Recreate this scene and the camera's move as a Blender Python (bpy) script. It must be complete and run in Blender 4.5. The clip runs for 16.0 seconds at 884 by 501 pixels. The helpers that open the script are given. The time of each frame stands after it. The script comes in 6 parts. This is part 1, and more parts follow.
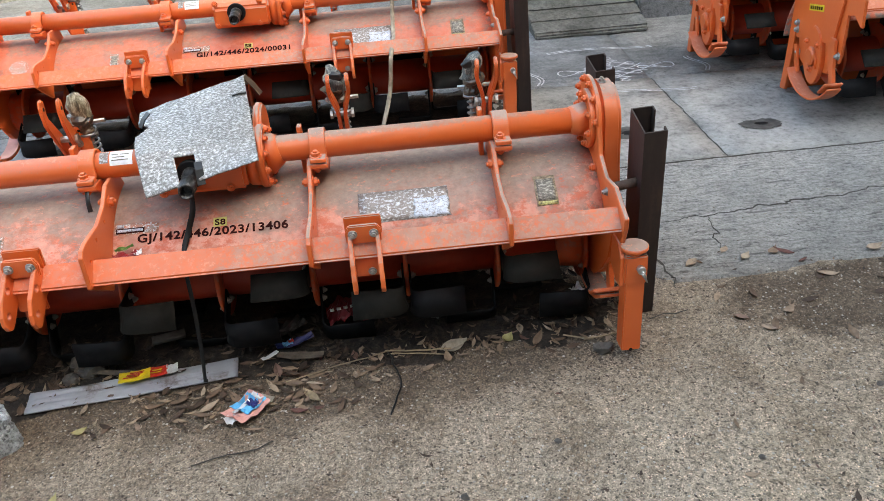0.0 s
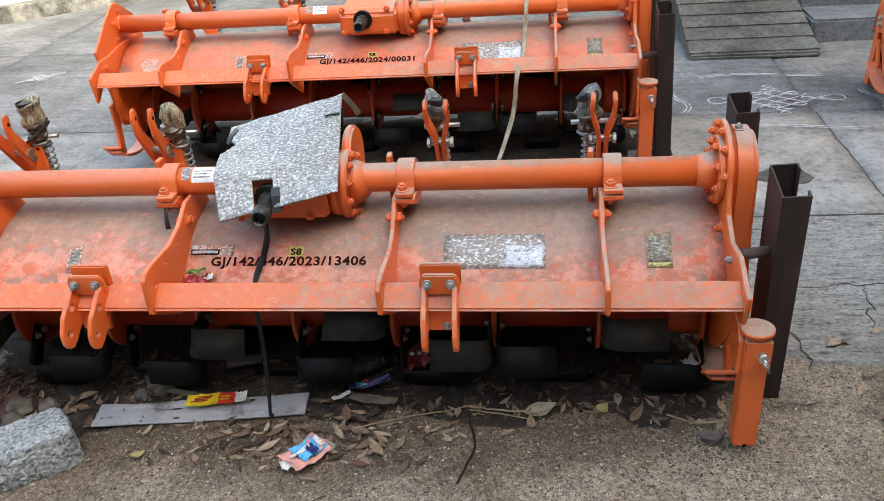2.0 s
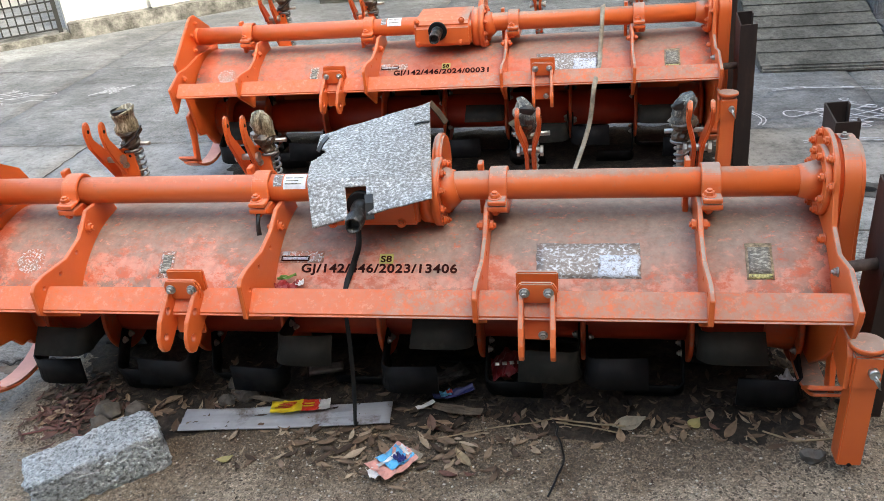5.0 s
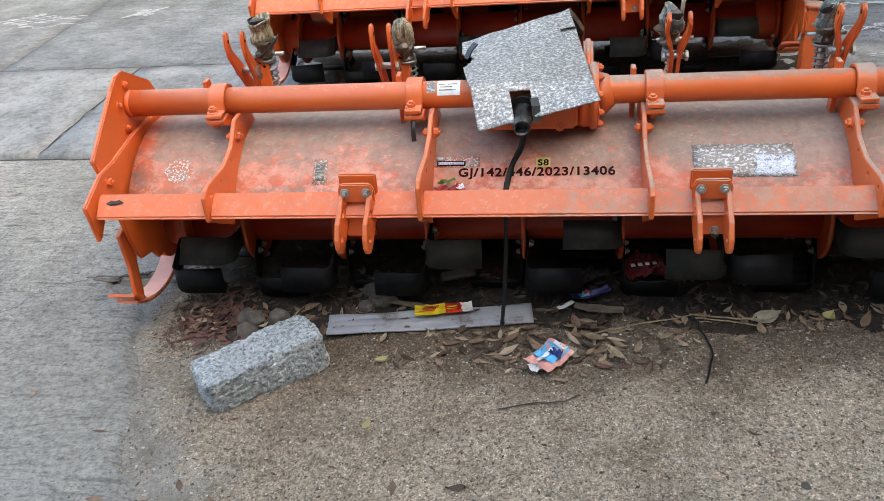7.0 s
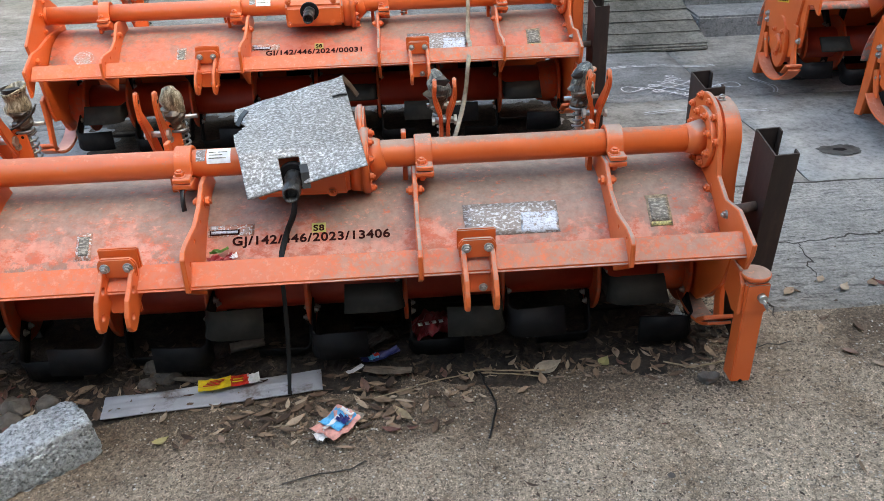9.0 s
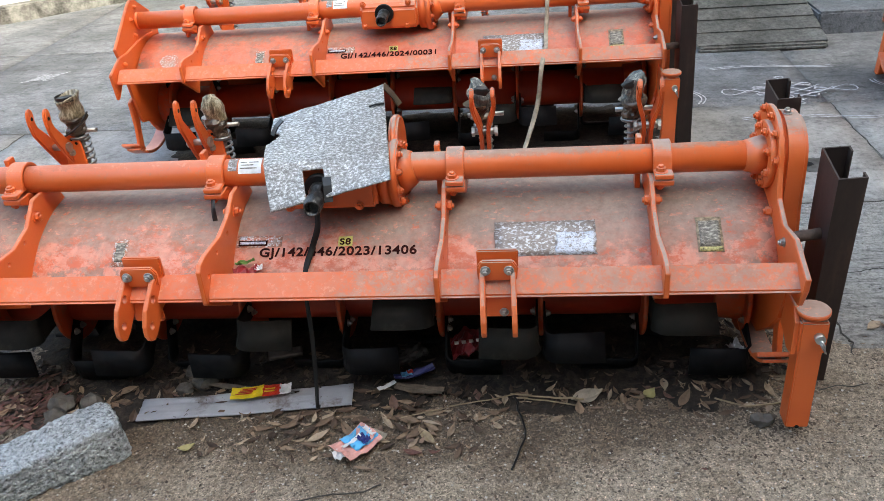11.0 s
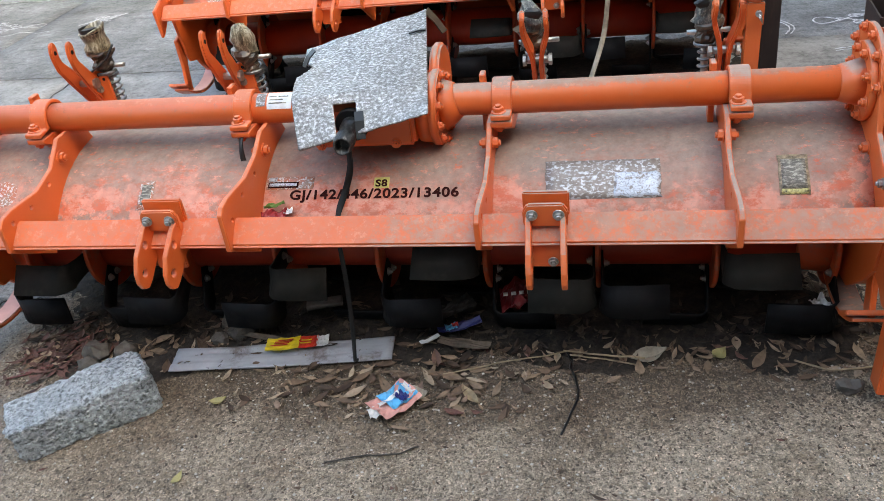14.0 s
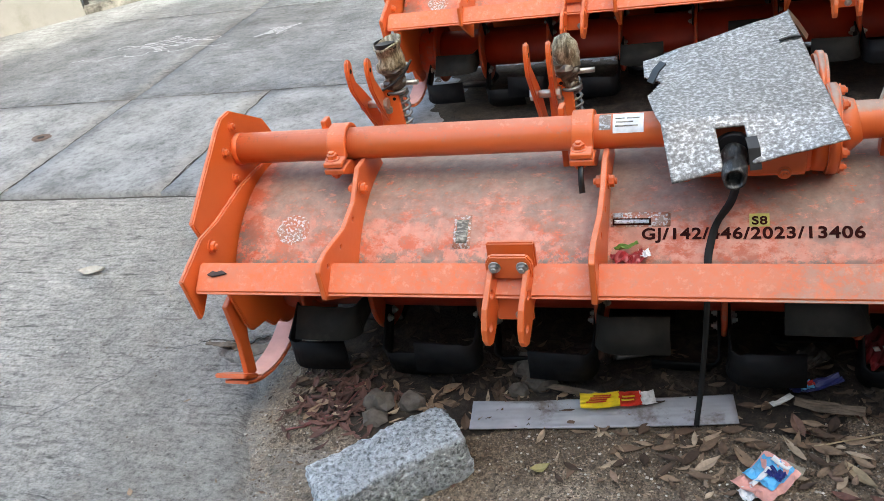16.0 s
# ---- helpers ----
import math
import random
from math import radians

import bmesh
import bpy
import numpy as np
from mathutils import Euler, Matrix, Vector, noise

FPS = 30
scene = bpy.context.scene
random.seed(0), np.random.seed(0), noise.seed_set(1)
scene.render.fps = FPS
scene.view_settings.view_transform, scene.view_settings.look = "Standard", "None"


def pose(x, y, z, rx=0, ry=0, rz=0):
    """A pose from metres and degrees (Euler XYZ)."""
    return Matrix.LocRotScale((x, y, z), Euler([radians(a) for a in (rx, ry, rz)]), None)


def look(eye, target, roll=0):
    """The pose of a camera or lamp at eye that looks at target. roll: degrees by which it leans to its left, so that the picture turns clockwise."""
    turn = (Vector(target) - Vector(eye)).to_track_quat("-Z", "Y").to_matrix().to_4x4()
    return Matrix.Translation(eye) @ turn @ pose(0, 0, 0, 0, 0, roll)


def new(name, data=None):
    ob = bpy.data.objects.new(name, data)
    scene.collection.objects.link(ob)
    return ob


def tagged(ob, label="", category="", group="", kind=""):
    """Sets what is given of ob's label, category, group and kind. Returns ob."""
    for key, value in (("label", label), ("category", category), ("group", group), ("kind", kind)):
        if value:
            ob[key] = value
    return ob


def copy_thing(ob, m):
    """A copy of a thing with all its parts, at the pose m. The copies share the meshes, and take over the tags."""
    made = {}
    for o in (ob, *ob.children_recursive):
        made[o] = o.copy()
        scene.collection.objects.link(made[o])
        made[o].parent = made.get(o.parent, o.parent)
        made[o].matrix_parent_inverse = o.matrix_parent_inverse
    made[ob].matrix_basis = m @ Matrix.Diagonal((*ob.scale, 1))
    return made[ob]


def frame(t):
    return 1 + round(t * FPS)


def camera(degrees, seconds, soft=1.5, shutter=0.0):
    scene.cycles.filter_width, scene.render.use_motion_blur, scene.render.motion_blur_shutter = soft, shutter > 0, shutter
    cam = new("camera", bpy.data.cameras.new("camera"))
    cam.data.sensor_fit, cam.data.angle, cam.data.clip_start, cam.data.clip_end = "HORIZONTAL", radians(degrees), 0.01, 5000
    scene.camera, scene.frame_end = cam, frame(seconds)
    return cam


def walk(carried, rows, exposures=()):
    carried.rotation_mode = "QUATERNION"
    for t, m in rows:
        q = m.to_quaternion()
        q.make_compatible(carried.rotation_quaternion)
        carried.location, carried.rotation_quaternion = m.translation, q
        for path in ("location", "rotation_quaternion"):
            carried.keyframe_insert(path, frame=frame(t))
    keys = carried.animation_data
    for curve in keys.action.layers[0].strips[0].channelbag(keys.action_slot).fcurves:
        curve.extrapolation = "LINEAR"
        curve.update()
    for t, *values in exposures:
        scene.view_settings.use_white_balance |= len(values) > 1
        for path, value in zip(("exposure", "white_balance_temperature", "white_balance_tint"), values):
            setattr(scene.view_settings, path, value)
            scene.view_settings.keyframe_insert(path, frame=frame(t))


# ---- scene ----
cam = camera(56.5, 16.0, soft=0.7)
METRES, EYE, TILT, LEAN, TURN = 2.6, 1.5, -25.0, 0.0, 0.0
PATH = [
    (0, (-0.033, -0.008, 1.464), (0.059, 1.722, 0.464), -4.4),
    (0.5, (0.1, 0.203, 1.449), (0.081, 1.928, 0.438), -4.8),
    (1, (0.199, 0.257, 1.441), (0.126, 1.969, 0.409), -5.0),
    (1.5, (0.177, 0.255, 1.439), (0.016, 1.969, 0.42), -5.2),
    (2, (0.113, 0.257, 1.447), (-0.147, 1.983, 0.471), -4.7),
    (2.5, (0.103, 0.26, 1.449), (-0.202, 1.988, 0.489), -5.1),
    (3, (0.104, 0.26, 1.452), (-0.21, 1.987, 0.492), -5.0),
    (3.2, (0.103, 0.253, 1.454), (-0.211, 1.98, 0.495), -5.0),
    (5.3, (-0.071, 0.243, 1.432), (-0.451, 1.971, 0.5), -5.6),
    (5.5, (-0.126, 0.176, 1.442), (-0.526, 1.898, 0.509), -5.5),
    (6, (-0.244, 0.024, 1.455), (-0.696, 1.721, 0.5), -5.9),
    (6.5, (-0.377, 0.048, 1.434), (-0.77, 1.706, 0.387), -7.8),
    (7, (-0.468, 0.083, 1.438), (-0.754, 1.743, 0.359), -5.4),
    (7.5, (-0.454, 0.108, 1.434), (-0.6, 1.813, 0.398), -1.5),
    (8, (-0.402, 0.114, 1.436), (-0.418, 1.838, 0.423), -1.1),
    (8.4, (-0.338, 0.117, 1.458), (-0.314, 1.846, 0.453), -1.9),
    (8.5, (-0.366, 0.112, 1.443), (-0.299, 1.848, 0.453), -1.7),
    (8.7, (-0.344, 0.108, 1.438), (-0.252, 1.849, 0.459), -1.8),
    (10.8, (-0.073, 0.193, 1.45), (-0.177, 1.933, 0.469), -3.7),
    (11, (-0.045, 0.222, 1.435), (-0.269, 1.952, 0.457), -4.9),
    (11.5, (0.004, 0.301, 1.413), (-0.372, 1.996, 0.42), -6.0),
    (12, (-0.001, 0.326, 1.384), (-0.399, 1.999, 0.362), -7.0),
    (12.5, (-0.01, 0.308, 1.393), (-0.432, 1.967, 0.36), -7.2),
    (13, (0.021, 0.347, 1.388), (-0.429, 2.018, 0.386), -6.8),
    (13.5, (0.056, 0.423, 1.336), (-0.321, 2.11, 0.33), -6.5),
    (14, (-0.003, 0.387, 1.329), (-0.405, 2.027, 0.258), -7.9),
    (14.3, (-0.08, 0.339, 1.358), (-0.548, 1.95, 0.269), -8.4),
    (14.5, (-0.144, 0.335, 1.369), (-0.662, 1.932, 0.282), -9.6),
    (15, (-0.316, 0.332, 1.386), (-0.903, 1.929, 0.335), -11.2),
    (15.5, (-0.443, 0.384, 1.374), (-1.039, 1.994, 0.348), -10.9),
    (16, (-0.61, 0.549, 1.336), (-1.22, 2.147, 0.299), -11.4),
]
walk(cam, [(t, look(eye, target, roll)) for t, eye, target, roll in PATH], exposures=((0, 3.08, 7700, 2), (3, 3.04, 7600, 2), (16, 2.96, 7300, 2)))

# ---------- world and light ----------
SUN_EL = radians(40.0)          # the sun's height
world = bpy.data.worlds.new("sky")
world.use_nodes = True
scene.world = world
wn = world.node_tree.nodes
sky = wn.new("ShaderNodeTexSky")
sky.sky_type, sky.sun_disc = "NISHITA", False
sky.sun_elevation, sky.sun_rotation, sky.altitude, sky.dust_density, sky.ozone_density = SUN_EL, radians(128.0), 200, 4.0, 0.4
wn["Background"].inputs["Strength"].default_value = 0.15
world.node_tree.links.new(sky.outputs[0], wn["Background"].inputs["Color"])
sun = new("sun", bpy.data.lights.new("sun", "SUN"))
sun.data.energy, sun.data.angle, sun.data.color = 0.95, radians(0.6), (1.0, 0.97, 0.92)
sun.matrix_world = look((7.9, -6.1, 8.37), (0, 0, 0))


# ---------- materials ----------
def mat(name, build):
    m = bpy.data.materials.new(name)
    m.use_nodes = True
    nt = m.node_tree
    bsdf = nt.nodes["Principled BSDF"]

    def node(kind, **kw):
        n = nt.nodes.new("ShaderNode" + kind)
        for k, v in kw.items():
            if k in n.inputs:
                n.inputs[k].default_value = v
        return n

    def noise_tex(scale, detail=4.0, rough=0.6, coord="Object", stretch=None, warp=0.0):
        tc = node("TexCoord")
        n = node("TexNoise", Scale=scale, Detail=detail, Roughness=rough, Distortion=warp)
        if stretch:
            mp = node("Mapping")
            mp.inputs["Scale"].default_value = stretch
            nt.links.new(tc.outputs[coord], mp.inputs[0])
            nt.links.new(mp.outputs[0], n.inputs["Vector"])
        else:
            nt.links.new(tc.outputs[coord], n.inputs["Vector"])
        return n.outputs["Fac"]

    def ramp(fac, stops):
        r = node("ValToRGB")
        nt.links.new(fac, r.inputs[0])
        els = r.color_ramp.elements
        while len(els) < len(stops):
            els.new(0.5)
        for e, (p, c) in zip(els, stops):
            e.position = p
            e.color = (*c, 1) if len(c) == 3 else c
        return r.outputs[0]

    def mix(fac, a, b, mode="MIX"):
        n = nt.nodes.new("ShaderNodeMix")
        n.data_type, n.blend_type = "RGBA", mode
        for sock, v in ((n.inputs[0], fac), (n.inputs[6], a), (n.inputs[7], b)):
            if isinstance(v, (int, float)):
                sock.default_value = v
            elif isinstance(v, tuple):
                sock.default_value = (*v, 1)
            else:
                nt.links.new(v, sock)
        return n.outputs[2]

    def math_(op, a, b=0.5, clamp=False):
        n = nt.nodes.new("ShaderNodeMath")
        n.operation, n.use_clamp = op, clamp
        for sock, v in zip(n.inputs, (a, b)):
            if isinstance(v, (int, float)):
                sock.default_value = v
            else:
                nt.links.new(v, sock)
        return n.outputs[0]

    def bump(height, strength=0.3, dist=0.01):
        b = node("Bump", Strength=strength, Distance=dist)
        nt.links.new(height, b.inputs["Height"])
        nt.links.new(b.outputs[0], bsdf.inputs["Normal"])

    def put(sock, v):
        if isinstance(v, (int, float)):
            bsdf.inputs[sock].default_value = v
        elif isinstance(v, tuple):
            bsdf.inputs[sock].default_value = (*v, 1)
        else:
            nt.links.new(v, bsdf.inputs[sock])

    def up():
        g = node("NewGeometry")
        s = node("SeparateXYZ")
        nt.links.new(g.outputs["Normal"], s.inputs[0])
        return s.outputs[2]

    def voronoi(scale, feature="F1", stretch=None):
        tc = node("TexCoord")
        n = node("TexVoronoi", Scale=scale)
        n.feature = feature
        src = tc.outputs["Object"]
        if stretch:
            mp = node("Mapping")
            mp.inputs["Scale"].default_value = stretch
            nt.links.new(src, mp.inputs[0])
            src = mp.outputs[0]
        nt.links.new(src, n.inputs["Vector"])
        return n.outputs["Distance"], n.outputs["Color"]

    def spot(centre, size):
        """0 in the middle of an ellipse on the ground, 1 at its rim."""
        tc, sub, sc, ln = node("TexCoord"), node("VectorMath"), node("VectorMath"), node("VectorMath")
        sub.operation, sc.operation, ln.operation = "SUBTRACT", "MULTIPLY", "LENGTH"
        sub.inputs[1].default_value = (*centre, 0)
        sc.inputs[1].default_value = (1 / size[0], 1 / size[1], 0)
        nt.links.new(tc.outputs["Object"], sub.inputs[0])
        nt.links.new(sub.outputs[0], sc.inputs[0])
        nt.links.new(sc.outputs[0], ln.inputs[0])
        return ln.outputs["Value"]

    class K:
        pass
    k = K()
    k.voronoi, k.spot = voronoi, spot
    k.node, k.noise, k.ramp, k.mix, k.math, k.bump, k.put, k.up, k.nt = node, noise_tex, ramp, mix, math_, bump, put, up, nt
    build(k)
    return m


def g(v):
    return (v, v, v)


WHITE_ = (1.0, 1.0, 1.0)


DUST = (0.41, 0.305, 0.235)


def b_orange(k):
    base = k.ramp(k.noise(3.0), [(0.3, (0.68, 0.112, 0.020)), (0.7, (0.77, 0.150, 0.031))])
    # dust lies thicker on the half beyond the gear case
    tc, sp = k.node("TexCoord"), k.node("SeparateXYZ")
    k.nt.links.new(tc.outputs["Object"], sp.inputs[0])
    heavy = k.ramp(k.math("ADD", sp.outputs[0], k.math("MULTIPLY", k.math("SUBTRACT", k.noise(2.0, 4), 0.5), 0.8)), [(-1.10, g(0.40)), (0.10, g(1.0))])
    ragged = k.math("ADD", k.math("MULTIPLY", k.math("SUBTRACT", k.noise(14.0, 8, 0.72), 0.5), 0.34), k.math("MULTIPLY", k.math("SUBTRACT", k.noise(60.0, 6, 0.72), 0.5), 0.42))
    film = k.ramp(k.math("ADD", k.up(), ragged), [(0.67, g(0.0)), (0.77, g(0.64)), (0.90, g(0.93))])
    thin = k.math("MULTIPLY", k.ramp(k.noise(4.0, 5), [(0.35, g(0.05)), (0.7, g(0.22))]), k.ramp(k.up(), [(0.1, g(0.3)), (0.6, g(1.0))]))
    speck = k.math("MULTIPLY", k.ramp(k.noise(55.0, 8, 0.78), [(0.54, g(0.0)), (0.62, g(0.45))]), k.ramp(k.up(), [(0.0, g(0.08)), (0.6, g(1.0))]))
    dust = k.math("MAXIMUM", k.math("MULTIPLY", film, heavy), k.math("MAXIMUM", thin, speck))
    chip = k.ramp(k.noise(38.0, 8, 0.7), [(0.68, g(0)), (0.72, g(1))])
    rubbed = k.math("MULTIPLY", k.ramp(k.noise(48.0, 7, 0.74), [(0.55, g(0.0)), (0.62, g(0.7))]), film)
    c = k.mix(dust, base, k.ramp(k.noise(30.0, 5), [(0.3, (0.270, 0.210, 0.172)), (0.7, (0.385, 0.300, 0.245))]))
    c = k.mix(rubbed, c, (0.70, 0.29, 0.185))
    k.put("Base Color", k.mix(k.math("MULTIPLY", chip, 0.3), c, (0.34, 0.045, 0.01)))
    k.put("Roughness", k.ramp(dust, [(0, g(0.27)), (0.5, g(0.8))]))
    k.bump(k.noise(60.0, 3), 0.08, 0.004)


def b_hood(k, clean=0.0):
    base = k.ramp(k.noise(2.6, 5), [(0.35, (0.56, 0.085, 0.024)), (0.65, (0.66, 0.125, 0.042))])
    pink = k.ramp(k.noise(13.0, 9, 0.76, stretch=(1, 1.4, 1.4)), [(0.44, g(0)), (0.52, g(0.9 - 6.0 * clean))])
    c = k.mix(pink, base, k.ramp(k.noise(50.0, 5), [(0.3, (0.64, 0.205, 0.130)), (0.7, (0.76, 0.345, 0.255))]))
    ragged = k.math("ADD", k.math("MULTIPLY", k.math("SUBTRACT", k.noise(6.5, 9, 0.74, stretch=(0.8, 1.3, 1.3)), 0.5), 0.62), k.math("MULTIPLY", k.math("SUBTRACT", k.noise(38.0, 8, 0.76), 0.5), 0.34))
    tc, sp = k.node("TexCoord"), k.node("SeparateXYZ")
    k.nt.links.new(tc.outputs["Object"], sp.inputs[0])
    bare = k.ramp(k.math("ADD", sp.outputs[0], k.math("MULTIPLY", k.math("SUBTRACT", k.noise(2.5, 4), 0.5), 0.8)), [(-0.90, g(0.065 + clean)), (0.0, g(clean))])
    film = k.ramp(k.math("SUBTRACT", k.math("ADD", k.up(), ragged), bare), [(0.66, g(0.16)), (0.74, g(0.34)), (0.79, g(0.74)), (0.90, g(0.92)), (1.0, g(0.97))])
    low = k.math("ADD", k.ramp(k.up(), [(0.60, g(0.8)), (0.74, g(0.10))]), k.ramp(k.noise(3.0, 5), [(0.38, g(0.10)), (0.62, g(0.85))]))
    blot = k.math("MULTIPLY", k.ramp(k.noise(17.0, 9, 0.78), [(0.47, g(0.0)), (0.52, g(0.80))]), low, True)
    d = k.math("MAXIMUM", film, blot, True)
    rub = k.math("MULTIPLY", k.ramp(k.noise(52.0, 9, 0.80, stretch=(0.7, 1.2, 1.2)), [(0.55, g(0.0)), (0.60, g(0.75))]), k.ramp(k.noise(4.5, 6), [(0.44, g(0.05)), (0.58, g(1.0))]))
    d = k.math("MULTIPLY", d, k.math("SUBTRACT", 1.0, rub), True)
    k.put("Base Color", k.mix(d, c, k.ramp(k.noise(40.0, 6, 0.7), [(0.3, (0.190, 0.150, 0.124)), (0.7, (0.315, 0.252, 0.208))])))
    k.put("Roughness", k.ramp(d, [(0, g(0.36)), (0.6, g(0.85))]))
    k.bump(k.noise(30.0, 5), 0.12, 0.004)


def b_rotor(k):
    base = k.ramp(k.noise(7.0, 5), [(0.35, (0.27, 0.021, 0.007)), (0.7, (0.43, 0.040, 0.010))])
    k.put("Base Color", base)
    k.put("Roughness", 0.45)


def b_black(k):
    c = k.ramp(k.noise(12.0, 6), [(0.35, (0.005, 0.005, 0.006)), (0.62, (0.009, 0.009, 0.010)), (0.85, (0.022, 0.021, 0.019))])
    k.put("Base Color", c)
    k.put("Roughness", k.ramp(k.noise(20.0, 5), [(0.3, g(0.45)), (0.7, g(0.75))]))
    k.put("Specular IOR Level", 0.2)
    k.bump(k.noise(50.0, 4), 0.1, 0.003)


# skylight on upturned tines, painted as a lighter dusty grey
def b_greyblade(k):
    c = k.ramp(k.noise(14.0, 6), [(0.35, (0.009, 0.009, 0.0075)), (0.60, (0.022, 0.021, 0.018)), (0.75, (0.060, 0.055, 0.045))])
    k.put("Base Color", c)
    k.put("Roughness", 0.7)
    k.put("Specular IOR Level", 0.25)
    k.bump(k.noise(40.0, 4), 0.12, 0.003)


def b_zinc(k):
    k.put("Base Color", k.ramp(k.noise(40.0, 4), [(0.3, (0.30, 0.295, 0.28)), (0.7, (0.55, 0.54, 0.51))]))
    k.put("Metallic", 0.85)
    k.put("Roughness", 0.42)


def b_rust(k):
    c = k.ramp(k.noise(5.0, 7, 0.7, stretch=(1, 1, 0.3)), [(0.3, (0.016, 0.011, 0.010)), (0.52, (0.040, 0.026, 0.022)), (0.68, (0.095, 0.058, 0.043))])
    k.put("Base Color", c)
    k.put("Roughness", 0.62)
    k.put("Metallic", 0.15)
    k.bump(k.noise(70.0, 5), 0.15, 0.003)


def b_foil(k):
    fleck = k.ramp(k.noise(165.0, 5, 0.66, stretch=(0.8, 1.0, 1.0)), [(0.38, (0.205, 0.197, 0.186)), (0.50, (0.315, 0.306, 0.294)), (0.555, (0.42, 0.412, 0.40)), (0.605, (0.64, 0.64, 0.635))])
    big = k.ramp(k.noise(9.0, 6, 0.65), [(0.35, g(0.80)), (0.65, g(1.05))])
    k.put("Base Color", k.mix(1.0, fleck, big, "MULTIPLY"))
    k.put("Metallic", 0.35)
    k.put("Roughness", k.ramp(k.noise(165.0, 5, 0.66, stretch=(0.8, 1.0, 1.0)), [(0.42, g(0.75)), (0.56, g(0.36))]))
    k.bump(k.noise(55.0, 6), 0.5, 0.005)


def b_label(k):
    left = k.ramp(k.noise(135.0, 6, 0.70, stretch=(0.75, 1.2, 1.2)), [(0.525, g(0.0)), (0.555, g(1.0))])
    foil = k.ramp(k.noise(70.0, 5), [(0.3, (0.40, 0.40, 0.40)), (0.7, (0.66, 0.66, 0.67))])
    k.put("Base Color", k.mix(left, k.ramp(k.noise(60.0, 5, 0.7), [(0.35, (0.175, 0.140, 0.118)), (0.65, (0.260, 0.220, 0.190))]), foil))
    k.put("Metallic", k.math("MULTIPLY", left, 0.3))
    k.put("Roughness", 0.45)


def b_label_whole(k):
    gone = k.ramp(k.noise(75.0, 8, 0.76), [(0.42, g(0.0)), (0.47, g(1.0))])
    paper = k.ramp(k.noise(40.0, 5), [(0.3, (0.44, 0.48, 0.55)), (0.7, (0.62, 0.66, 0.72))])
    line = k.ramp(k.noise(120.0, 3, 0.5, stretch=(0.8, 1.5, 1.5)), [(0.470, g(1.0)), (0.488, g(0.38)), (0.506, g(0.38)), (0.524, g(1.0))])
    k.put("Base Color", k.mix(gone, (0.22, 0.18, 0.155), k.mix(1.0, paper, line, "MULTIPLY")))
    k.put("Roughness", 0.4)


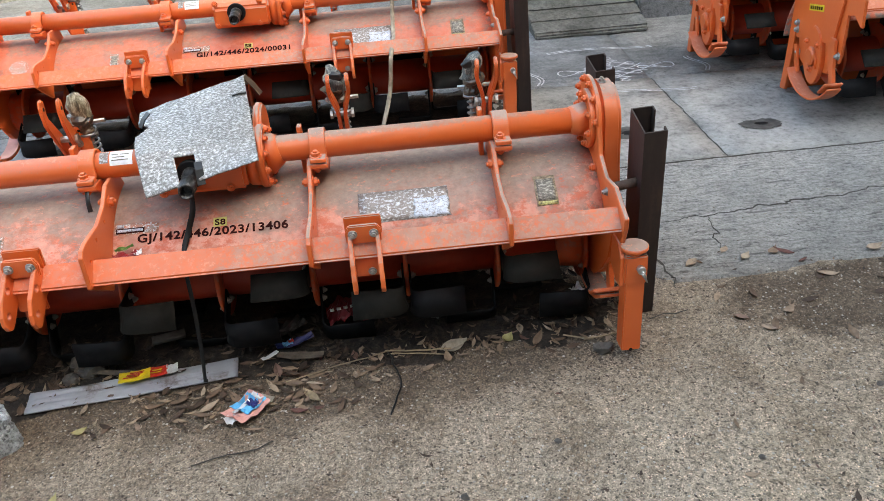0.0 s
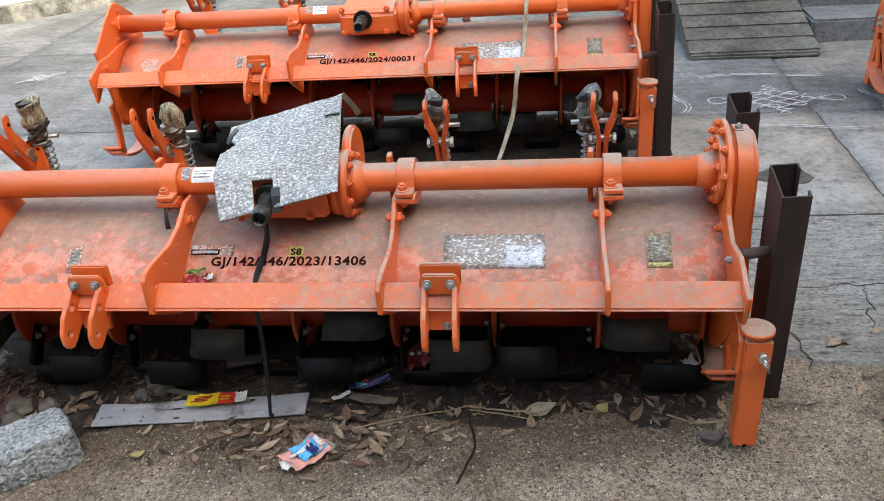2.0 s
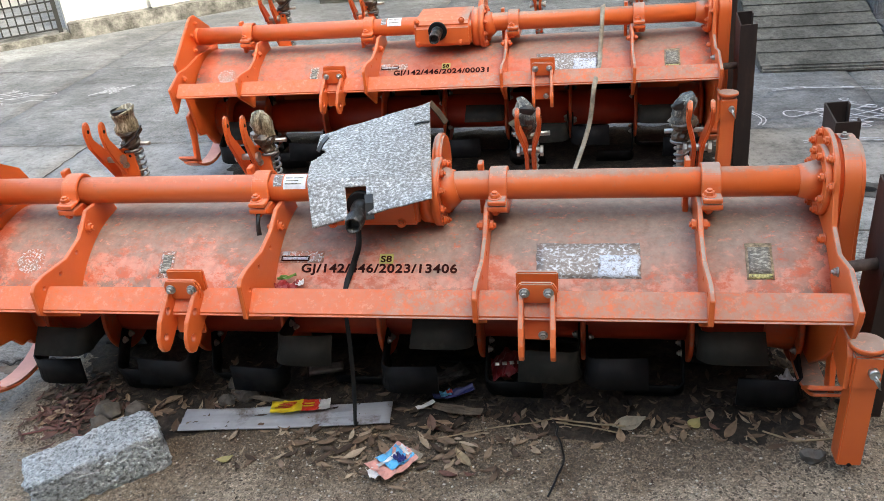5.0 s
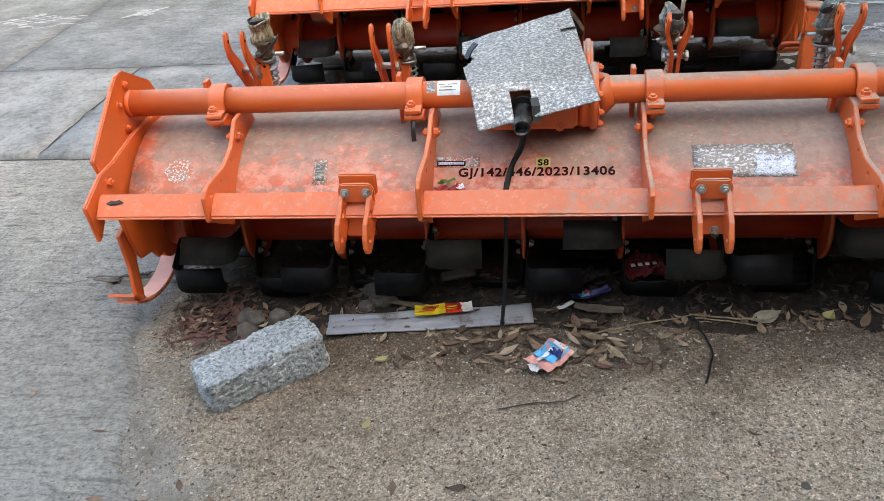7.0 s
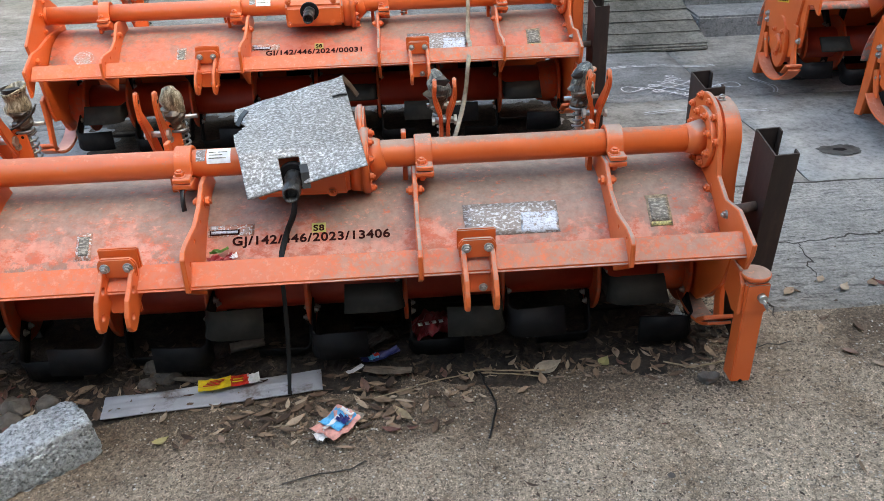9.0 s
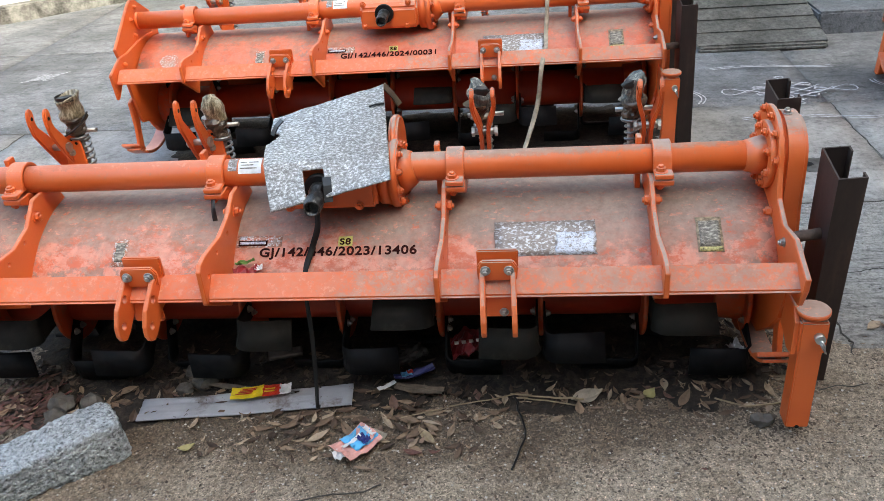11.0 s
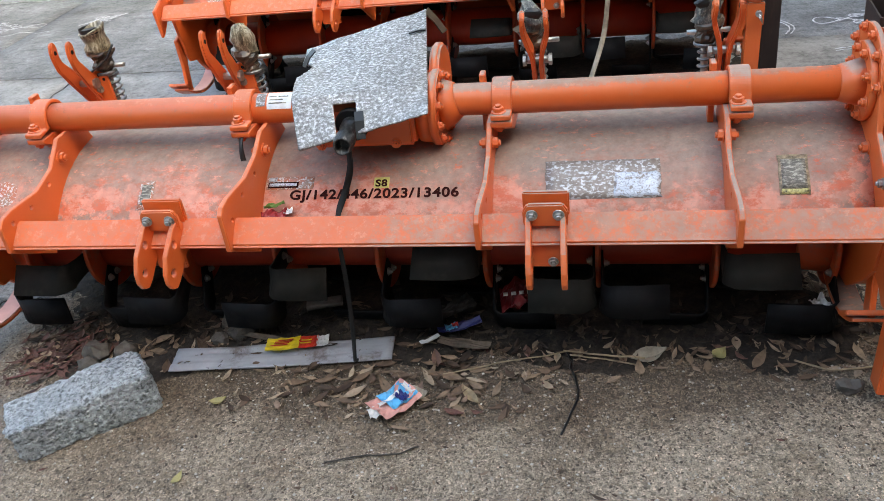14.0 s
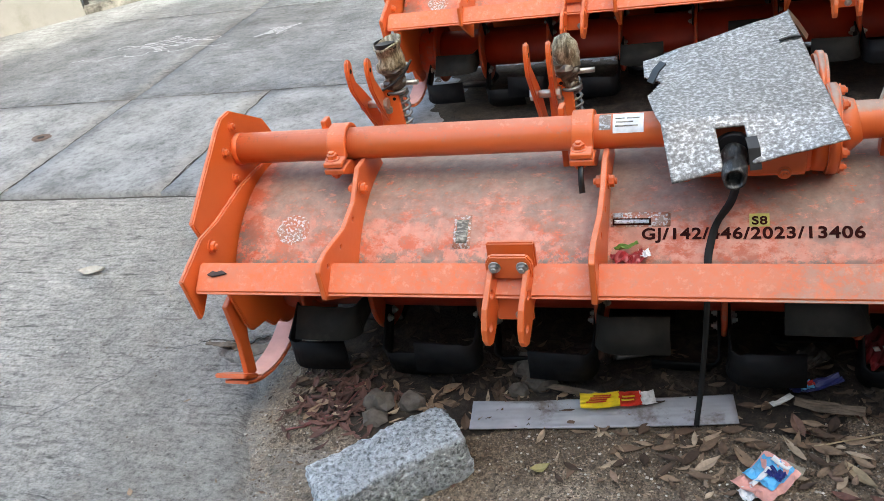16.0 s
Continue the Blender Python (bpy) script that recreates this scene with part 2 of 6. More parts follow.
def b_dirt(k):
    big = k.ramp(k.noise(0.9, 5), [(0.32, (0.262, 0.206, 0.151)), (0.52, (0.354, 0.284, 0.213)), (0.72, (0.442, 0.360, 0.276))])
    mid = k.ramp(k.noise(5.0, 9, 0.78), [(0.34, (0.60, 0.55, 0.50)), (0.52, g(1.0)), (0.68, g(1.22))])
    fine = k.ramp(k.noise(70.0, 9, 0.80), [(0.38, g(0.42)), (0.48, g(0.96)), (0.60, g(1.4))])
    dist, cell = k.voronoi(310.0)
    bw = k.node("RGBToBW")
    k.nt.links.new(cell, bw.inputs[0])
    grain = k.ramp(bw.outputs[0], [(0.14, g(0.46)), (0.38, g(0.90)), (0.70, g(1.05)), (0.84, g(1.5)), (0.95, g(1.9))])
    c = k.mix(1.0, k.mix(1.0, big, mid, "MULTIPLY"), k.mix(1.0, grain, fine, "MULTIPLY"), "MULTIPLY")
    dusty = k.ramp(k.math("ADD", k.spot((1.55, 1.0), (1.9, 1.15)), k.math("MULTIPLY", k.math("SUBTRACT", k.noise(3.0, 6, 0.65), 0.5), 1.0)), [(0.35, g(1.0)), (1.1, g(0.0))])
    c = k.mix(k.math("MULTIPLY", dusty, 0.75), c, k.mix(1.0, c, (1.55, 1.52, 1.47), "MULTIPLY"))
    # dark humus soil, with shade painted in along the tiller's footprint
    humus_shade = k.ramp(k.math("ADD", k.spot((-0.48, 1.98), (1.24, 0.36)), k.math("MULTIPLY", k.math("SUBTRACT", k.noise(6.0, 8, 0.75), 0.5), 1.1)), [(0.70, g(0.9)), (1.15, g(0.0))])
    c = k.mix(humus_shade, c, k.mix(1.0, c, (0.50, 0.46, 0.42), "MULTIPLY"))
    # greyer where it thins out over the broken concrete
    tc, sp = k.node("TexCoord"), k.node("SeparateXYZ")
    k.nt.links.new(tc.outputs["Object"], sp.inputs[0])
    side = k.math("ADD", k.math("ADD", sp.outputs[0], 1.70), k.math("MULTIPLY", k.math("SUBTRACT", sp.outputs[1], 1.9), 0.45))
    pale = k.ramp(k.math("ADD", side, k.math("MULTIPLY", k.math("SUBTRACT", k.noise(4.0, 9, 0.78), 0.5), 1.2)), [(-0.10, g(0.85)), (0.22, g(0.0))])
    c = k.mix(pale, c, k.mix(1.0, k.mix(1.0, (0.262, 0.248, 0.226), mid, "MULTIPLY"), k.mix(0.5, (1.0, 1.0, 1.0), fine), "MULTIPLY"))
    rim = k.math("ADD", k.spot((1.45, 1.955), (0.64, 0.20)), k.math("MULTIPLY", k.math("SUBTRACT", k.noise(4.0, 8, 0.72), 0.5), 1.6))
    damp = k.ramp(rim, [(0.80, g(1.0)), (1.02, g(0.0))])
    k.put("Base Color", k.mix(k.math("MULTIPLY", damp, 0.85), c, k.mix(1.0, c, (0.33, 0.29, 0.25), "MULTIPLY")))
    k.put("Roughness", 0.93)
    h = k.math("ADD", k.math("MULTIPLY", k.math("SUBTRACT", 1.0, dist), 0.5), k.math("MULTIPLY", k.noise(26.0, 8, 0.75), 1.0))
    k.bump(h, 0.9, 0.012)


def b_concrete(k):
    big = k.ramp(k.noise(0.8, 6, 0.62), [(0.30, (0.318, 0.306, 0.282)), (0.5, (0.402, 0.388, 0.360)), (0.70, (0.484, 0.468, 0.438))])
    stain = k.ramp(k.noise(2.6, 8, 0.72), [(0.34, g(0.74)), (0.54, g(1.0)), (0.72, g(1.13))])
    broom = k.noise(30.0, 10, 0.85, stretch=(0.6, 1.8, 1.0))
    grit = k.ramp(k.noise(85.0, 9, 0.82), [(0.37, g(0.45)), (0.49, g(1.0)), (0.64, g(1.4))])
    c = k.mix(1.0, k.mix(1.0, big, stain, "MULTIPLY"), grit, "MULTIPLY")
    c = k.mix(1.0, c, k.ramp(broom, [(0.37, g(0.55)), (0.50, g(0.98)), (0.63, g(1.22))]), "MULTIPLY")
    stroke = k.noise(1.0, 7, 0.74, stretch=(9.0, 56.0, 1.0), warp=0.7)
    patchy = k.ramp(k.noise(3.2, 5), [(0.36, g(0.35)), (0.58, g(1.0))])
    line = k.ramp(stroke, [(0.38, g(0.34)), (0.455, g(0.95)), (0.58, g(1.05)), (0.68, g(1.28))])
    c = k.mix(patchy, c, k.mix(1.0, c, line, "MULTIPLY"))
    # soil trodden over the broken edge
    tc, sp = k.node("TexCoord"), k.node("SeparateXYZ")
    k.nt.links.new(tc.outputs["Object"], sp.inputs[0])
    side = k.math("ADD", k.math("ADD", sp.outputs[0], 1.70), k.math("MULTIPLY", k.math("SUBTRACT", sp.outputs[1], 1.9), 0.45))
    back = k.math("MULTIPLY", k.math("SUBTRACT", 2.12, sp.outputs[1]), 8.0)
    near = k.math("MINIMUM", side, 0.3)
    west = k.math("LESS_THAN", sp.outputs[0], 0.0)
    near = k.math("ADD", k.math("MULTIPLY", west, near), k.math("MULTIPLY", k.math("SUBTRACT", 1.0, west), k.math("MAXIMUM", back, -1.0)))
    film = k.ramp(k.math("ADD", k.math("MULTIPLY", near, 0.62), k.math("ADD", 0.48, k.math("MULTIPLY", k.math("SUBTRACT", k.noise(5.0, 9, 0.78), 0.5), 1.1))), [(0.02, g(0.0)), (0.60, g(1.0))])
    k.put("Base Color", k.mix(k.math("MULTIPLY", film, 0.55), c, k.mix(1.0, k.ramp(k.noise(9.0, 7, 0.7), [(0.3, (0.205, 0.184, 0.158)), (0.7, (0.325, 0.296, 0.262))]), grit, "MULTIPLY")))
    k.put("Roughness", 0.9)
    k.bump(k.math("ADD", k.math("ADD", broom, k.math("MULTIPLY", stroke, 1.3)), k.math("MULTIPLY", k.noise(110.0, 6), 0.4)), 0.9, 0.015)


def b_slab(k, tint=(1.0, 1.0, 1.0)):
    big = k.ramp(k.noise(1.1, 6, 0.62), [(0.30, (0.112, 0.118, 0.123)), (0.5, (0.151, 0.158, 0.165)), (0.70, (0.192, 0.201, 0.209))])
    stain = k.ramp(k.noise(3.1, 9, 0.75), [(0.34, g(0.60)), (0.52, g(1.0)), (0.66, g(1.25))])
    streak = k.ramp(k.noise(12.0, 9, 0.80, stretch=(0.6, 1.4, 1.0)), [(0.36, g(0.58)), (0.47, g(1.0)), (0.66, g(1.25))])
    pock = k.ramp(k.noise(38.0, 9, 0.82), [(0.35, g(0.42)), (0.46, g(0.96)), (0.54, g(1.05)), (0.68, g(1.5))])
    grit = k.ramp(k.noise(120.0, 6, 0.8), [(0.35, g(0.62)), (0.65, g(1.35))])
    c = k.mix(1.0, k.mix(1.0, big, stain, "MULTIPLY"), grit, "MULTIPLY")
    c = k.mix(1.0, k.mix(1.0, c, pock, "MULTIPLY"), streak, "MULTIPLY")
    k.put("Base Color", k.mix(1.0, c, tint, "MULTIPLY"))
    k.put("Roughness", k.ramp(k.noise(2.0, 5), [(0.3, g(0.62)), (0.7, g(0.9))]))
    k.bump(k.math("ADD", k.noise(30.0, 8, 0.75), k.math("MULTIPLY", k.noise(110.0, 5), 0.4)), 0.6, 0.010)


def b_slab_pale(k, tint=(1.0, 1.0, 1.0)):
    big = k.ramp(k.noise(1.0, 6, 0.62), [(0.30, (0.168, 0.171, 0.173)), (0.5, (0.212, 0.215, 0.218)), (0.70, (0.258, 0.262, 0.266))])
    worn = k.ramp(k.noise(4.0, 9, 0.78), [(0.38, g(0.68)), (0.50, g(1.0)), (0.64, g(1.18))])
    pock = k.ramp(k.noise(32.0, 9, 0.82), [(0.36, g(0.62)), (0.46, g(0.98)), (0.66, g(1.2))])
    c = k.mix(1.0, k.mix(1.0, big, worn, "MULTIPLY"), pock, "MULTIPLY")
    k.put("Base Color", k.mix(1.0, c, tint, "MULTIPLY"))
    k.put("Roughness", 0.85)
    k.bump(k.noise(30.0, 8, 0.75), 0.5, 0.010)


def b_block(k):
    big = k.ramp(k.noise(7.0, 5), [(0.35, (0.41, 0.445, 0.47)), (0.65, (0.58, 0.625, 0.655))])
    dist, cell = k.voronoi(120.0)
    bw = k.node("RGBToBW")
    k.nt.links.new(cell, bw.inputs[0])
    agg = k.ramp(bw.outputs[0], [(0.2, g(0.72)), (0.45, g(0.97)), (0.8, g(1.08))])
    grit = k.ramp(k.noise(90.0, 6, 0.8), [(0.38, g(0.30)), (0.48, g(0.93)), (0.62, g(1.3))])
    k.put("Base Color", k.mix(1.0, k.mix(1.0, big, grit, "MULTIPLY"), agg, "MULTIPLY"))
    k.put("Roughness", 0.95)
    k.bump(k.math("ADD", k.noise(90.0, 6, 0.8), k.math("SUBTRACT", 1.0, dist)), 0.9, 0.012)


def b_leaf(k):
    gi = k.node("NewGeometry")
    c = k.ramp(gi.outputs["Random Per Island"], [(0.0, (0.042, 0.025, 0.016)), (0.25, (0.095, 0.058, 0.037)), (0.48, (0.185, 0.122, 0.078)), (0.70, (0.285, 0.200, 0.132)), (0.90, (0.42, 0.33, 0.235)), (1.0, (0.12, 0.046, 0.036))])
    k.put("Base Color", k.mix(1.0, c, k.ramp(k.noise(60.0, 5), [(0.3, g(0.65)), (0.7, g(1.2))]), "MULTIPLY"))
    k.put("Roughness", 0.75)


def b_pebble(k):
    gi = k.node("NewGeometry")
    c = k.ramp(gi.outputs["Random Per Island"], [(0.0, (0.075, 0.060, 0.046)), (0.30, (0.15, 0.12, 0.09)), (0.70, (0.28, 0.235, 0.185)), (0.88, (0.44, 0.40, 0.34)), (1.0, (0.60, 0.56, 0.50))])
    k.put("Base Color", c)
    k.put("Roughness", 0.9)


def b_wall(k):
    c = k.ramp(k.noise(1.5, 6), [(0.3, (0.46, 0.465, 0.46)), (0.7, (0.58, 0.585, 0.585))])
    k.put("Base Color", k.mix(k.ramp(k.noise(6.0, 7, 0.7), [(0.55, g(0)), (0.75, g(0.4))]), c, (0.36, 0.34, 0.30)))
    k.put("Roughness", 0.9)


def b_plinth(k):
    c = k.ramp(k.noise(7.0, 8, 0.75), [(0.38, (0.035, 0.034, 0.030)), (0.5, (0.115, 0.112, 0.105)), (0.64, (0.24, 0.235, 0.22))])
    k.put("Base Color", c)
    k.put("Roughness", 0.92)
    k.bump(k.noise(30.0, 6), 0.4, 0.01)


def b_ramp(k):
    c = k.ramp(k.noise(3.0, 8, 0.74), [(0.34, (0.040, 0.040, 0.035)), (0.55, (0.105, 0.103, 0.093)), (0.75, (0.19, 0.187, 0.172))])
    k.put("Base Color", k.mix(1.0, c, k.ramp(k.noise(40.0, 8, 0.8), [(0.36, g(0.5)), (0.5, g(1.0)), (0.66, g(1.45))]), "MULTIPLY"))
    k.put("Roughness", 0.93)
    k.bump(k.noise(60.0, 6), 0.5, 0.01)


def b_streaked(k):
    c = k.ramp(k.noise(70.0, 6, 0.75, stretch=(1.4, 1.4, 0.35)), [(0.38, (0.055, 0.042, 0.025)), (0.50, (0.22, 0.18, 0.11)), (0.60, (0.50, 0.45, 0.33))])
    k.put("Base Color", c)
    k.put("Roughness", 0.3)
    k.bump(k.noise(60.0, 5), 0.5, 0.006)


def plain(c, rough=0.6, metal=0.0, vary=0.25, scale=25.0):
    def build(k):
        k.put("Base Color", k.mix(1.0, c, k.ramp(k.noise(scale, 5), [(0.3, g(1 - vary)), (0.7, g(1 + vary))]), "MULTIPLY"))
        k.put("Roughness", rough)
        k.put("Metallic", metal)
    return build


ORANGE, HOOD, ROTOR = mat("orange_paint", b_orange), mat("faded_hood_paint", b_hood), mat("red_rotor_paint", b_rotor)
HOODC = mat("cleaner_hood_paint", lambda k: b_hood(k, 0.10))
BLACK, BLADE_LIT, ZINC, RUST = mat("black_paint", b_black), mat("lit_dusty_grey", b_greyblade), mat("zinc", b_zinc), mat("rusty_steel", b_rust)
FOIL, LABEL, LABELW = mat("spattered_foil", b_foil), mat("peeling_foil_label", b_label), mat("foil_label", b_label_whole)
def b_label_thin(k):
    left = k.ramp(k.noise(170.0, 5, 0.66), [(0.535, g(0.0)), (0.565, g(0.9))])
    ground_ = k.ramp(k.noise(40.0, 5), [(0.35, (0.46, 0.135, 0.070)), (0.65, (0.30, 0.205, 0.155))])
    k.put("Base Color", k.mix(left, ground_, (0.62, 0.61, 0.60)))
    k.put("Roughness", 0.5)


LABELT = mat("line_print_label", b_label_thin)
SLABP = mat("worn_pale_concrete", b_slab_pale)
EAST, EASTP = mat("brownish_concrete", lambda k: b_slab(k, (1.12, 1.03, 0.93))), mat("brownish_pale_concrete", lambda k: b_slab_pale(k, (1.24, 1.19, 1.11)))
DIRT, CONC, SLAB, BLOCK = mat("gritty_dirt", b_dirt), mat("broomed_concrete", b_concrete), mat("smooth_concrete", b_slab), mat("coarse_concrete", b_block)
# stained limewash, its colour lowered to stand in for shade on this wall
def b_shadewall(k):
    c = k.ramp(k.noise(1.8, 7), [(0.3, (0.16, 0.16, 0.155)), (0.7, (0.23, 0.23, 0.225))])
    k.put("Base Color", k.mix(k.ramp(k.noise(6.0, 7, 0.7), [(0.5, g(0)), (0.7, g(0.5))]), c, (0.12, 0.115, 0.10)))
    k.put("Roughness", 0.9)


SHADEWALL = mat("shaded_limewash", b_shadewall)
LEAF, PEBBLE, WALL, PLINTH, RAMPM = mat("dry_leaf", b_leaf), mat("grit", b_pebble), mat("white_limewash", b_wall), mat("stained_plinth", b_plinth), mat("mossy_concrete", b_ramp)
def b_ink(k):
    k.put("Base Color", k.ramp(k.noise(60.0, 4), [(0.3, (0.016, 0.004, 0.004)), (0.7, (0.040, 0.008, 0.006))]))
    k.put("Roughness", 0.9)
    k.put("Specular IOR Level", 0.08)


def b_print(k):
    k.put("Base Color", k.ramp(k.noise(130.0, 4, 0.7, stretch=(0.6, 1, 2.2)), [(0.42, (0.110, 0.098, 0.080)), (0.50, (0.18, 0.162, 0.132)), (0.58, (0.38, 0.36, 0.295))]))
    k.put("Roughness", 0.6)


def b_greystreak(k):
    c = k.ramp(k.noise(60.0, 6, 0.75, stretch=(1.3, 1.3, 0.4)), [(0.38, (0.020, 0.024, 0.025)), (0.52, (0.085, 0.092, 0.088)), (0.63, (0.34, 0.33, 0.27))])
    k.put("Base Color", c)
    k.put("Roughness", 0.28)
    k.bump(k.noise(50.0, 5), 0.6, 0.008)


def b_shaftwrap(k):
    k.put("Base Color", k.ramp(k.noise(70.0, 6, 0.75, stretch=(1.4, 0.4, 1.4)), [(0.40, (0.008, 0.008, 0.008)), (0.55, (0.028, 0.027, 0.026)), (0.66, (0.15, 0.145, 0.14))]))
    k.put("Roughness", 0.34)
    k.bump(k.noise(90.0, 5, stretch=(1.4, 0.5, 1.4)), 0.5, 0.004)


SHAFTWRAP = mat("crinkled_black_plastic", b_shaftwrap)
def b_flange(k):
    k.put("Base Color", k.mix(k.ramp(k.noise(40.0, 7, 0.75), [(0.50, g(0.0)), (0.62, g(0.5))]), k.ramp(k.noise(9.0, 5), [(0.3, (0.46, 0.058, 0.013)), (0.7, (0.58, 0.090, 0.020))]), (0.20, 0.14, 0.105)))
    k.put("Roughness", 0.5)


FLANGEM = mat("red_orange_flange_paint", b_flange)
RODM = mat("brown_rust", plain((0.105, 0.068, 0.050), 0.8, 0, 0.4, 60))
STENCIL = mat("stencil_ink", b_ink)
RUBBER = mat("black_plastic", plain((0.012, 0.012, 0.012), 0.4))
GREEN = mat("yellow_green_sticker", plain((0.46, 0.43, 0.12), 0.5))
PALEYEL = mat("pale_yellow_label", plain((0.29, 0.225, 0.145), 0.5, 0, 0.7, 110))
FADEINK = mat("faded_print", b_print)
DARKINK = mat("dark_print", b_ink)
CHALK = mat("white_chalk", plain((0.44, 0.45, 0.47), 0.95, 0, 0.4, 40))
FAINT = mat("worn_chalk", plain((0.27, 0.275, 0.285), 0.95, 0, 0.4, 30))
def b_board(k):
    c = k.ramp(k.noise(14.0, 6), [(0.3, (0.30, 0.31, 0.335)), (0.7, (0.42, 0.435, 0.47))])
    k.put("Base Color", k.mix(k.ramp(k.noise(9.0, 6, 0.7), [(0.56, g(0.0)), (0.68, g(0.8))]), c, (0.10, 0.07, 0.05)))
    k.put("Roughness", 0.42)


BOARD = mat("grey_plastic_strip", b_board)
YELLOW, RED, BLUE, SKYBLUE, SALMON = (mat(n, plain(c, 0.35)) for n, c in (("yellow_print", (0.72, 0.55, 0.03)), ("red_print", (0.55, 0.03, 0.02)), ("blue_print", (0.02, 0.028, 0.16)), ("light_blue_print", (0.10, 0.42, 0.72)), ("salmon_print", (0.70, 0.34, 0.29))))
PALELEAF = mat("bleached_leaf", plain((0.40, 0.37, 0.31), 0.7, 0, 0.3, 40))
WHITE = mat("white_print", plain((0.70, 0.70, 0.70), 0.4))
WRAP = mat("streaked_plastic_wrap", b_streaked)
BROWNWRAP = mat("brown_plastic_film", plain((0.075, 0.052, 0.034), 0.28, 0, 0.6, 40))
SPRING = mat("dull_spring_steel", plain((0.20, 0.195, 0.19), 0.45, 0.7, 0.3, 40))
GREYWRAP = mat("grey_plastic_wrap", b_greystreak)
STRAW = mat("straw", plain((0.30, 0.23, 0.14), 0.7, 0, 0.4, 30))
PALE = mat("pale_grey_strap", plain((0.30, 0.29, 0.27), 0.6))
WET = mat("damp_soil", plain((0.05, 0.043, 0.035), 0.7, 0, 0.4, 12))
STRAPB = mat("black_strapping", plain((0.010, 0.010, 0.010), 0.85, 0, 0.3, 30))
STRAPM = mat("webbing", plain((0.33, 0.285, 0.22), 0.8, 0, 0.4, 30))
PINKLEAF = mat("pink_leaf", plain((0.20, 0.070, 0.066), 0.55, 0, 0.25, 30))
YLEAF = mat("yellow_leaf", plain((0.33, 0.29, 0.12), 0.6))
GATEM = mat("black_iron", plain((0.009, 0.009, 0.010), 0.6))
LIT_PINK = mat("lit_orange_pink", plain((0.62, 0.30, 0.24), 0.6, 0, 0.15, 12))


# ---------- mesh helpers ----------
def box(bm, x0, x1, y0, y1, z0, z1, m=None):
    vs = [bm.verts.new((x, y, z)) for x in (x0, x1) for y in (y0, y1) for z in (z0, z1)]
    for f in ((0, 1, 3, 2), (4, 6, 7, 5), (0, 4, 5, 1), (2, 3, 7, 6), (0, 2, 6, 4), (1, 5, 7, 3)):
        bm.faces.new([vs[i] for i in f])
    if m:
        bmesh.ops.transform(bm, matrix=m, verts=vs)
    return vs


def cyl(bm, p0, p1, r0, r1=None, seg=20, caps=True):
    p0, p1 = Vector(p0), Vector(p1)
    r1 = r0 if r1 is None else r1
    q = (p1 - p0).to_track_quat("Z", "Y")
    rings = []
    for p, r in ((p0, r0), (p1, r1)):
        rings.append([bm.verts.new(p + q @ Vector((r * math.cos(2 * math.pi * i / seg), r * math.sin(2 * math.pi * i / seg), 0))) for i in range(seg)])
    for i in range(seg):
        j = (i + 1) % seg
        f = bm.faces.new((rings[0][i], rings[0][j], rings[1][j], rings[1][i]))
        f.smooth = seg > 8
    if caps:
        bm.faces.new(rings[0][::-1])
        bm.faces.new(rings[1])


def prism(bm, poly, a, b, axis="x"):
    """A plate: the outline poly drawn across the axis, from a to b along it."""
    def at(u, v, w):
        return {"x": (w, u, v), "y": (u, w, v), "z": (u, v, w)}[axis]
    lo = [bm.verts.new(at(u, v, a)) for u, v in poly]
    hi = [bm.verts.new(at(u, v, b)) for u, v in poly]
    n = len(poly)
    for i in range(n):
        bm.faces.new((lo[i], lo[(i + 1) % n], hi[(i + 1) % n], hi[i]))
    bm.faces.new(lo[::-1])
    bm.faces.new(hi)


def sweep(bm, path, w, h, side=None, smooth=False):
    """A flat bar of width w (across, along side) and thickness h along a path."""
    path = [Vector(p) for p in path]
    rings = []
    for i, p in enumerate(path):
        t = (path[min(i + 1, len(path) - 1)] - path[max(i - 1, 0)]).normalized()
        s = Vector(side) if side else t.cross(Vector((0, 0, 1)))
        s = (s - t * s.dot(t)).normalized()
        u = t.cross(s)
        rings.append([bm.verts.new(p + s * a * w / 2 + u * b * h / 2) for a, b in ((-1, -1), (1, -1), (1, 1), (-1, 1))])
    for a, b in zip(rings, rings[1:]):
        for i in range(4):
            f = bm.faces.new((a[i], a[(i + 1) % 4], b[(i + 1) % 4], b[i]))
            f.smooth = smooth
    bm.faces.new(rings[0][::-1])
    bm.faces.new(rings[-1])


def pipe(bm, path, r, seg=8):
    path = [Vector(p) for p in path]
    rings = []
    for i, p in enumerate(path):
        t = (path[min(i + 1, len(path) - 1)] - path[max(i - 1, 0)]).normalized()
        q = t.to_track_quat("Z", "Y")
        rings.append([bm.verts.new(p + q @ Vector((r * math.cos(2 * math.pi * k / seg), r * math.sin(2 * math.pi * k / seg), 0))) for k in range(seg)])
    for a, b in zip(rings, rings[1:]):
        for k in range(seg):
            f = bm.faces.new((a[k], a[(k + 1) % seg], b[(k + 1) % seg], b[k]))
            f.smooth = True
    bm.faces.new(rings[0][::-1])
    bm.faces.new(rings[-1])


def bev(bm, w, seg=2):
    bmesh.ops.recalc_face_normals(bm, faces=bm.faces)
    es = [e for e in bm.edges if len(e.link_faces) == 2 and e.calc_face_angle(0) > 0.6]
    bmesh.ops.bevel(bm, geom=es, offset=w, segments=seg, affect="EDGES", clamp_overlap=True)
    return bm


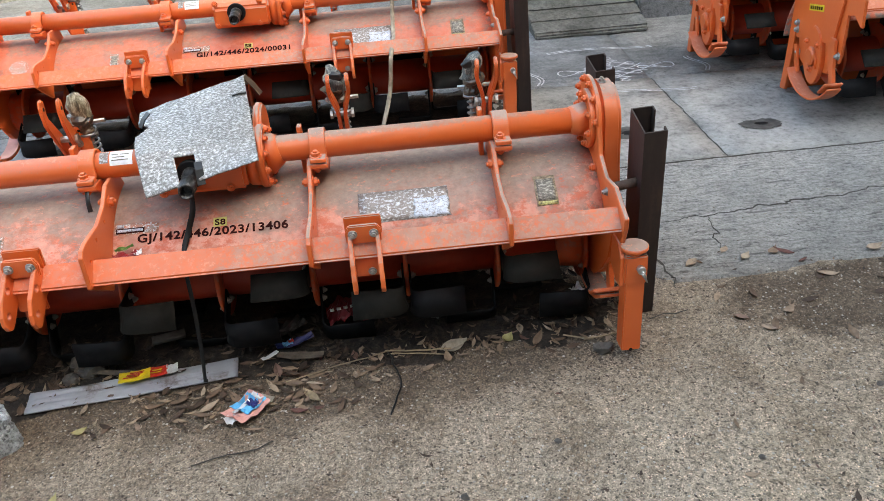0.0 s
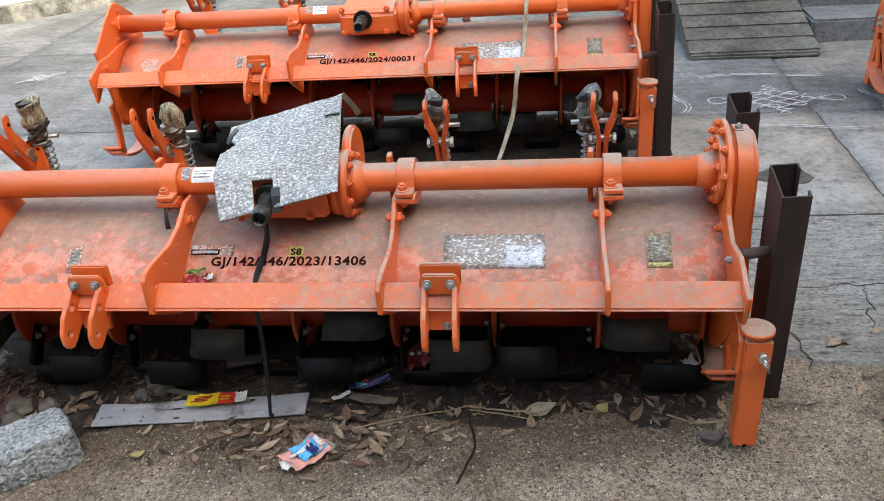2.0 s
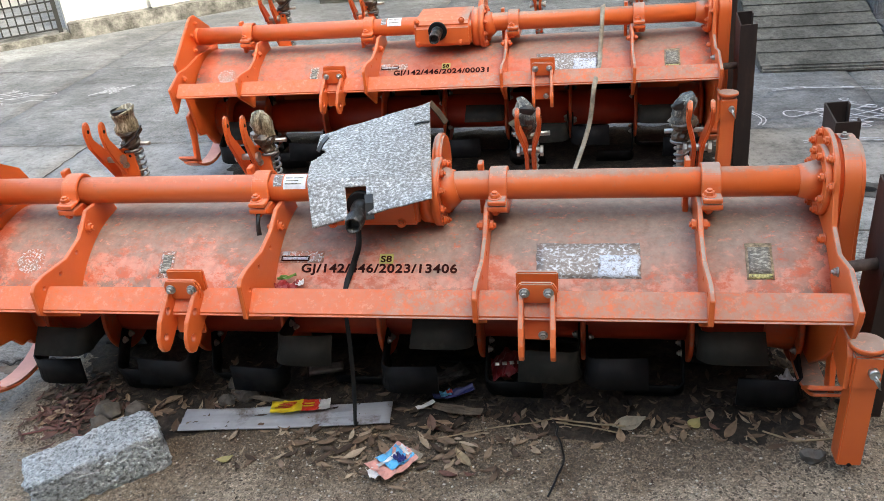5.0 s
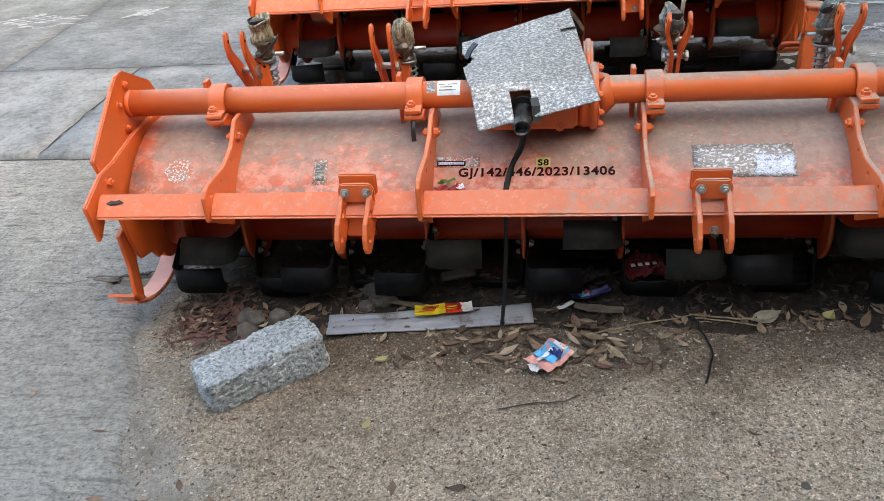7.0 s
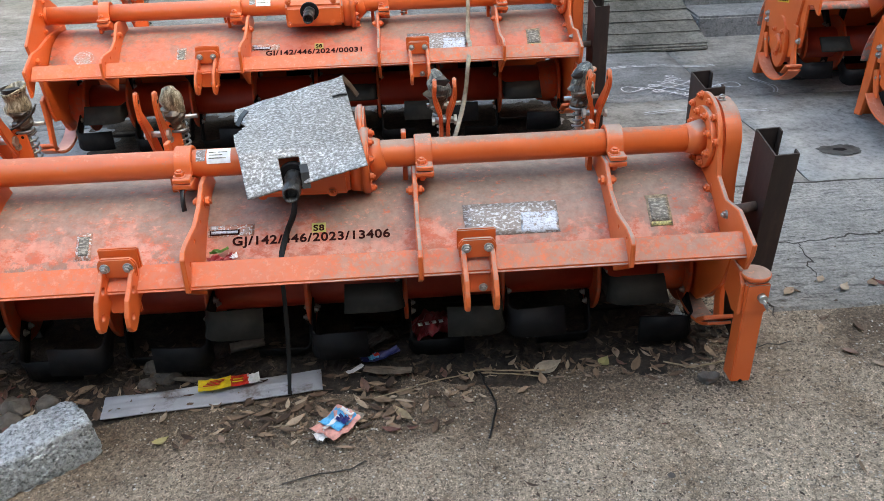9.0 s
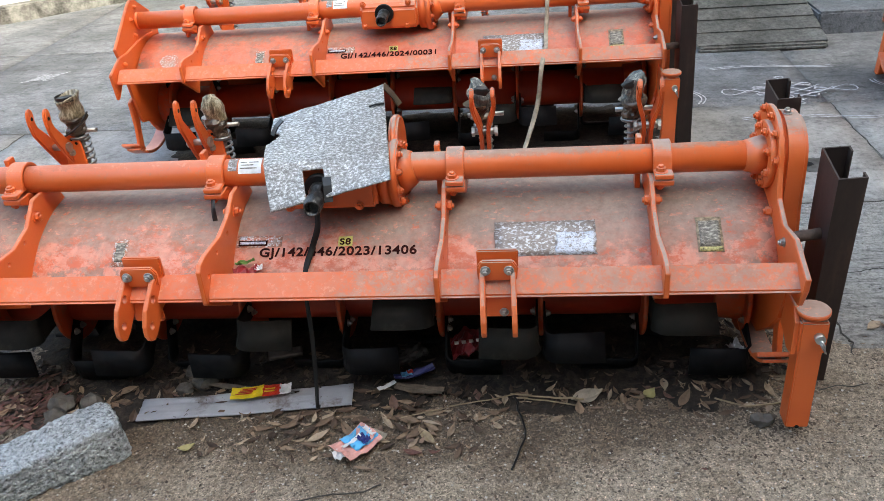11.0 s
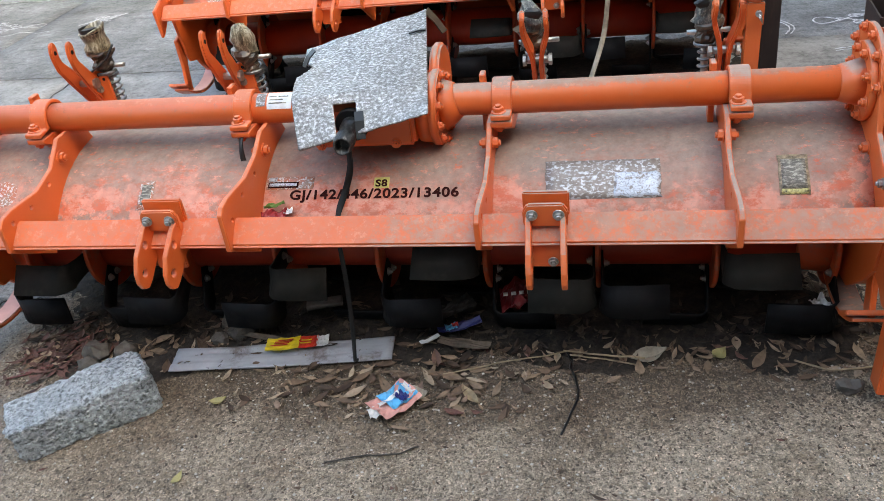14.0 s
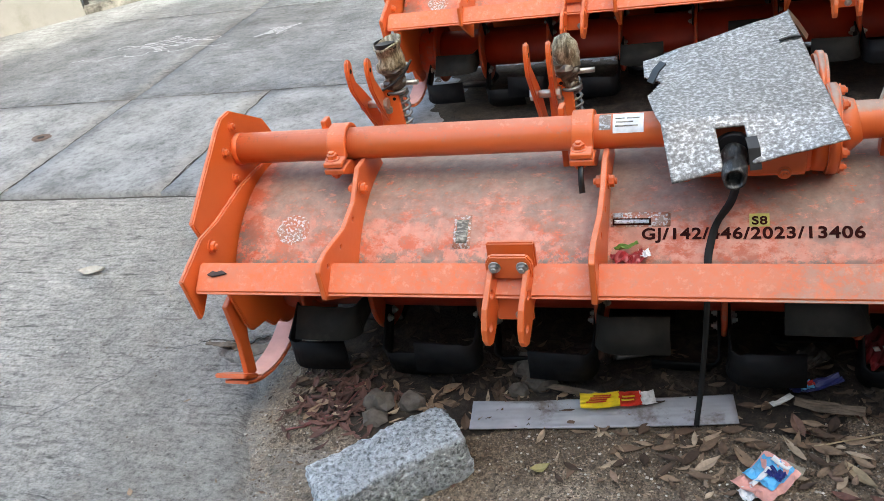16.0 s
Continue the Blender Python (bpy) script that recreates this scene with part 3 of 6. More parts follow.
def mesh_of(name, bm, material):
    bmesh.ops.recalc_face_normals(bm, faces=bm.faces)
    me = bpy.data.meshes.new(name)
    bm.to_mesh(me)
    bm.free()
    me.materials.append(material)
    return me


ORIGIN = Vector((0, 0, 0))


def part(name, bm, material, parent, label=""):
    """One mesh under a thing or part; the bmesh is drawn in the yard's own metres about ORIGIN."""
    bmesh.ops.translate(bm, verts=bm.verts, vec=-ORIGIN)
    ob = new(name, mesh_of(name, bm, material))
    ob.parent = parent
    if label:
        ob["label"] = label
    return ob


def share(name, me, parent, m, label=""):
    ob = new(name, me)
    ob.parent = parent
    ob.matrix_basis = Matrix.Translation(-ORIGIN) @ m
    if label:
        ob["label"] = label
    return ob


def thing(name, bm, material, label, category, group="", kind=""):
    ob = new(name, mesh_of(name, bm, material))
    return tagged(ob, label, category, group, kind)


def B():
    return bmesh.new()


# ---------- the rotary tiller ----------
XL, XR = -1.645, 0.525                 # ends of the front beam
TUBE_Y, TUBE_Z, TUBE_R = 2.105, 0.614, 0.036
HC_Y, HC_Z, HC_R = 2.17, 0.20, 0.33    # the drum of the hood
ROT_Y, ROT_Z = 2.15, 0.222             # the rotor's axle
CLAMPS = (-1.385, -0.845, -0.235, 0.262)


def hood_at(x, a, lift=0.0):
    """A place on the hood at a degrees forward of its crown."""
    r = HC_R + lift
    return Vector((x, HC_Y - r * math.sin(radians(a)), HC_Z + r * math.cos(radians(a))))


def hood_patch(x0, x1, a0, a1, lift, nx=6, na=4, rag=0.0):
    bm = B()
    grid = [[bm.verts.new(hood_at(x0 + (x1 - x0) * i / nx + (random.uniform(-rag, rag) if i in (0, nx) else 0), a0 + (a1 - a0) * j / na + (random.uniform(-rag, rag) * 100 if j in (0, na) else 0), lift)) for j in range(na + 1)] for i in range(nx + 1)]
    for i in range(nx):
        for j in range(na):
            f = bm.faces.new((grid[i][j], grid[i][j + 1], grid[i + 1][j + 1], grid[i + 1][j]))
            f.smooth = True
    low = bmesh.ops.extrude_face_region(bm, geom=list(bm.faces))
    bmesh.ops.translate(bm, verts=[v for v in low["geom"] if isinstance(v, bmesh.types.BMVert)], vec=(0, 0.0007, -0.0012))
    return bm


def lettering(text, size, x0, a, lift, stretch=1.0):
    """Words on the hood, from x0, their base line at a degrees."""
    cu = bpy.data.curves.new("words", "FONT")
    cu.body, cu.size, cu.space_character, cu.extrude, cu.offset = text, size, 1.1, 0.0006, size * 0.027
    ob = new("words", cu)
    me = bpy.data.meshes.new_from_object(ob.evaluated_get(bpy.context.evaluated_depsgraph_get()))
    bpy.data.objects.remove(ob)
    bm = B()
    bm.from_mesh(me)
    wide = max(v.co.x for v in bm.verts)
    for v in bm.verts:
        u, w, d = v.co
        v.co = hood_at(x0 + u * stretch / wide, a - math.degrees(w * 0.93 / HC_R), lift + d)
    return bm


def bolt_mesh(name, r, h, material):
    """A hexagon head with washer and a stub of thread, along +z."""
    bm = B()
    cyl(bm, (0, 0, 0), (0, 0, 0.0025), r * 1.35, seg=16)
    cyl(bm, (0, 0, 0.002), (0, 0, h), r, seg=6)
    cyl(bm, (0, 0, h), (0, 0, h * 1.45), r * 0.55, seg=10)
    return mesh_of(name, bev(bm, r * 0.08, 1), material)


BOLT_O, BOLT_Z = bolt_mesh("bolt_painted", 0.0125, 0.012, ORANGE), bolt_mesh("bolt_zinc", 0.0125, 0.012, ZINC)
BOLT_F = bolt_mesh("bolt_flange", 0.0095, 0.010, ORANGE)
BOLT_M = bolt_mesh("bolt_bracket", 0.0088, 0.010, ZINC)
BOLT_S = bolt_mesh("bolt_small", 0.008, 0.009, ZINC)


def bolt(parent, p, way, me):
    q = Vector(way).to_track_quat("Z", "Y").to_matrix().to_4x4()
    return share("bolt", me, parent, Matrix.Translation(p) @ q)


def blade_mesh(name, way, material):
    """An L-shaped tine: a shank out from the axle (+z), bent over along x."""
    bm = B()
    path, wide = [(0, 0.0, 0.075), (0, 0.0, 0.15), (0, 0.0, 0.185)], [0.050, 0.056, 0.064]
    for i in range(1, 6):
        a = i * 18
        path.append((way * 0.032 * (1 - math.cos(radians(a))), 0, 0.185 + 0.032 * math.sin(radians(a))))
        wide.append(0.064 + 0.003 * i)
    path += [(way * 0.075, 0.0, 0.2175), (way * 0.150, 0.0, 0.214)]
    wide += [0.080, 0.080]
    sweep(bm, path, 0.08, 0.008, side=(0, math.cos(radians(-36)), math.sin(radians(-36))), smooth=True)
    for i, v in enumerate(list(bm.verts)):             # narrow shank, broad blade
        p = Vector(path[i // 4])
        v.co = p + (v.co - p) * (wide[i // 4] / 0.08)
    return mesh_of(name, bm, material)


BLADES = {(w, k): blade_mesh("tine", w, m) for w in (-1, 1) for k, m in ((0, BLACK), (1, BLADE_LIT))}


def arc(cy, cz, r, a0, a1, n):
    return [(cy + r * math.cos(radians(a0 + (a1 - a0) * i / n)), cz + r * math.sin(radians(a0 + (a1 - a0) * i / n))) for i in range(n + 1)]


def pierced(outer, holes, a, b):
    """A plate across x from a to b with round holes (y, z, r) right through it."""
    bm = B()
    rings = [outer] + [[(hy + r * math.cos(i * math.tau / 14), hz + r * math.sin(i * math.tau / 14)) for i in range(14)] for hy, hz, r in holes]
    edges = []
    for ring in rings:
        vs = [bm.verts.new((a, u, v)) for u, v in ring]
        edges += [bm.edges.new((vs[i], vs[(i + 1) % len(vs)])) for i in range(len(vs))]
    bmesh.ops.triangle_fill(bm, use_beauty=True, edges=edges, normal=(1, 0, 0))
    ext = bmesh.ops.extrude_face_region(bm, geom=list(bm.faces))
    bmesh.ops.translate(bm, verts=[v for v in ext["geom"] if isinstance(v, bmesh.types.BMVert)], vec=(b - a, 0, 0))
    return bm


def lower_bracket(root, xc, splay):
    """Hitch bracket bolted to the front beam: cap plate, front plate, two lugs and a tie plate."""
    bm = B()
    box(bm, xc - 0.046, xc + 0.046, 1.800, 1.812, 0.478, 0.540)
    top = part("hitch_bracket", bev(bm, 0.003), ORANGE, root)
    bm = B()
    prism(bm, [(xc - 0.043, 0.478), (xc + 0.043, 0.478), (xc + 0.045, 0.512), (xc + 0.035, 0.528), (xc - 0.035, 0.528), (xc - 0.045, 0.512)], 1.772, 1.784, "y")
    part("front_plate", bev(bm, 0.003), ORANGE, top)
    for s in (-1, 1):
        bm = pierced([(1.795, 0.425), (1.795, 0.490), (1.776, 0.503), (1.760, 0.497), (1.708, 0.454), (1.690, 0.420), (1.688, 0.396), (1.696, 0.379), (1.712, 0.372), (1.730, 0.382), (1.775, 0.420)], [(1.744, 0.463, 0.0085), (1.714, 0.410, 0.0085)], -0.006, 0.006)
        bmesh.ops.transform(bm, matrix=Matrix.Translation((xc + s * 0.034, 1.78, 0.45)) @ Matrix.Rotation(radians(splay), 4, "Z") @ Matrix.Translation((0, -1.78, -0.45)), verts=bm.verts)
        part("lug", bev(bm, 0.002, 1), ORANGE, top)
    bm = B()
    box(bm, xc - 0.036, xc + 0.036, 1.768, 1.778, 0.385, 0.455)
    part("tie_plate", bev(bm, 0.003), ORANGE, top)
    for s in (-1, 1):
        bolt(root, (xc + s * 0.026, 1.771, 0.506), (0, -1, 0), BOLT_M)
    bolt(root, (xc + 0.012, 1.767, 0.40), (0, -1, 0), BOLT_S)
    for s in (-1, 1):
        bolt(root, (xc + s * 0.026, 1.784, 0.506), (0, 1, 0), BOLT_M)


def spring_lever(root, x, lean, turned, off, dz=0.0):
    """Depth lever at the back: a forked pair of plates on a bolt, beside a sprung rod in plastic wrap."""
    m = Matrix.Translation((x, 2.25, 0.645)) @ Matrix.Rotation(radians(turned), 4, "Z") @ Matrix.Rotation(radians(lean), 4, "X")
    fork = None
    for s in (-1, 1):
        bm = B()
        bend = 0.046 if off > 0.02 else 0.006           # the free end set back, its tip cut to a point
        prof = [(0.0, -0.20, 0.009, 0.040), (0.0, 0.000, 0.009, 0.042), (0.0, 0.030, 0.012, 0.038), (0.001, 0.060, 0.020, 0.036), (0.003, 0.085, 0.026, 0.030), (bend * 0.40, 0.106, 0.028, 0.029), (bend * 0.80, 0.130, 0.027, 0.035), (bend, 0.146, 0.026, 0.028), (bend + 0.004, 0.158, 0.026, 0.008)]
        if off < 0.02:
            prof = [(cy, cz * 0.86, fx, wd_) for cy, cz, fx, wd_ in prof]
        else:                                           # shorter, set well back
            prof = [(cy, cz * 0.84, fx, wd_) for cy, cz, fx, wd_ in ((0.0, -0.20, 0.020, 0.042), (0.0, 0.0, 0.020, 0.044), (0.0, 0.050, 0.022, 0.038), (0.0, 0.095, 0.024, 0.031), (0.007, 0.114, 0.024, 0.029), (0.019, 0.134, 0.024, 0.036), (0.027, 0.149, 0.024, 0.031), (0.031, 0.160, 0.024, 0.010))]
        rows = [[bm.verts.new((s * fx + e * 0.0052, cy + q * wd_ / 2, cz)) for q, e in ((-1, -1), (1, -1), (1, 1), (-1, 1))] for cy, cz, fx, wd_ in prof]
        for ra, rb in zip(rows, rows[1:]):
            for q in range(4):
                bm.faces.new((ra[q], ra[(q + 1) % 4], rb[(q + 1) % 4], rb[q]))
        bm.faces.new(rows[0][::-1])
        bm.faces.new(rows[-1])
        bmesh.ops.transform(bm, matrix=m, verts=bm.verts)
        tip = prof[5 if off > 0.02 else 6]
        eye = m @ Vector((s * tip[2], tip[0], tip[1]))
        ob = part("fork_plate" if fork else "lever_fork", bev(bm, 0.003), ORANGE, fork or root)
        fork = fork or ob
        bm = B()
        cyl(bm, eye - Vector((0.0056, 0, 0)), eye + Vector((0.0056, 0, 0)), 0.0055, seg=14)
        part("pin_hole", bm, BLACK, fork)
    bm = B()
    cyl(bm, m @ Vector((-0.032, 0, 0.0)), m @ Vector((0.032, 0, 0.0)), 0.009, seg=10)
    cyl(bm, m @ Vector((0.026, 0, 0.0)), m @ Vector((0.034, 0, 0.0)), 0.014, seg=6)
    cyl(bm, m @ Vector((-0.034, 0, 0.0)), m @ Vector((-0.026, 0, 0.0)), 0.014, seg=6)
    part("fork_bolt", bm, ZINC, fork)
    if off > 0.02:
        bm = B()
        prism(bm, [(x + 0.004, 0.48), (x + 0.004, 0.640)] + [(x + 0.031 + 0.027 * math.cos(radians(a)), 0.648 + 0.027 * math.sin(radians(a))) for a in range(180, -1, -15)] + [(x + 0.060, 0.60), (x + 0.062, 0.48)], 2.262, 2.270, "y")
        part("lever_plate", bev(bm, 0.002, 1), ORANGE, fork)
        for hx, hz in ((0.020, 0.658), (0.034, 0.662), (0.046, 0.650)):
            bm = B()
            cyl(bm, (x + hx, 2.2616, hz), (x + hx, 2.264, hz), 0.0042, seg=12)
            part("plate_hole", bm, BLACK, fork)
        bolt(root, (x + 0.026, 2.262, 0.625), (0, -1, 0), BOLT_M)
    # sprung rod
    rx, ry = x + off, 2.290
    bm = B()
    cyl(bm, (rx, ry, 0.42), (rx - 0.006, ry - 0.01, 0.74), 0.009, seg=12)
    rod = part("sprung_rod", bm, ZINC, root)
    bm = B()
    pipe(bm, [(rx + 0.017 * math.cos(i * 0.7), ry + 0.017 * math.sin(i * 0.7), 0.50 + 0.0019 * i) for i in range(84)], 0.0035, 6)
    part("coil_spring", bm, SPRING, rod)
    bm = B()
    cyl(bm, (rx - 0.005, ry - 0.008, 0.660 + dz), (rx - 0.005, ry - 0.008, 0.668 + dz), 0.026, seg=20)
    part("spring_collar", bev(bm, 0.002, 1), SPRING, rod)
    bm = B()
    cyl(bm, (rx - 0.045, ry, 0.675), (rx + 0.05, ry - 0.006, 0.68), 0.006, seg=10)
    part("cross_pin", bm, ZINC, rod)
    bm = B()
    n, rows = 18, 10
    rings = []
    for j in range(rows):
        f = j / (rows - 1)
        r = 0.016 + 0.016 * f ** 0.6 + 0.004 * math.sin(f * 9 + x * 5)
        rings.append([bm.verts.new((rx - 0.006 + 0.012 * f * math.sin(x * 9) + (r + random.uniform(-0.004, 0.004)) * math.cos(2 * math.pi * i / n), ry - 0.01 + (r + random.uniform(-0.004, 0.004)) * math.sin(2 * math.pi * i / n), 0.668 + dz + 0.056 * f)) for i in range(n)])
    for a, b in zip(rings, rings[1:]):
        for i in range(n):
            bm.faces.new((a[i], a[(i + 1) % n], b[(i + 1) % n], b[i]))
    bm.faces.new(rings[-1])
    wrap = part("plastic_wrap", bm, BROWNWRAP, rod, "dirty brown plastic film wrapped round the rod")
    if x < -1.2:
        bm = B()
        pipe(bm, [(rx - 0.035, ry - 0.03, 0.672), (rx, ry - 0.040, 0.690), (rx + 0.030, ry - 0.035, 0.712), (rx + 0.052, ry - 0.03, 0.742)], 0.003, 6)
        part("wire_tie", bm, RUBBER, rod, "black tie end poking from the wrap")
    # upper part of the wrap, open like a cup on the first rod
    bm = B()
    n, rows = 20, 9
    grey = x > -0.5
    rings = []
    for j in range(rows):
        f = j / (rows - 1)
        r = 0.030 + (0.002 if x < -1.2 else -0.012 * f ** 3) + 0.003 * math.sin(f * 7 + x * 9)
        rings.append([bm.verts.new((rx - 0.006 + 0.010 * f * math.sin(x * 9) + (r + random.uniform(-0.0035, 0.0035)) * math.cos(math.tau * i / n), ry - 0.01 - 0.006 * f + (r * 0.9 + random.uniform(-0.0035, 0.0035)) * math.sin(math.tau * i / n), 0.716 + dz + (0.066 + 0.010 * math.sin(math.tau * i / n + x * 4)) * f)) for i in range(n)])
    if x < -1.2:                                   # turned in at the mouth
        for d, z in ((-0.006, 0.004), (-0.012, -0.02), (-0.014, -0.045)):
            rings.append([bm.verts.new((v.co.x + d * math.cos(math.tau * i / n), v.co.y + d * math.sin(math.tau * i / n), v.co.z + z)) for i, v in enumerate(rings[rows - 1])])
    for a, b in zip(rings, rings[1:]):
        for i in range(n):
            bm.faces.new((a[i], a[(i + 1) % n], b[(i + 1) % n], b[i])).smooth = True
    bm.faces.new(rings[-1])
    part("cap_wrap", bm, GREYWRAP if grey else WRAP, rod, "crumpled grey plastic over the rod" if grey else "crumpled straw-streaked plastic wrap")
    if x > -0.5:                                   # dark torn mouth facing forward
        bm = B()
        bmesh.ops.create_icosphere(bm, subdivisions=2, radius=1.0)
        for v in bm.verts:
            k = 1 + 0.4 * noise.noise(v.co * 2.0 + Vector((x * 9, 0, 0)))
            v.co = Vector((rx - 0.008 + v.co.x * 0.026 * k, ry - 0.030 + v.co.y * 0.008, 0.762 + dz + v.co.z * 0.014 * k))
        part("torn_mouth", bm, RUBBER, rod, "dark torn mouth of the wrap")
    if x < -1.2:
        bm = B()
        cyl(bm, (rx + 0.004 - 0.006, ry - 0.016, 0.772), (rx + 0.003 - 0.006, ry - 0.016, 0.786), 0.030, 0.031, seg=20, caps=False)
        cyl(bm, (rx + 0.004 - 0.006, ry - 0.016, 0.776), (rx + 0.004 - 0.006, ry - 0.016, 0.779), 0.029, seg=20)
        part("rubber_mouth", bm, RUBBER, rod, "dark open mouth of the rubber boot")


def skid(root, x, way):
    """Depth skid: a curved flat shoe under the end plate on two arms; that of the chain side is drawn up."""
    up_, in_ = (0.055, 0.03) if way > 0 else (0.0, 0.0)
    bm = B()
    path = [(x, yy + in_, zz + up_) for yy, zz in arc(2.0, 0.347, 0.275, 230, 322, 16)]
    sweep(bm, path, 0.062, 0.009, side=(1, 0, 0))
    shoe = part("skid_shoe", bev(bm, 0.002, 1), ORANGE, root)
    bm = B()
    box(bm, -0.048, 0.034, -0.036, 0.030, -0.006, 0.005, Matrix.Translation((x, 1.846 + in_, 0.138 + up_)) @ Matrix.Rotation(radians(-38), 4, "X"))
    part("toe_plate", bev(bm, 0.003), ORANGE, shoe)
    bm = B()
    prism(bm, [(1.846 + in_, 0.118 + up_), (1.888 + in_, 0.118 + up_), (1.902 + in_, 0.215 + up_ * 0.6), (1.945 + in_, 0.318), (1.900 + in_, 0.342), (1.862 + in_, 0.330), (1.864 + in_, 0.220 + up_ * 0.6)], x + 0.007, x + 0.020)
    part("front_arm", bev(bm, 0.002), ORANGE, shoe)
    bm = B()
    sweep(bm, [(x + 0.012, 2.195 + in_, 0.155 + up_), (x + 0.014, 2.215 + in_, 0.21 + up_ * 0.6), (x + 0.014, 2.225 + in_, 0.28)], 0.034, 0.010, side=(0, 1, 0))
    part("rear_arm", bev(bm, 0.002), ORANGE, shoe)
    if way < 0:
        # light on the shoe's inner face, laid on as a pale pink strip
        bm = B()
        sweep(bm, [(x, yy, zz) for yy, zz in arc(2.0, 0.347, 0.268, 246, 316, 10)], 0.056, 0.003, side=(1, 0, 0))
        part("shoe_lining", bm, LIT_PINK, shoe, "inside of the shoe, painted pale as if lit")



def tiller():
    global ORIGIN
    ORIGIN = Vector((-0.56, 2.1, 0))
    root = new("rotary_tiller")
    root.empty_display_size = 0.2
    root.location = ORIGIN
    # front beam
    bm = B()
    prism(bm, [(1.806, 0.491), (1.757, 0.449), (1.757, 0.441), (1.792, 0.441), (1.838, 0.466)], XL + 0.006, XR - 0.006)
    part("front_beam", bev(bm, 0.005), ORANGE, root, "orange front beam dulled by dust")
    # hood drum
    bm = B()
    n = 26
    a0, a1 = -75, 53
    cols = [XL + 0.01 + (XR - XL - 0.02) * i / 24 for i in range(25)]
    out = [[bm.verts.new(hood_at(x, a0 + (a1 - a0) * j / n)) for j in range(n + 1)] for x in cols]
    inn = [[bm.verts.new(hood_at(x, a0 + (a1 - a0) * j / n, -0.006)) for j in range(n + 1)] for x in cols]
    for i in range(24):
        for j in range(n):
            bm.faces.new((out[i][j], out[i][j + 1], out[i + 1][j + 1], out[i + 1][j])).smooth = True
            bm.faces.new((inn[i][j], inn[i + 1][j], inn[i + 1][j + 1], inn[i][j + 1])).smooth = True
        for j in (0, n):
            bm.faces.new((out[i][j], out[i + 1][j], inn[i + 1][j], inn[i][j]))
    for i in (0, 24):
        for j in range(n):
            bm.faces.new((out[i][j], out[i][j + 1], inn[i][j + 1], inn[i][j]))
    part("hood", bm, HOOD, root, "curved sheet hood, faded salmon with grey dust")
    # rear trailing board
    bm = B()
    sweep(bm, [(XL + 0.006, 2.425, 0.245), (XR - 0.02, 2.425, 0.245)], 0.006, 0.43, side=(0, 1, 0.24))
    part("trailing_board", bev(bm, 0.002, 1), ORANGE, root)
    bm = B()
    prism(bm, [(2.31, 0.50), (2.34, 0.46), (2.375, 0.28), (2.445, 0.05), (2.395, 0.045), (2.335, 0.22), (2.295, 0.42)], XL - 0.012, XL + 0.004)
    part("board_cheek", bev(bm, 0.002, 1), ORANGE, root)
    # main tube and clamps
    bm = B()
    cyl(bm, (XL - 0.01, TUBE_Y, TUBE_Z), (XR - 0.01, TUBE_Y, TUBE_Z), TUBE_R, seg=28)
    part("main_tube", bm, ORANGE, root)
    bm = B()
    cyl(bm, (XR - 0.068, TUBE_Y, TUBE_Z), (XR - 0.022, TUBE_Y, TUBE_Z), TUBE_R + 0.001, TUBE_R + 0.014, seg=32)
    part("tube_end_cone", bm, ORANGE, root)
    for x, rx, tall in zip(CLAMPS, (0.050, 0.045, -0.027, -0.027), (0.004, 0.026, 0.0, 0.0)):
        bm = B()
        r0, r1 = TUBE_R + 0.001, TUBE_R + 0.011
        prism(bm, [(TUBE_Y - 0.082, TUBE_Z - 0.020), (TUBE_Y - 0.082, TUBE_Z - 0.008), (TUBE_Y - r1 - 0.004, TUBE_Z - 0.008)] + arc(TUBE_Y, TUBE_Z, r1, 170, 10, 24) + [(TUBE_Y + r1 + 0.004, TUBE_Z - 0.008), (TUBE_Y + 0.075, TUBE_Z - 0.008), (TUBE_Y + 0.075, TUBE_Z - 0.020)] + arc(TUBE_Y, TUBE_Z, r0, -20, 200, 24), x - 0.022, x + 0.022)
        band = part("tube_clamp", bev(bm, 0.002, 1), ORANGE, root)
        bm = B()
        prism(bm, [(TUBE_Y - 0.080, TUBE_Z - 0.024), (TUBE_Y - 0.080, TUBE_Z - 0.036), (TUBE_Y - 0.03, TUBE_Z - 0.062), (TUBE_Y + 0.06, TUBE_Z - 0.062), (TUBE_Y + 0.075, TUBE_Z - 0.036), (TUBE_Y + 0.075, TUBE_Z - 0.024), (TUBE_Y + 0.036, TUBE_Z - 0.024)] + arc(TUBE_Y, TUBE_Z, r0, -42, -138, 8) + [(TUBE_Y - 0.036, TUBE_Z - 0.024)], x - 0.024, x + 0.024)
        part("saddle", bev(bm, 0.002, 1), ORANGE, band)
        bolt(root, (x - 0.006, TUBE_Y - 0.060, TUBE_Z - 0.008), (0, 0, 1), BOLT_O)
        bolt(root, (x, TUBE_Y + 0.060, TUBE_Z - 0.008), (0, 0, 1), BOLT_O)
        bolt(root, (x - 0.006, TUBE_Y - 0.060, TUBE_Z - 0.036), (0, 0, -1), BOLT_O)
        # rib plate down to the beam
        low = [(hood_at(0, a, -0.002).y, hood_at(0, a, -0.002).z) for a in (62, 52, 42, 32, 22, 12)]
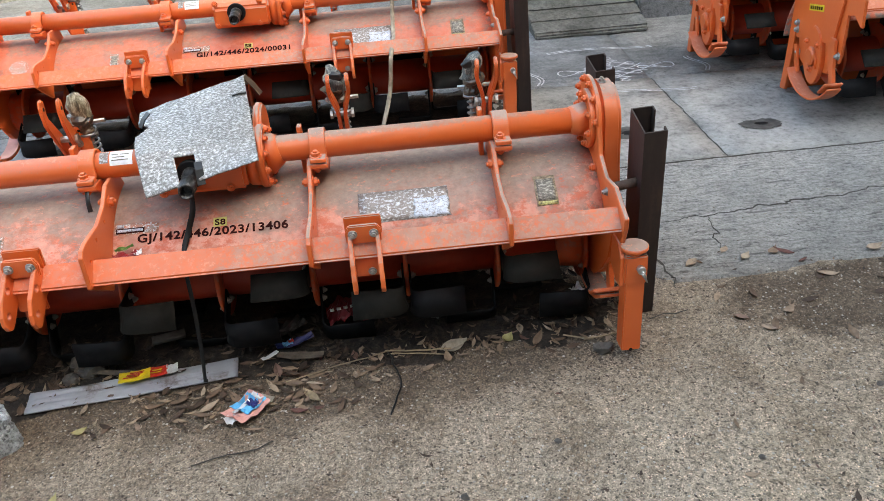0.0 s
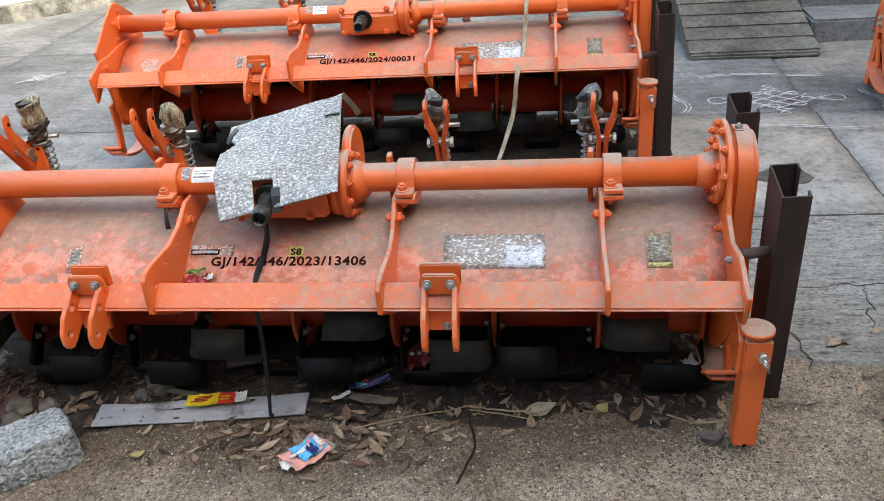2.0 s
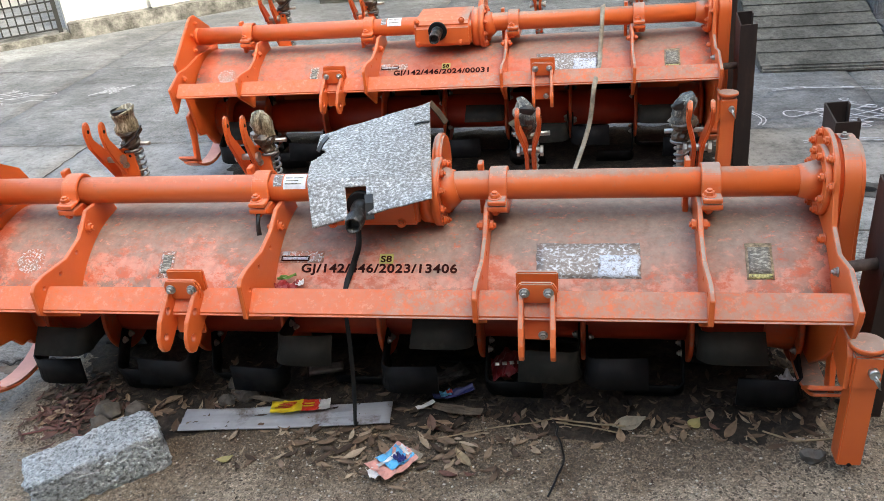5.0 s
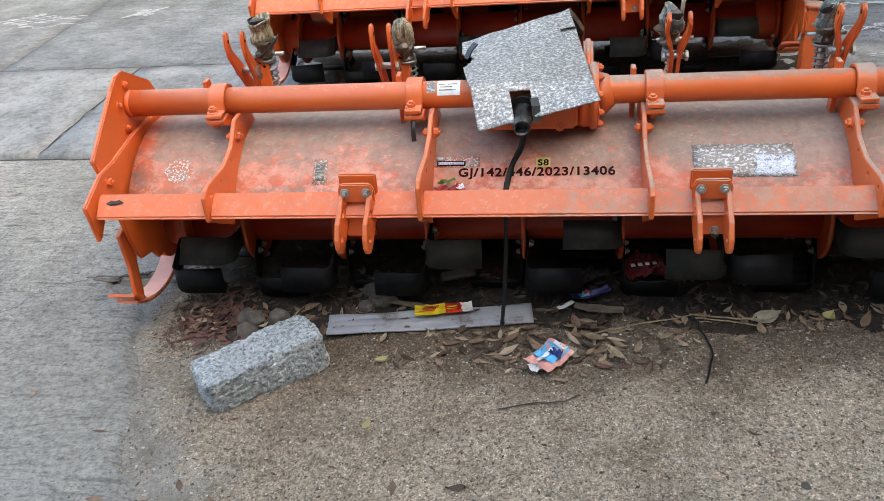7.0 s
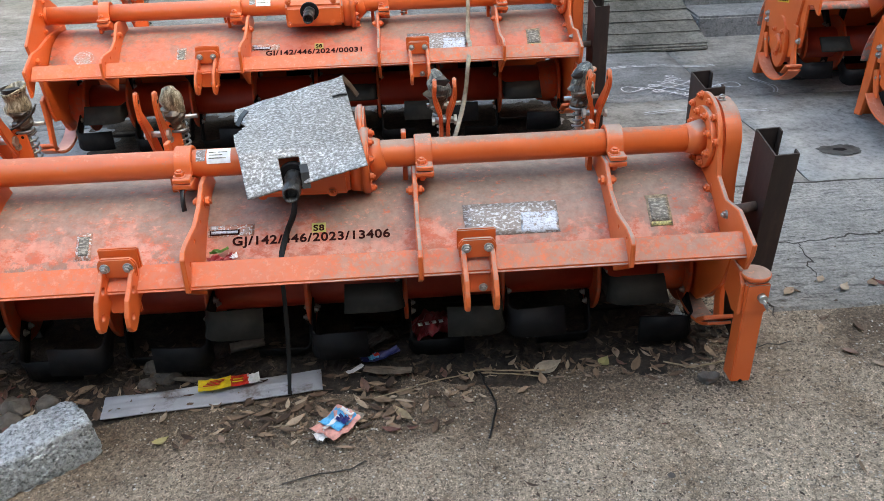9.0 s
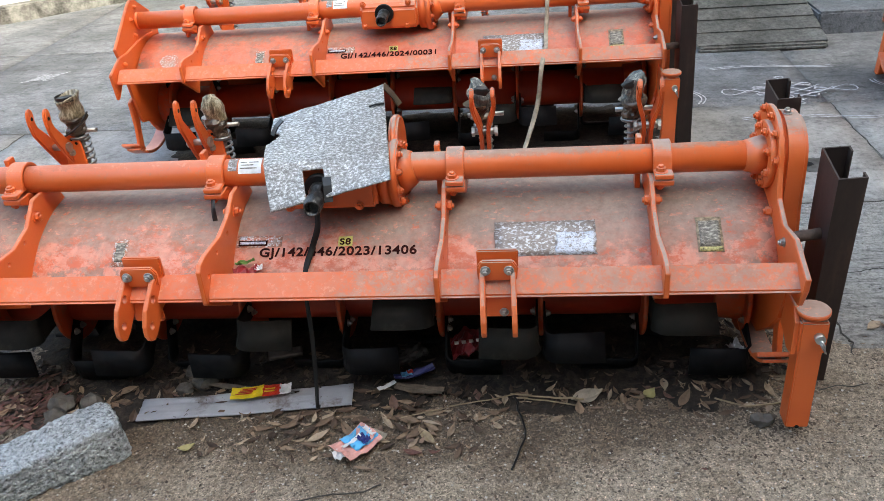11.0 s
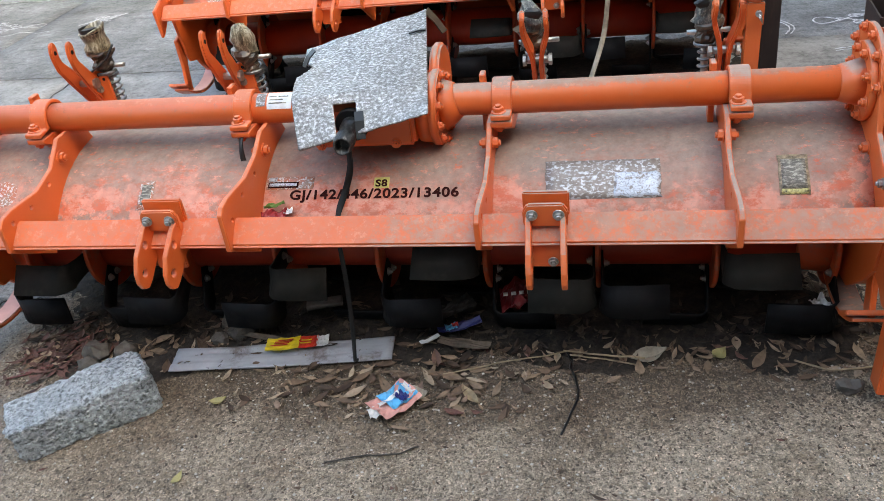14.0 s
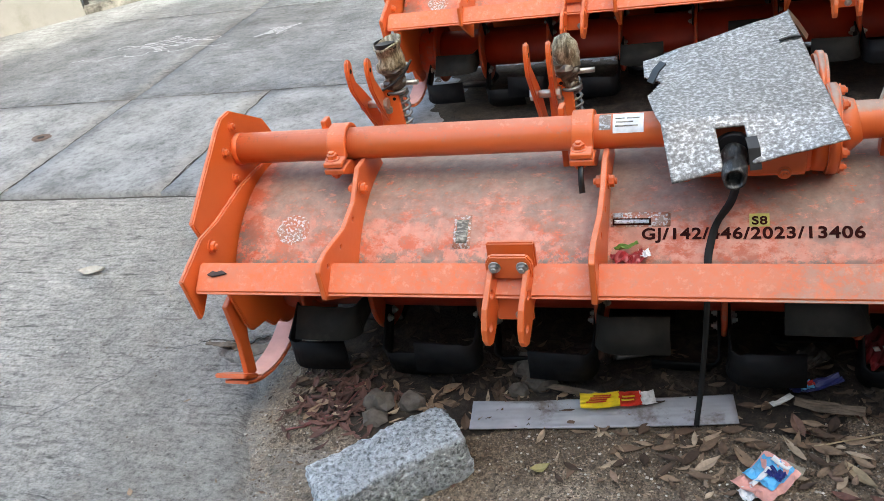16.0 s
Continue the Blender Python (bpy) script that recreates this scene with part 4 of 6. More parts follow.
        bm = pierced([(1.748, 0.440), (1.750, 0.500 + tall), (1.766, 0.514 + tall), (1.800, 0.518 + tall), (1.900, 0.512 + tall), (1.975, 0.534 + tall * 0.8), (2.035, 0.588), (2.14, 0.588)] + [(HC_Y, HC_Z + HC_R)] + low[::-1], [(1.790, 0.494, 0.005), (1.862, 0.490 + tall, 0.005), (1.945, 0.508 + tall * 0.6, 0.005)], x + rx - 0.006, x + rx + 0.006)
        part("rib_plate", bev(bm, 0.002, 1), ORANGE, root)
        bolt(root, (x + rx + 0.006, 2.02, 0.545), (1, 0, 0), BOLT_O)
        bolt(root, (x + rx - 0.006, 2.02, 0.545), (-1, 0, 0), BOLT_O)
        bm = B()
        box(bm, x - 0.055, x - 0.042, 2.125, 2.155, 0.52, 0.662)
        part("rear_strut", bev(bm, 0.002, 1), ORANGE, root)
    # hitch brackets
    lower_bracket(root, -0.955, -5)
    lower_bracket(root, -0.128, 2)
    # left end
    bm = B()
    prism(bm, [(1.738, 0.487), (1.742, 0.462), (1.752, 0.378), (1.768, 0.384), (1.815, 0.425), (1.86, 0.42), (1.892, 0.260), (1.91, 0.225), (1.97, 0.210), (2.00, 0.17), (2.20, 0.17), (2.27, 0.21), (2.29, 0.34), (2.29, 0.50), (2.22, 0.545), (2.05, 0.545), (1.92, 0.527), (1.845, 0.527)], XL - 0.010, XL + 0.002)
    part("end_plate", bev(bm, 0.003), ORANGE, root)
    bm = B()
    prism(bm, [(1.862, 0.520), (1.850, 0.560), (2.045, 0.690), (2.075, 0.705), (2.115, 0.706), (2.245, 0.628), (2.285, 0.56), (2.285, 0.30), (1.95, 0.30)], XL - 0.022, XL - 0.010)
    part("tube_plate", bev(bm, 0.003), ORANGE, root)
    bm = B()
    cyl(bm, (XL - 0.010, TUBE_Y, TUBE_Z), (XL + 0.004, TUBE_Y, TUBE_Z), 0.0375, seg=28)
    part("tube_flange", bev(bm, 0.002, 1), ORANGE, root)
    for yy, zz in ((2.10, 0.672), (2.045, 0.632), (2.05, 0.565), (2.16, 0.60)):
        bolt(root, (XL - 0.010 if zz > 0.56 else XL + 0.002, yy, zz), (1, 0, 0), BOLT_F)
    bolt(root, (XL + 0.002, 1.868, 0.492), (1, 0, 0), BOLT_O)
    bm = B()
    prism(bm, [(2.105 + 0.082 * math.cos(a), 0.240 + 0.125 * math.sin(a)) for a in (i * math.tau / 28 for i in range(28))], XL - 0.030, XL - 0.010)
    cyl(bm, (XL - 0.046, 2.105, 0.235), (XL - 0.029, 2.105, 0.235), 0.034, 0.046, seg=20)
    sweep(bm, [(XL - 0.034, 2.06, 0.185), (XL - 0.034, 2.055, 0.225), (XL - 0.034, 2.075, 0.25)], 0.012, 0.010, side=(0, 1, 0))
    part("bearing_cover", bev(bm, 0.003), ORANGE, root)
    for i in range(3):
        a = 0.6 + i * 2.094
        bolt(root, (XL - 0.03, 2.105 + 0.055 * math.cos(a), 0.255 + 0.075 * math.sin(a)), (-1, 0, 0), BOLT_O)
    for yy, zz in ((2.272, 0.235), (2.272, 0.335), (2.272, 0.365), (1.915, 0.255)):
        bolt(root, (XL - 0.022 if zz > 0.3 else XL - 0.010, yy, zz), (-1, 0, 0), BOLT_Z)
    bm = B()
    box(bm, XL - 0.0215, XL - 0.0235, 2.04, 2.17, 0.425, 0.452)
    lab = part("data_sticker", bm, YELLOW, root, "small yellow sticker with unreadable print")
    for i in range(6):
        bm = B()
        box(bm, XL - 0.0236, XL - 0.0244, 2.052 + 0.019 * i, 2.065 + 0.019 * i, 0.431, 0.445)
        part("print_bar", bm, DARKINK, lab)
    skid(root, XL - 0.034, -1)
    # right end: chain case
    bm = B()
    cc = arc(2.130, 0.612, 0.100, 178, -8, 44) + [(2.262, 0.45), (2.262, 0.24)] + arc(2.13, 0.24, 0.125, -5, -178, 30) + [(1.998, 0.30), (2.028, 0.50)]
    prism(bm, cc, XR + 0.003, XR + 0.062)
    part("chain_case", bev(bm, 0.012, 3), ORANGE, root)
    bm = B()
    prism(bm, [(1.738, 0.487), (1.742, 0.455), (1.765, 0.405), (1.84, 0.40), (1.875, 0.30), (1.93, 0.235), (2.02, 0.16), (2.18, 0.14), (2.26, 0.18), (2.272, 0.24), (2.272, 0.50)] + arc(2.130, 0.612, 0.114, 0, 176, 40) + [(1.995, 0.55), (1.93, 0.515), (1.845, 0.527)], XR - 0.010, XR + 0.002)
    part("case_plate", bev(bm, 0.002, 1), ORANGE, root)
    bm = B()
    cyl(bm, (XR - 0.024, TUBE_Y + 0.005, TUBE_Z), (XR - 0.010, TUBE_Y + 0.005, TUBE_Z), 0.082, seg=28)
    part("tube_flange", bev(bm, 0.002, 1), ORANGE, root)
    for i in range(8):
        a = i * math.pi / 4 + 0.3
        bolt(root, (XR - 0.024, TUBE_Y + 0.005 + 0.068 * math.cos(a), TUBE_Z + 0.068 * math.sin(a)), (-1, 0, 0), BOLT_F)
    for a in (170, 135, 105, 70, 35):
        bolt(root, (XR - 0.010, 2.130 + 0.104 * math.cos(radians(a)), 0.612 + 0.104 * math.sin(radians(a))), (-1, 0, 0), BOLT_F)
    bolt(root, (XR - 0.010, 2.03, 0.50), (-1, 0, 0), BOLT_O)
    bolt(root, (XR + 0.025, 2.12, 0.711), (0, 0, 1), BOLT_M)
    bolt(root, (XR - 0.010, 1.905, 0.485), (-1, 0, 0), BOLT_M)
    skid(root, XR - 0.005, 1)
    # parking stand
    bm = B()
    prism(bm, [(1.845, 0.40), (1.86, 0.30), (1.83, 0.29), (1.80, 0.27), (1.765, 0.275), (1.765, 0.36), (1.79, 0.39)], XR - 0.008, XR + 0.003)
    part("stand_arm", bev(bm, 0.002, 1), ORANGE, root)
    bm = B()
    box(bm, XR + 0.002, XR + 0.062, 1.753, 1.813, 0.285, 0.368)
    stand = part("stand_sleeve", bev(bm, 0.004), ORANGE, root)
    bm = B()
    box(bm, XR + 0.006, XR + 0.058, 1.757, 1.809, 0.034, 0.30)
    bmesh.ops.transform(bm, matrix=Matrix.Translation((0, 0, 0.35)) @ Matrix.Rotation(radians(1.0), 4, "X") @ Matrix.Translation((0, 0, -0.35)), verts=bm.verts)
    part("stand_leg", bev(bm, 0.003), ORANGE, stand)
    bm = B()
    cyl(bm, (XR + 0.032, 1.783, 0.368), (XR + 0.032, 1.783, 0.376), 0.028, seg=24)
    cyl(bm, (XR + 0.032, 1.783, 0.376), (XR + 0.032, 1.783, 0.387), 0.037, seg=28)
    part("stand_cap", bev(bm, 0.002, 1), ORANGE, stand, "round cap, salmon with dust")
    bm = B()
    cyl(bm, (XR + 0.032, 1.772, 0.068), (XR + 0.032, 1.7612, 0.068), 0.005, seg=12)
    part("leg_hole", bm, BLACK, stand)
    bm = B()
    cyl(bm, (XR + 0.042, 1.753, 0.332), (XR + 0.042, 1.738, 0.332), 0.011, seg=12)
    pipe(bm, [(XR + 0.042, 1.738, 0.332), (XR + 0.051, 1.735, 0.318), (XR + 0.055, 1.735, 0.300), (XR + 0.049, 1.735, 0.312), (XR + 0.042, 1.736, 0.325)], 0.003, 6)
    part("lock_pin", bm, ZINC, stand)
    # gear case
    bm = B()
    prism(bm, [(2.015, 0.545), (2.005, 0.56), (2.005, 0.630), (2.03, 0.648), (2.10, 0.658), (2.20, 0.662), (2.235, 0.65), (2.235, 0.56), (2.20, 0.54)], -0.660, -0.425)
    box_ = part("gear_case", bev(bm, 0.010, 3), ORANGE, root)
    bm = B()
    cyl(bm, (-0.427, 2.10, 0.600), (-0.394, 2.10, 0.600), 0.076, 0.080, seg=32)
    cyl(bm, (-0.395, 2.10, 0.600), (-0.374, 2.10, 0.600), 0.086, seg=32)
    part("bevel_cover", bev(bm, 0.003), ORANGE, box_)
    bm = B()
    cyl(bm, (-0.375, 2.104, 0.606), (-0.338, 2.105, 0.614), 0.062, 0.040, seg=28)
    part("tube_trumpet", bm, ORANGE, box_)
    for i in range(10):
        a = i * math.pi / 5 + 0.2
        bolt(root, (-0.374, 2.10 + 0.074 * math.cos(a), 0.600 + 0.074 * math.sin(a)), (1, 0, 0), BOLT_F)
    bm = B()
    cyl(bm, (-0.408, 2.215, 0.622), (-0.384, 2.215, 0.622), 0.086, seg=32)
    part("rear_cover", bev(bm, 0.006), ORANGE, box_)
    bm = B()
    cyl(bm, (-0.56, 2.005, 0.612), (-0.56, 1.990, 0.612), 0.038, seg=24)
    part("seal_ring", bev(bm, 0.002, 1), BLACK, box_)
    bm = B()
    rows = []
    for j in range(15):                                # crinkled plastic, drawn in at the mouth
        f = j / 14
        p = Vector((-0.56, 1.995 - 0.092 * f, 0.612 - 0.009 * f))
        r0 = 0.0215 + 0.0015 * math.sin(f * 11)
        rows.append([bm.verts.new(p + (r0 + 0.0022 * noise.noise(Vector((math.cos(a) * 2.2, math.sin(a) * 2.2, f * 5)))) * Vector((math.cos(a), -0.3 * noise.noise(Vector((a, f * 4, 2))), math.sin(a)))) for a in (i * math.tau / 22 for i in range(22))])
    for d, z in ((0.0035, 0.0), (0.006, 0.010), (0.0085, 0.022)):
        c0 = sum((v.co for v in rows[14]), Vector()) / 22
        rows.append([bm.verts.new(v.co + (c0 - v.co).normalized() * d + Vector((0, z, 0))) for v in rows[14]])
    for a, b in zip(rows, rows[1:]):
        for i in range(22):
            bm.faces.new((a[i], a[(i + 1) % 22], b[(i + 1) % 22], b[i])).smooth = True
    bm.faces.new(rows[-1])
    part("input_shaft", bm, SHAFTWRAP, box_, "splined input shaft wrapped in black plastic")
    for xx, zz in ((-0.645, 0.56), (-0.47, 0.56), (-0.46, 0.65), (-0.645, 0.65)):
        bolt(root, (xx, 2.006, zz), (0, -1, 0), BOLT_F)
    # rotor
    bm = B()
    cyl(bm, (XL + 0.05, ROT_Y, ROT_Z), (XR - 0.01, ROT_Y, ROT_Z), 0.074, seg=28)
    rotor = part("rotor_shaft", bm, ROTOR, root, "dark red rotor tube")
    for x in (XL + 0.06, XR - 0.05):
        bm = B()
        cyl(bm, (x - 0.06, ROT_Y, ROT_Z), (x + 0.015, ROT_Y, ROT_Z), 0.085, 0.095, seg=28)
        cyl(bm, (x + 0.015, ROT_Y, ROT_Z), (x + 0.027, ROT_Y, ROT_Z), 0.125, seg=32)
        part("end_hub", bev(bm, 0.003, 1), FLANGEM, rotor)
    bm = B()
    cyl(bm, (-0.006, 0, 0), (0.006, 0, 0), 0.132, seg=40)
    disc = mesh_of("flange_disc", bev(bm, 0.003, 1), FLANGEM)
    # flange number: turns of the tines on its two sides; skyward ones get the lit grey
    turns = {-1: (None, 122), 0: (87, 18), 1: (119, 38), 2: (127, 90), 3: (40, 119), 4: (75, 148), 5: (99, 104), 6: (36, 81), 7: (124, None)}
    for i in range(-1, 8):
        x = -1.378 + 0.2690 * i if i >= 0 else -1.612
        if 0 <= i < 7:
            share("flange", disc, rotor, Matrix.Translation((x, ROT_Y, ROT_Z)))
        for w, turn in zip((-1, 1), turns[i]):
            if turn is None:
                continue
            for k in range(3):
                ang = turn + 120 * k
                grey = 1 if k == 0 and 60 < turn < 100 else 0
                q = Matrix.Rotation(radians(ang), 4, "X")
                share("tine", BLADES[(w, grey)], rotor, Matrix.Translation((x + w * 0.010, ROT_Y, ROT_Z)) @ q)
                for r, s in ((0.085, -0.012), (0.108, 0.014)):
                    p = q @ Vector((0, s, r))
                    share("tine_bolt", BOLT_S, rotor, Matrix.Translation((x + w * 0.014, ROT_Y + p.y, ROT_Z + p.z)) @ Vector((w, 0, 0)).to_track_quat("Z", "Y").to_matrix().to_4x4())
    # rear levers
    for x, lean, turned, off, dz in ((-1.352, 36, 0, 0.054, 0.0), (-0.945, 32, 0, 0.056, -0.018), (-0.168, 22, 0, 0.0, -0.012), (0.248, 18, 0, -0.033, -0.012)):
        spring_lever(root, x, lean, turned, off, dz)
    # stickers on the hood
    lab = part("model_label", hood_patch(-0.142, 0.102, 27, 43, 0.0012, 10, 5, 0.002), LABEL, root, "peeling silver label, print worn off")
    part("label_end", hood_patch(0.004, 0.0995, 32.5, 42.4, 0.0026, 12, 6, 0.006), LABELW, lab, "whiter end of the label, less worn")
    lab = part("data_label", hood_patch(0.338, 0.396, 27, 43, 0.0012, 6, 5, 0.0015), PALEYEL, root, "yellow-edged data label, print unreadable")
    part("print_panel", hood_patch(0.343, 0.391, 29, 40.5, 0.0026), FADEINK, lab)
    part("yellow_band", hood_patch(0.341, 0.393, 40.9, 42.7, 0.0026, 8, 2, 0.001), mat("worn_yellow_print", plain((0.36, 0.32, 0.12), 0.5, 0, 0.9, 160)), lab)
    bm = B()
    rim = [bm.verts.new(hood_at(-1.497 + 0.041 * (1 + 0.10 * noise.noise(Vector((math.cos(a) * 2, math.sin(a) * 2, 1)))) * math.cos(a), 36 + 6.2 * math.sin(a), 0.0014)) for a in (i * math.tau / 30 for i in range(30))]
    mid = bm.verts.new(hood_at(-1.497, 36, 0.0014))
    for i in range(30):
        bm.faces.new((mid, rim[i], rim[(i + 1) % 30])).smooth = True
    part("round_label", bm, LABELT, root, "worn round silver label")
    lab = part("direction_label", hood_patch(-1.118, -1.080, 31, 44, 0.0012), LABELT, root, "small dark label with pale symbols")
    part("print_panel", hood_patch(-1.112, -1.086, 33, 42, 0.0026, 6, 5, 0.002), FADEINK, lab)
    lab = part("warning_label", hood_patch(-0.790, -0.675, 31, 36.5, 0.0012), LABELT, root, "narrow faded label, print unreadable")
    part("print_panel", hood_patch(-0.786, -0.712, 33.4, 35.9, 0.0026), DARKINK, lab)
    part("print_bar", hood_patch(-0.783, -0.715, 34.0, 35.3, 0.0038, 8, 2, 0.0008), LABELW, lab)
    part("print_bar", hood_patch(-0.786, -0.766, 31.2, 32.9, 0.0026, 4, 2, 0.0008), LABELW, lab)
    part("inspection_sticker", hood_patch(-0.530, -0.494, 32.2, 36.8, 0.0012), GREEN, root, "yellow-green square sticker")
    part("sticker_lettering", lettering("S8", 0.025, -0.526, 36.2, 0.0028, 0.028), DARKINK, root)
    # label round the tube
    bm = B()
    for x0, x1, r in ((-0.785, -0.725, TUBE_R + 0.0012),):
        vs = [[bm.verts.new((x, TUBE_Y - r * math.sin(radians(a)), TUBE_Z + r * math.cos(radians(a)))) for a in range(0, 75, 12)] for x in (x0, x1)]
        for i in range(6):
            bm.faces.new((vs[0][i], vs[0][i + 1], vs[1][i + 1], vs[1][i])).smooth = True
    lab = part("tube_label", bm, WHITE, root, "white sticker round the tube")
    for row, (x0, x1) in enumerate(((-0.780, -0.762), (-0.757, -0.733), (-0.778, -0.745), (-0.780, -0.736))):
        a0 = 22 + 13 * row - (13 if row else 0)
        bm = B()
        r = TUBE_R + 0.0018
        vs = [[bm.verts.new((x, TUBE_Y - r * math.sin(radians(a)), TUBE_Z + r * math.cos(radians(a)))) for a in (a0, a0 + 5)] for x in (x0, x1)]
        bm.faces.new((vs[0][0], vs[0][1], vs[1][1], vs[1][0]))
        part("print_bar", bm, FADEINK, lab)
    bm = B()
    r = TUBE_R + 0.0012
    vs = [[bm.verts.new((x, TUBE_Y - r * math.sin(radians(a)), TUBE_Z + r * math.cos(radians(a)))) for a in range(0, 62, 10)] for x in (-0.812, -0.789)]
    for i in range(6):
        bm.faces.new((vs[0][i], vs[0][i + 1], vs[1][i + 1], vs[1][i])).smooth = True
    part("foil_sticker", bm, LABEL, root, "worn foil sticker on the tube")
    ORIGIN = Vector((0, 0, 0))
    return root


m1 = tagged(tiller(), "orange tractor rotary tiller, dusty, parked on its stand", "rotary tiller", "parked rotary tillers")
M2 = Vector((-0.07, 1.56, 0.045))
m2 = copy_thing(m1, Matrix.Translation(m1.location + M2))
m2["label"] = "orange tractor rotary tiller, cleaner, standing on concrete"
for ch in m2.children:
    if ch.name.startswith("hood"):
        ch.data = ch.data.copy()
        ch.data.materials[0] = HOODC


# on the second machine the clamps, ribs and labels sit a little further from the chain case
for ch in m2.children:
    k = ch.matrix_basis.translation.x + m1.location.x
    kind_ = ch.name.split(".")[0]
    if kind_ in ("tube_clamp", "rib_plate", "rear_strut", "model_label", "inspection_sticker", "sticker_lettering", "warning_label") or (kind_ == "bolt" and any(abs(k - c) < 0.065 for c in CLAMPS)):
        ch.matrix_basis.translation.x -= 0.022


def end_on(px, py, turn):
    """A copy whose skid end stands at px, py."""
    end = Matrix.Rotation(radians(turn), 4, "Z") @ Vector((XL - m1.location.x, 0, 0))
    hub = Matrix.Translation((0, 0.005, 0.24))             # stands tipped back, its front beam raised
    t = copy_thing(m1, Matrix.Translation((px - end.x, py - end.y, 0.06)) @ Matrix.Rotation(radians(turn), 4, "Z") @ hub @ Matrix.Rotation(radians(-10), 4, "X") @ hub.inverted())
    for ch in [c for c in t.children_recursive if c.name.startswith("shoe_lining")]:
        bpy.data.objects.remove(ch)
    for ch in t.children:
        if ch.name.startswith("skid_shoe") and ch.bound_box[0][0] < 0:
            ch.matrix_basis = Matrix.Translation((0, 0.055, -0.01))
    t["label"] = "orange rotary tiller seen end on, skid and end plate"
    return t


m3 = end_on(1.64, 4.05, -2)
m4 = end_on(1.85, 3.36, -2)
for ob, words in ((m1, "GJ/142/446/2023/13406"), (m2, "GJ/142/446/2024/00031")):
    ORIGIN = Vector(m1.location)
    part("stencil_lettering", lettering(words, 0.034, -0.730 if ob is m1 else -0.754, 41.0, 0.0016, 0.398), STENCIL, ob, "stencilled serial in dark ink")
    ORIGIN = Vector((0, 0, 0))


# ---------- steel posts that the tillers are pinned to ----------
def steel_post(x, y, lean):
    bm = B()
    w, d, t, h = 0.060, 0.125, 0.004, 0.635
    prism(bm, [(0, 0), (w, 0), (w, 0.022), (w - t, 0.022), (w - t, t), (t, t), (t, d - t), (w - t, d - t), (w - t, d - 0.022), (w, d - 0.022), (w, d), (0, d)], 0, h, "z")
    ob = thing("steel_post", bm, RUST, "dark rusty lipped-channel steel post beside the tiller", "post", "steel posts")
    ob.matrix_world = Matrix.Translation((x, y, 0.03)) @ Matrix.Rotation(radians(lean), 4, "X") @ Matrix.Rotation(radians(-3), 4, "Y")
    return ob


for dx, dy in ((0, 0), (M2.x, M2.y)):
    p = steel_post(0.628 + dx, 1.978 + dy, 10)
    q = steel_post(0.628 + dx, 2.42 + dy, 6)
    bm = B()
    cyl(bm, (XR + 0.003 + dx, 1.925 + dy, 0.485), (0.612 + dx, 1.945 + dy, 0.485), 0.013, seg=14)
    thing("steel_rod", bm, RODM, "rusty round bar between tiller and post", "bar", "steel bars")


# ---------- ground ----------
def fbm(x, y, s, seed=0.0):
    return noise.fractal(Vector((x * s, y * s, seed)), 1.0, 2.0, 4)


def conc_depth(x, y):
    left = -(x + 1.68 - (0.40 * (1.9 - y) if y < 1.9 else 0) + 0.07 * fbm(x, y, 2.6, 3.0))
    k = max(0.0, min(1.0, (x - 0.60) / 0.2))
    back = (y - 2.30 + 0.19 * k - 0.05 * fbm(x, y, 2.5, 7.0))
    spall = 0.34 * math.exp(-((x + 1.80) / 0.12) ** 2 - ((y - 2.085) / 0.042) ** 2)      # piece broken out beside the skid
    return max(left - spall, back)


def sheet(x0, x1, y0, y1, step, f):
    nx, ny = round((x1 - x0) / step), round((y1 - y0) / step)
    vs = [(x0 + (x1 - x0) * i / nx, y0 + (y1 - y0) * j / ny) for j in range(ny + 1) for i in range(nx + 1)]
    fs = [(j * (nx + 1) + i, j * (nx + 1) + i + 1, (j + 1) * (nx + 1) + i + 1, (j + 1) * (nx + 1) + i) for j in range(ny) for i in range(nx)]
    return [(x, y, f(x, y)) for x, y in vs], fs


def sheet_thing(name, data, material, label, category, kind="structure"):
    me = bpy.data.meshes.new(name)
    me.from_pydata(data[0], [], data[1])
    me.materials.append(material)
    me.polygons.foreach_set("use_smooth", [True] * len(me.polygons))
    return tagged(new(name, me), label, category, kind=kind)


def dirt_z(x, y):
    far = max(abs(x) - 4.2, abs(y - 1.8) - 2.4, 0.0)
    rise = max(0.0, min(1.0, (x - 0.10) / 0.5))
    return 0.032 * rise * rise * (3 - 2 * rise) + 0.004 * fbm(x, y, 2.2) + 0.003 * fbm(x, y, 9.0) - min(0.03, far * 0.05) - (0.02 if conc_depth(x, y) > 0.12 else 0)


gv, gf = sheet(-4.5, 4.5, -0.6, 4.2, 0.03, dirt_z)
me = bpy.data.meshes.new("ground")
n0 = len(gv)
R = [(-4.5, -0.6), (4.5, -0.6), (4.5, 4.2), (-4.5, 4.2)]
far = [(-400, -400, -0.05), (400, -400, -0.05), (400, 400, -0.05), (-400, 400, -0.05)]
near = [(x, y, -0.032) for x, y in R]
gv = gv + near + far
for i in range(4):
    j = (i + 1) % 4
    gf.append((n0 + i, n0 + 4 + i, n0 + 4 + j, n0 + j))
me.from_pydata(gv, [], gf)
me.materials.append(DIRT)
me.polygons.foreach_set("use_smooth", [True] * len(me.polygons))
ground = tagged(new("ground", me), "gritty brown-grey dirt with sand and small stones", "ground", kind="structure")


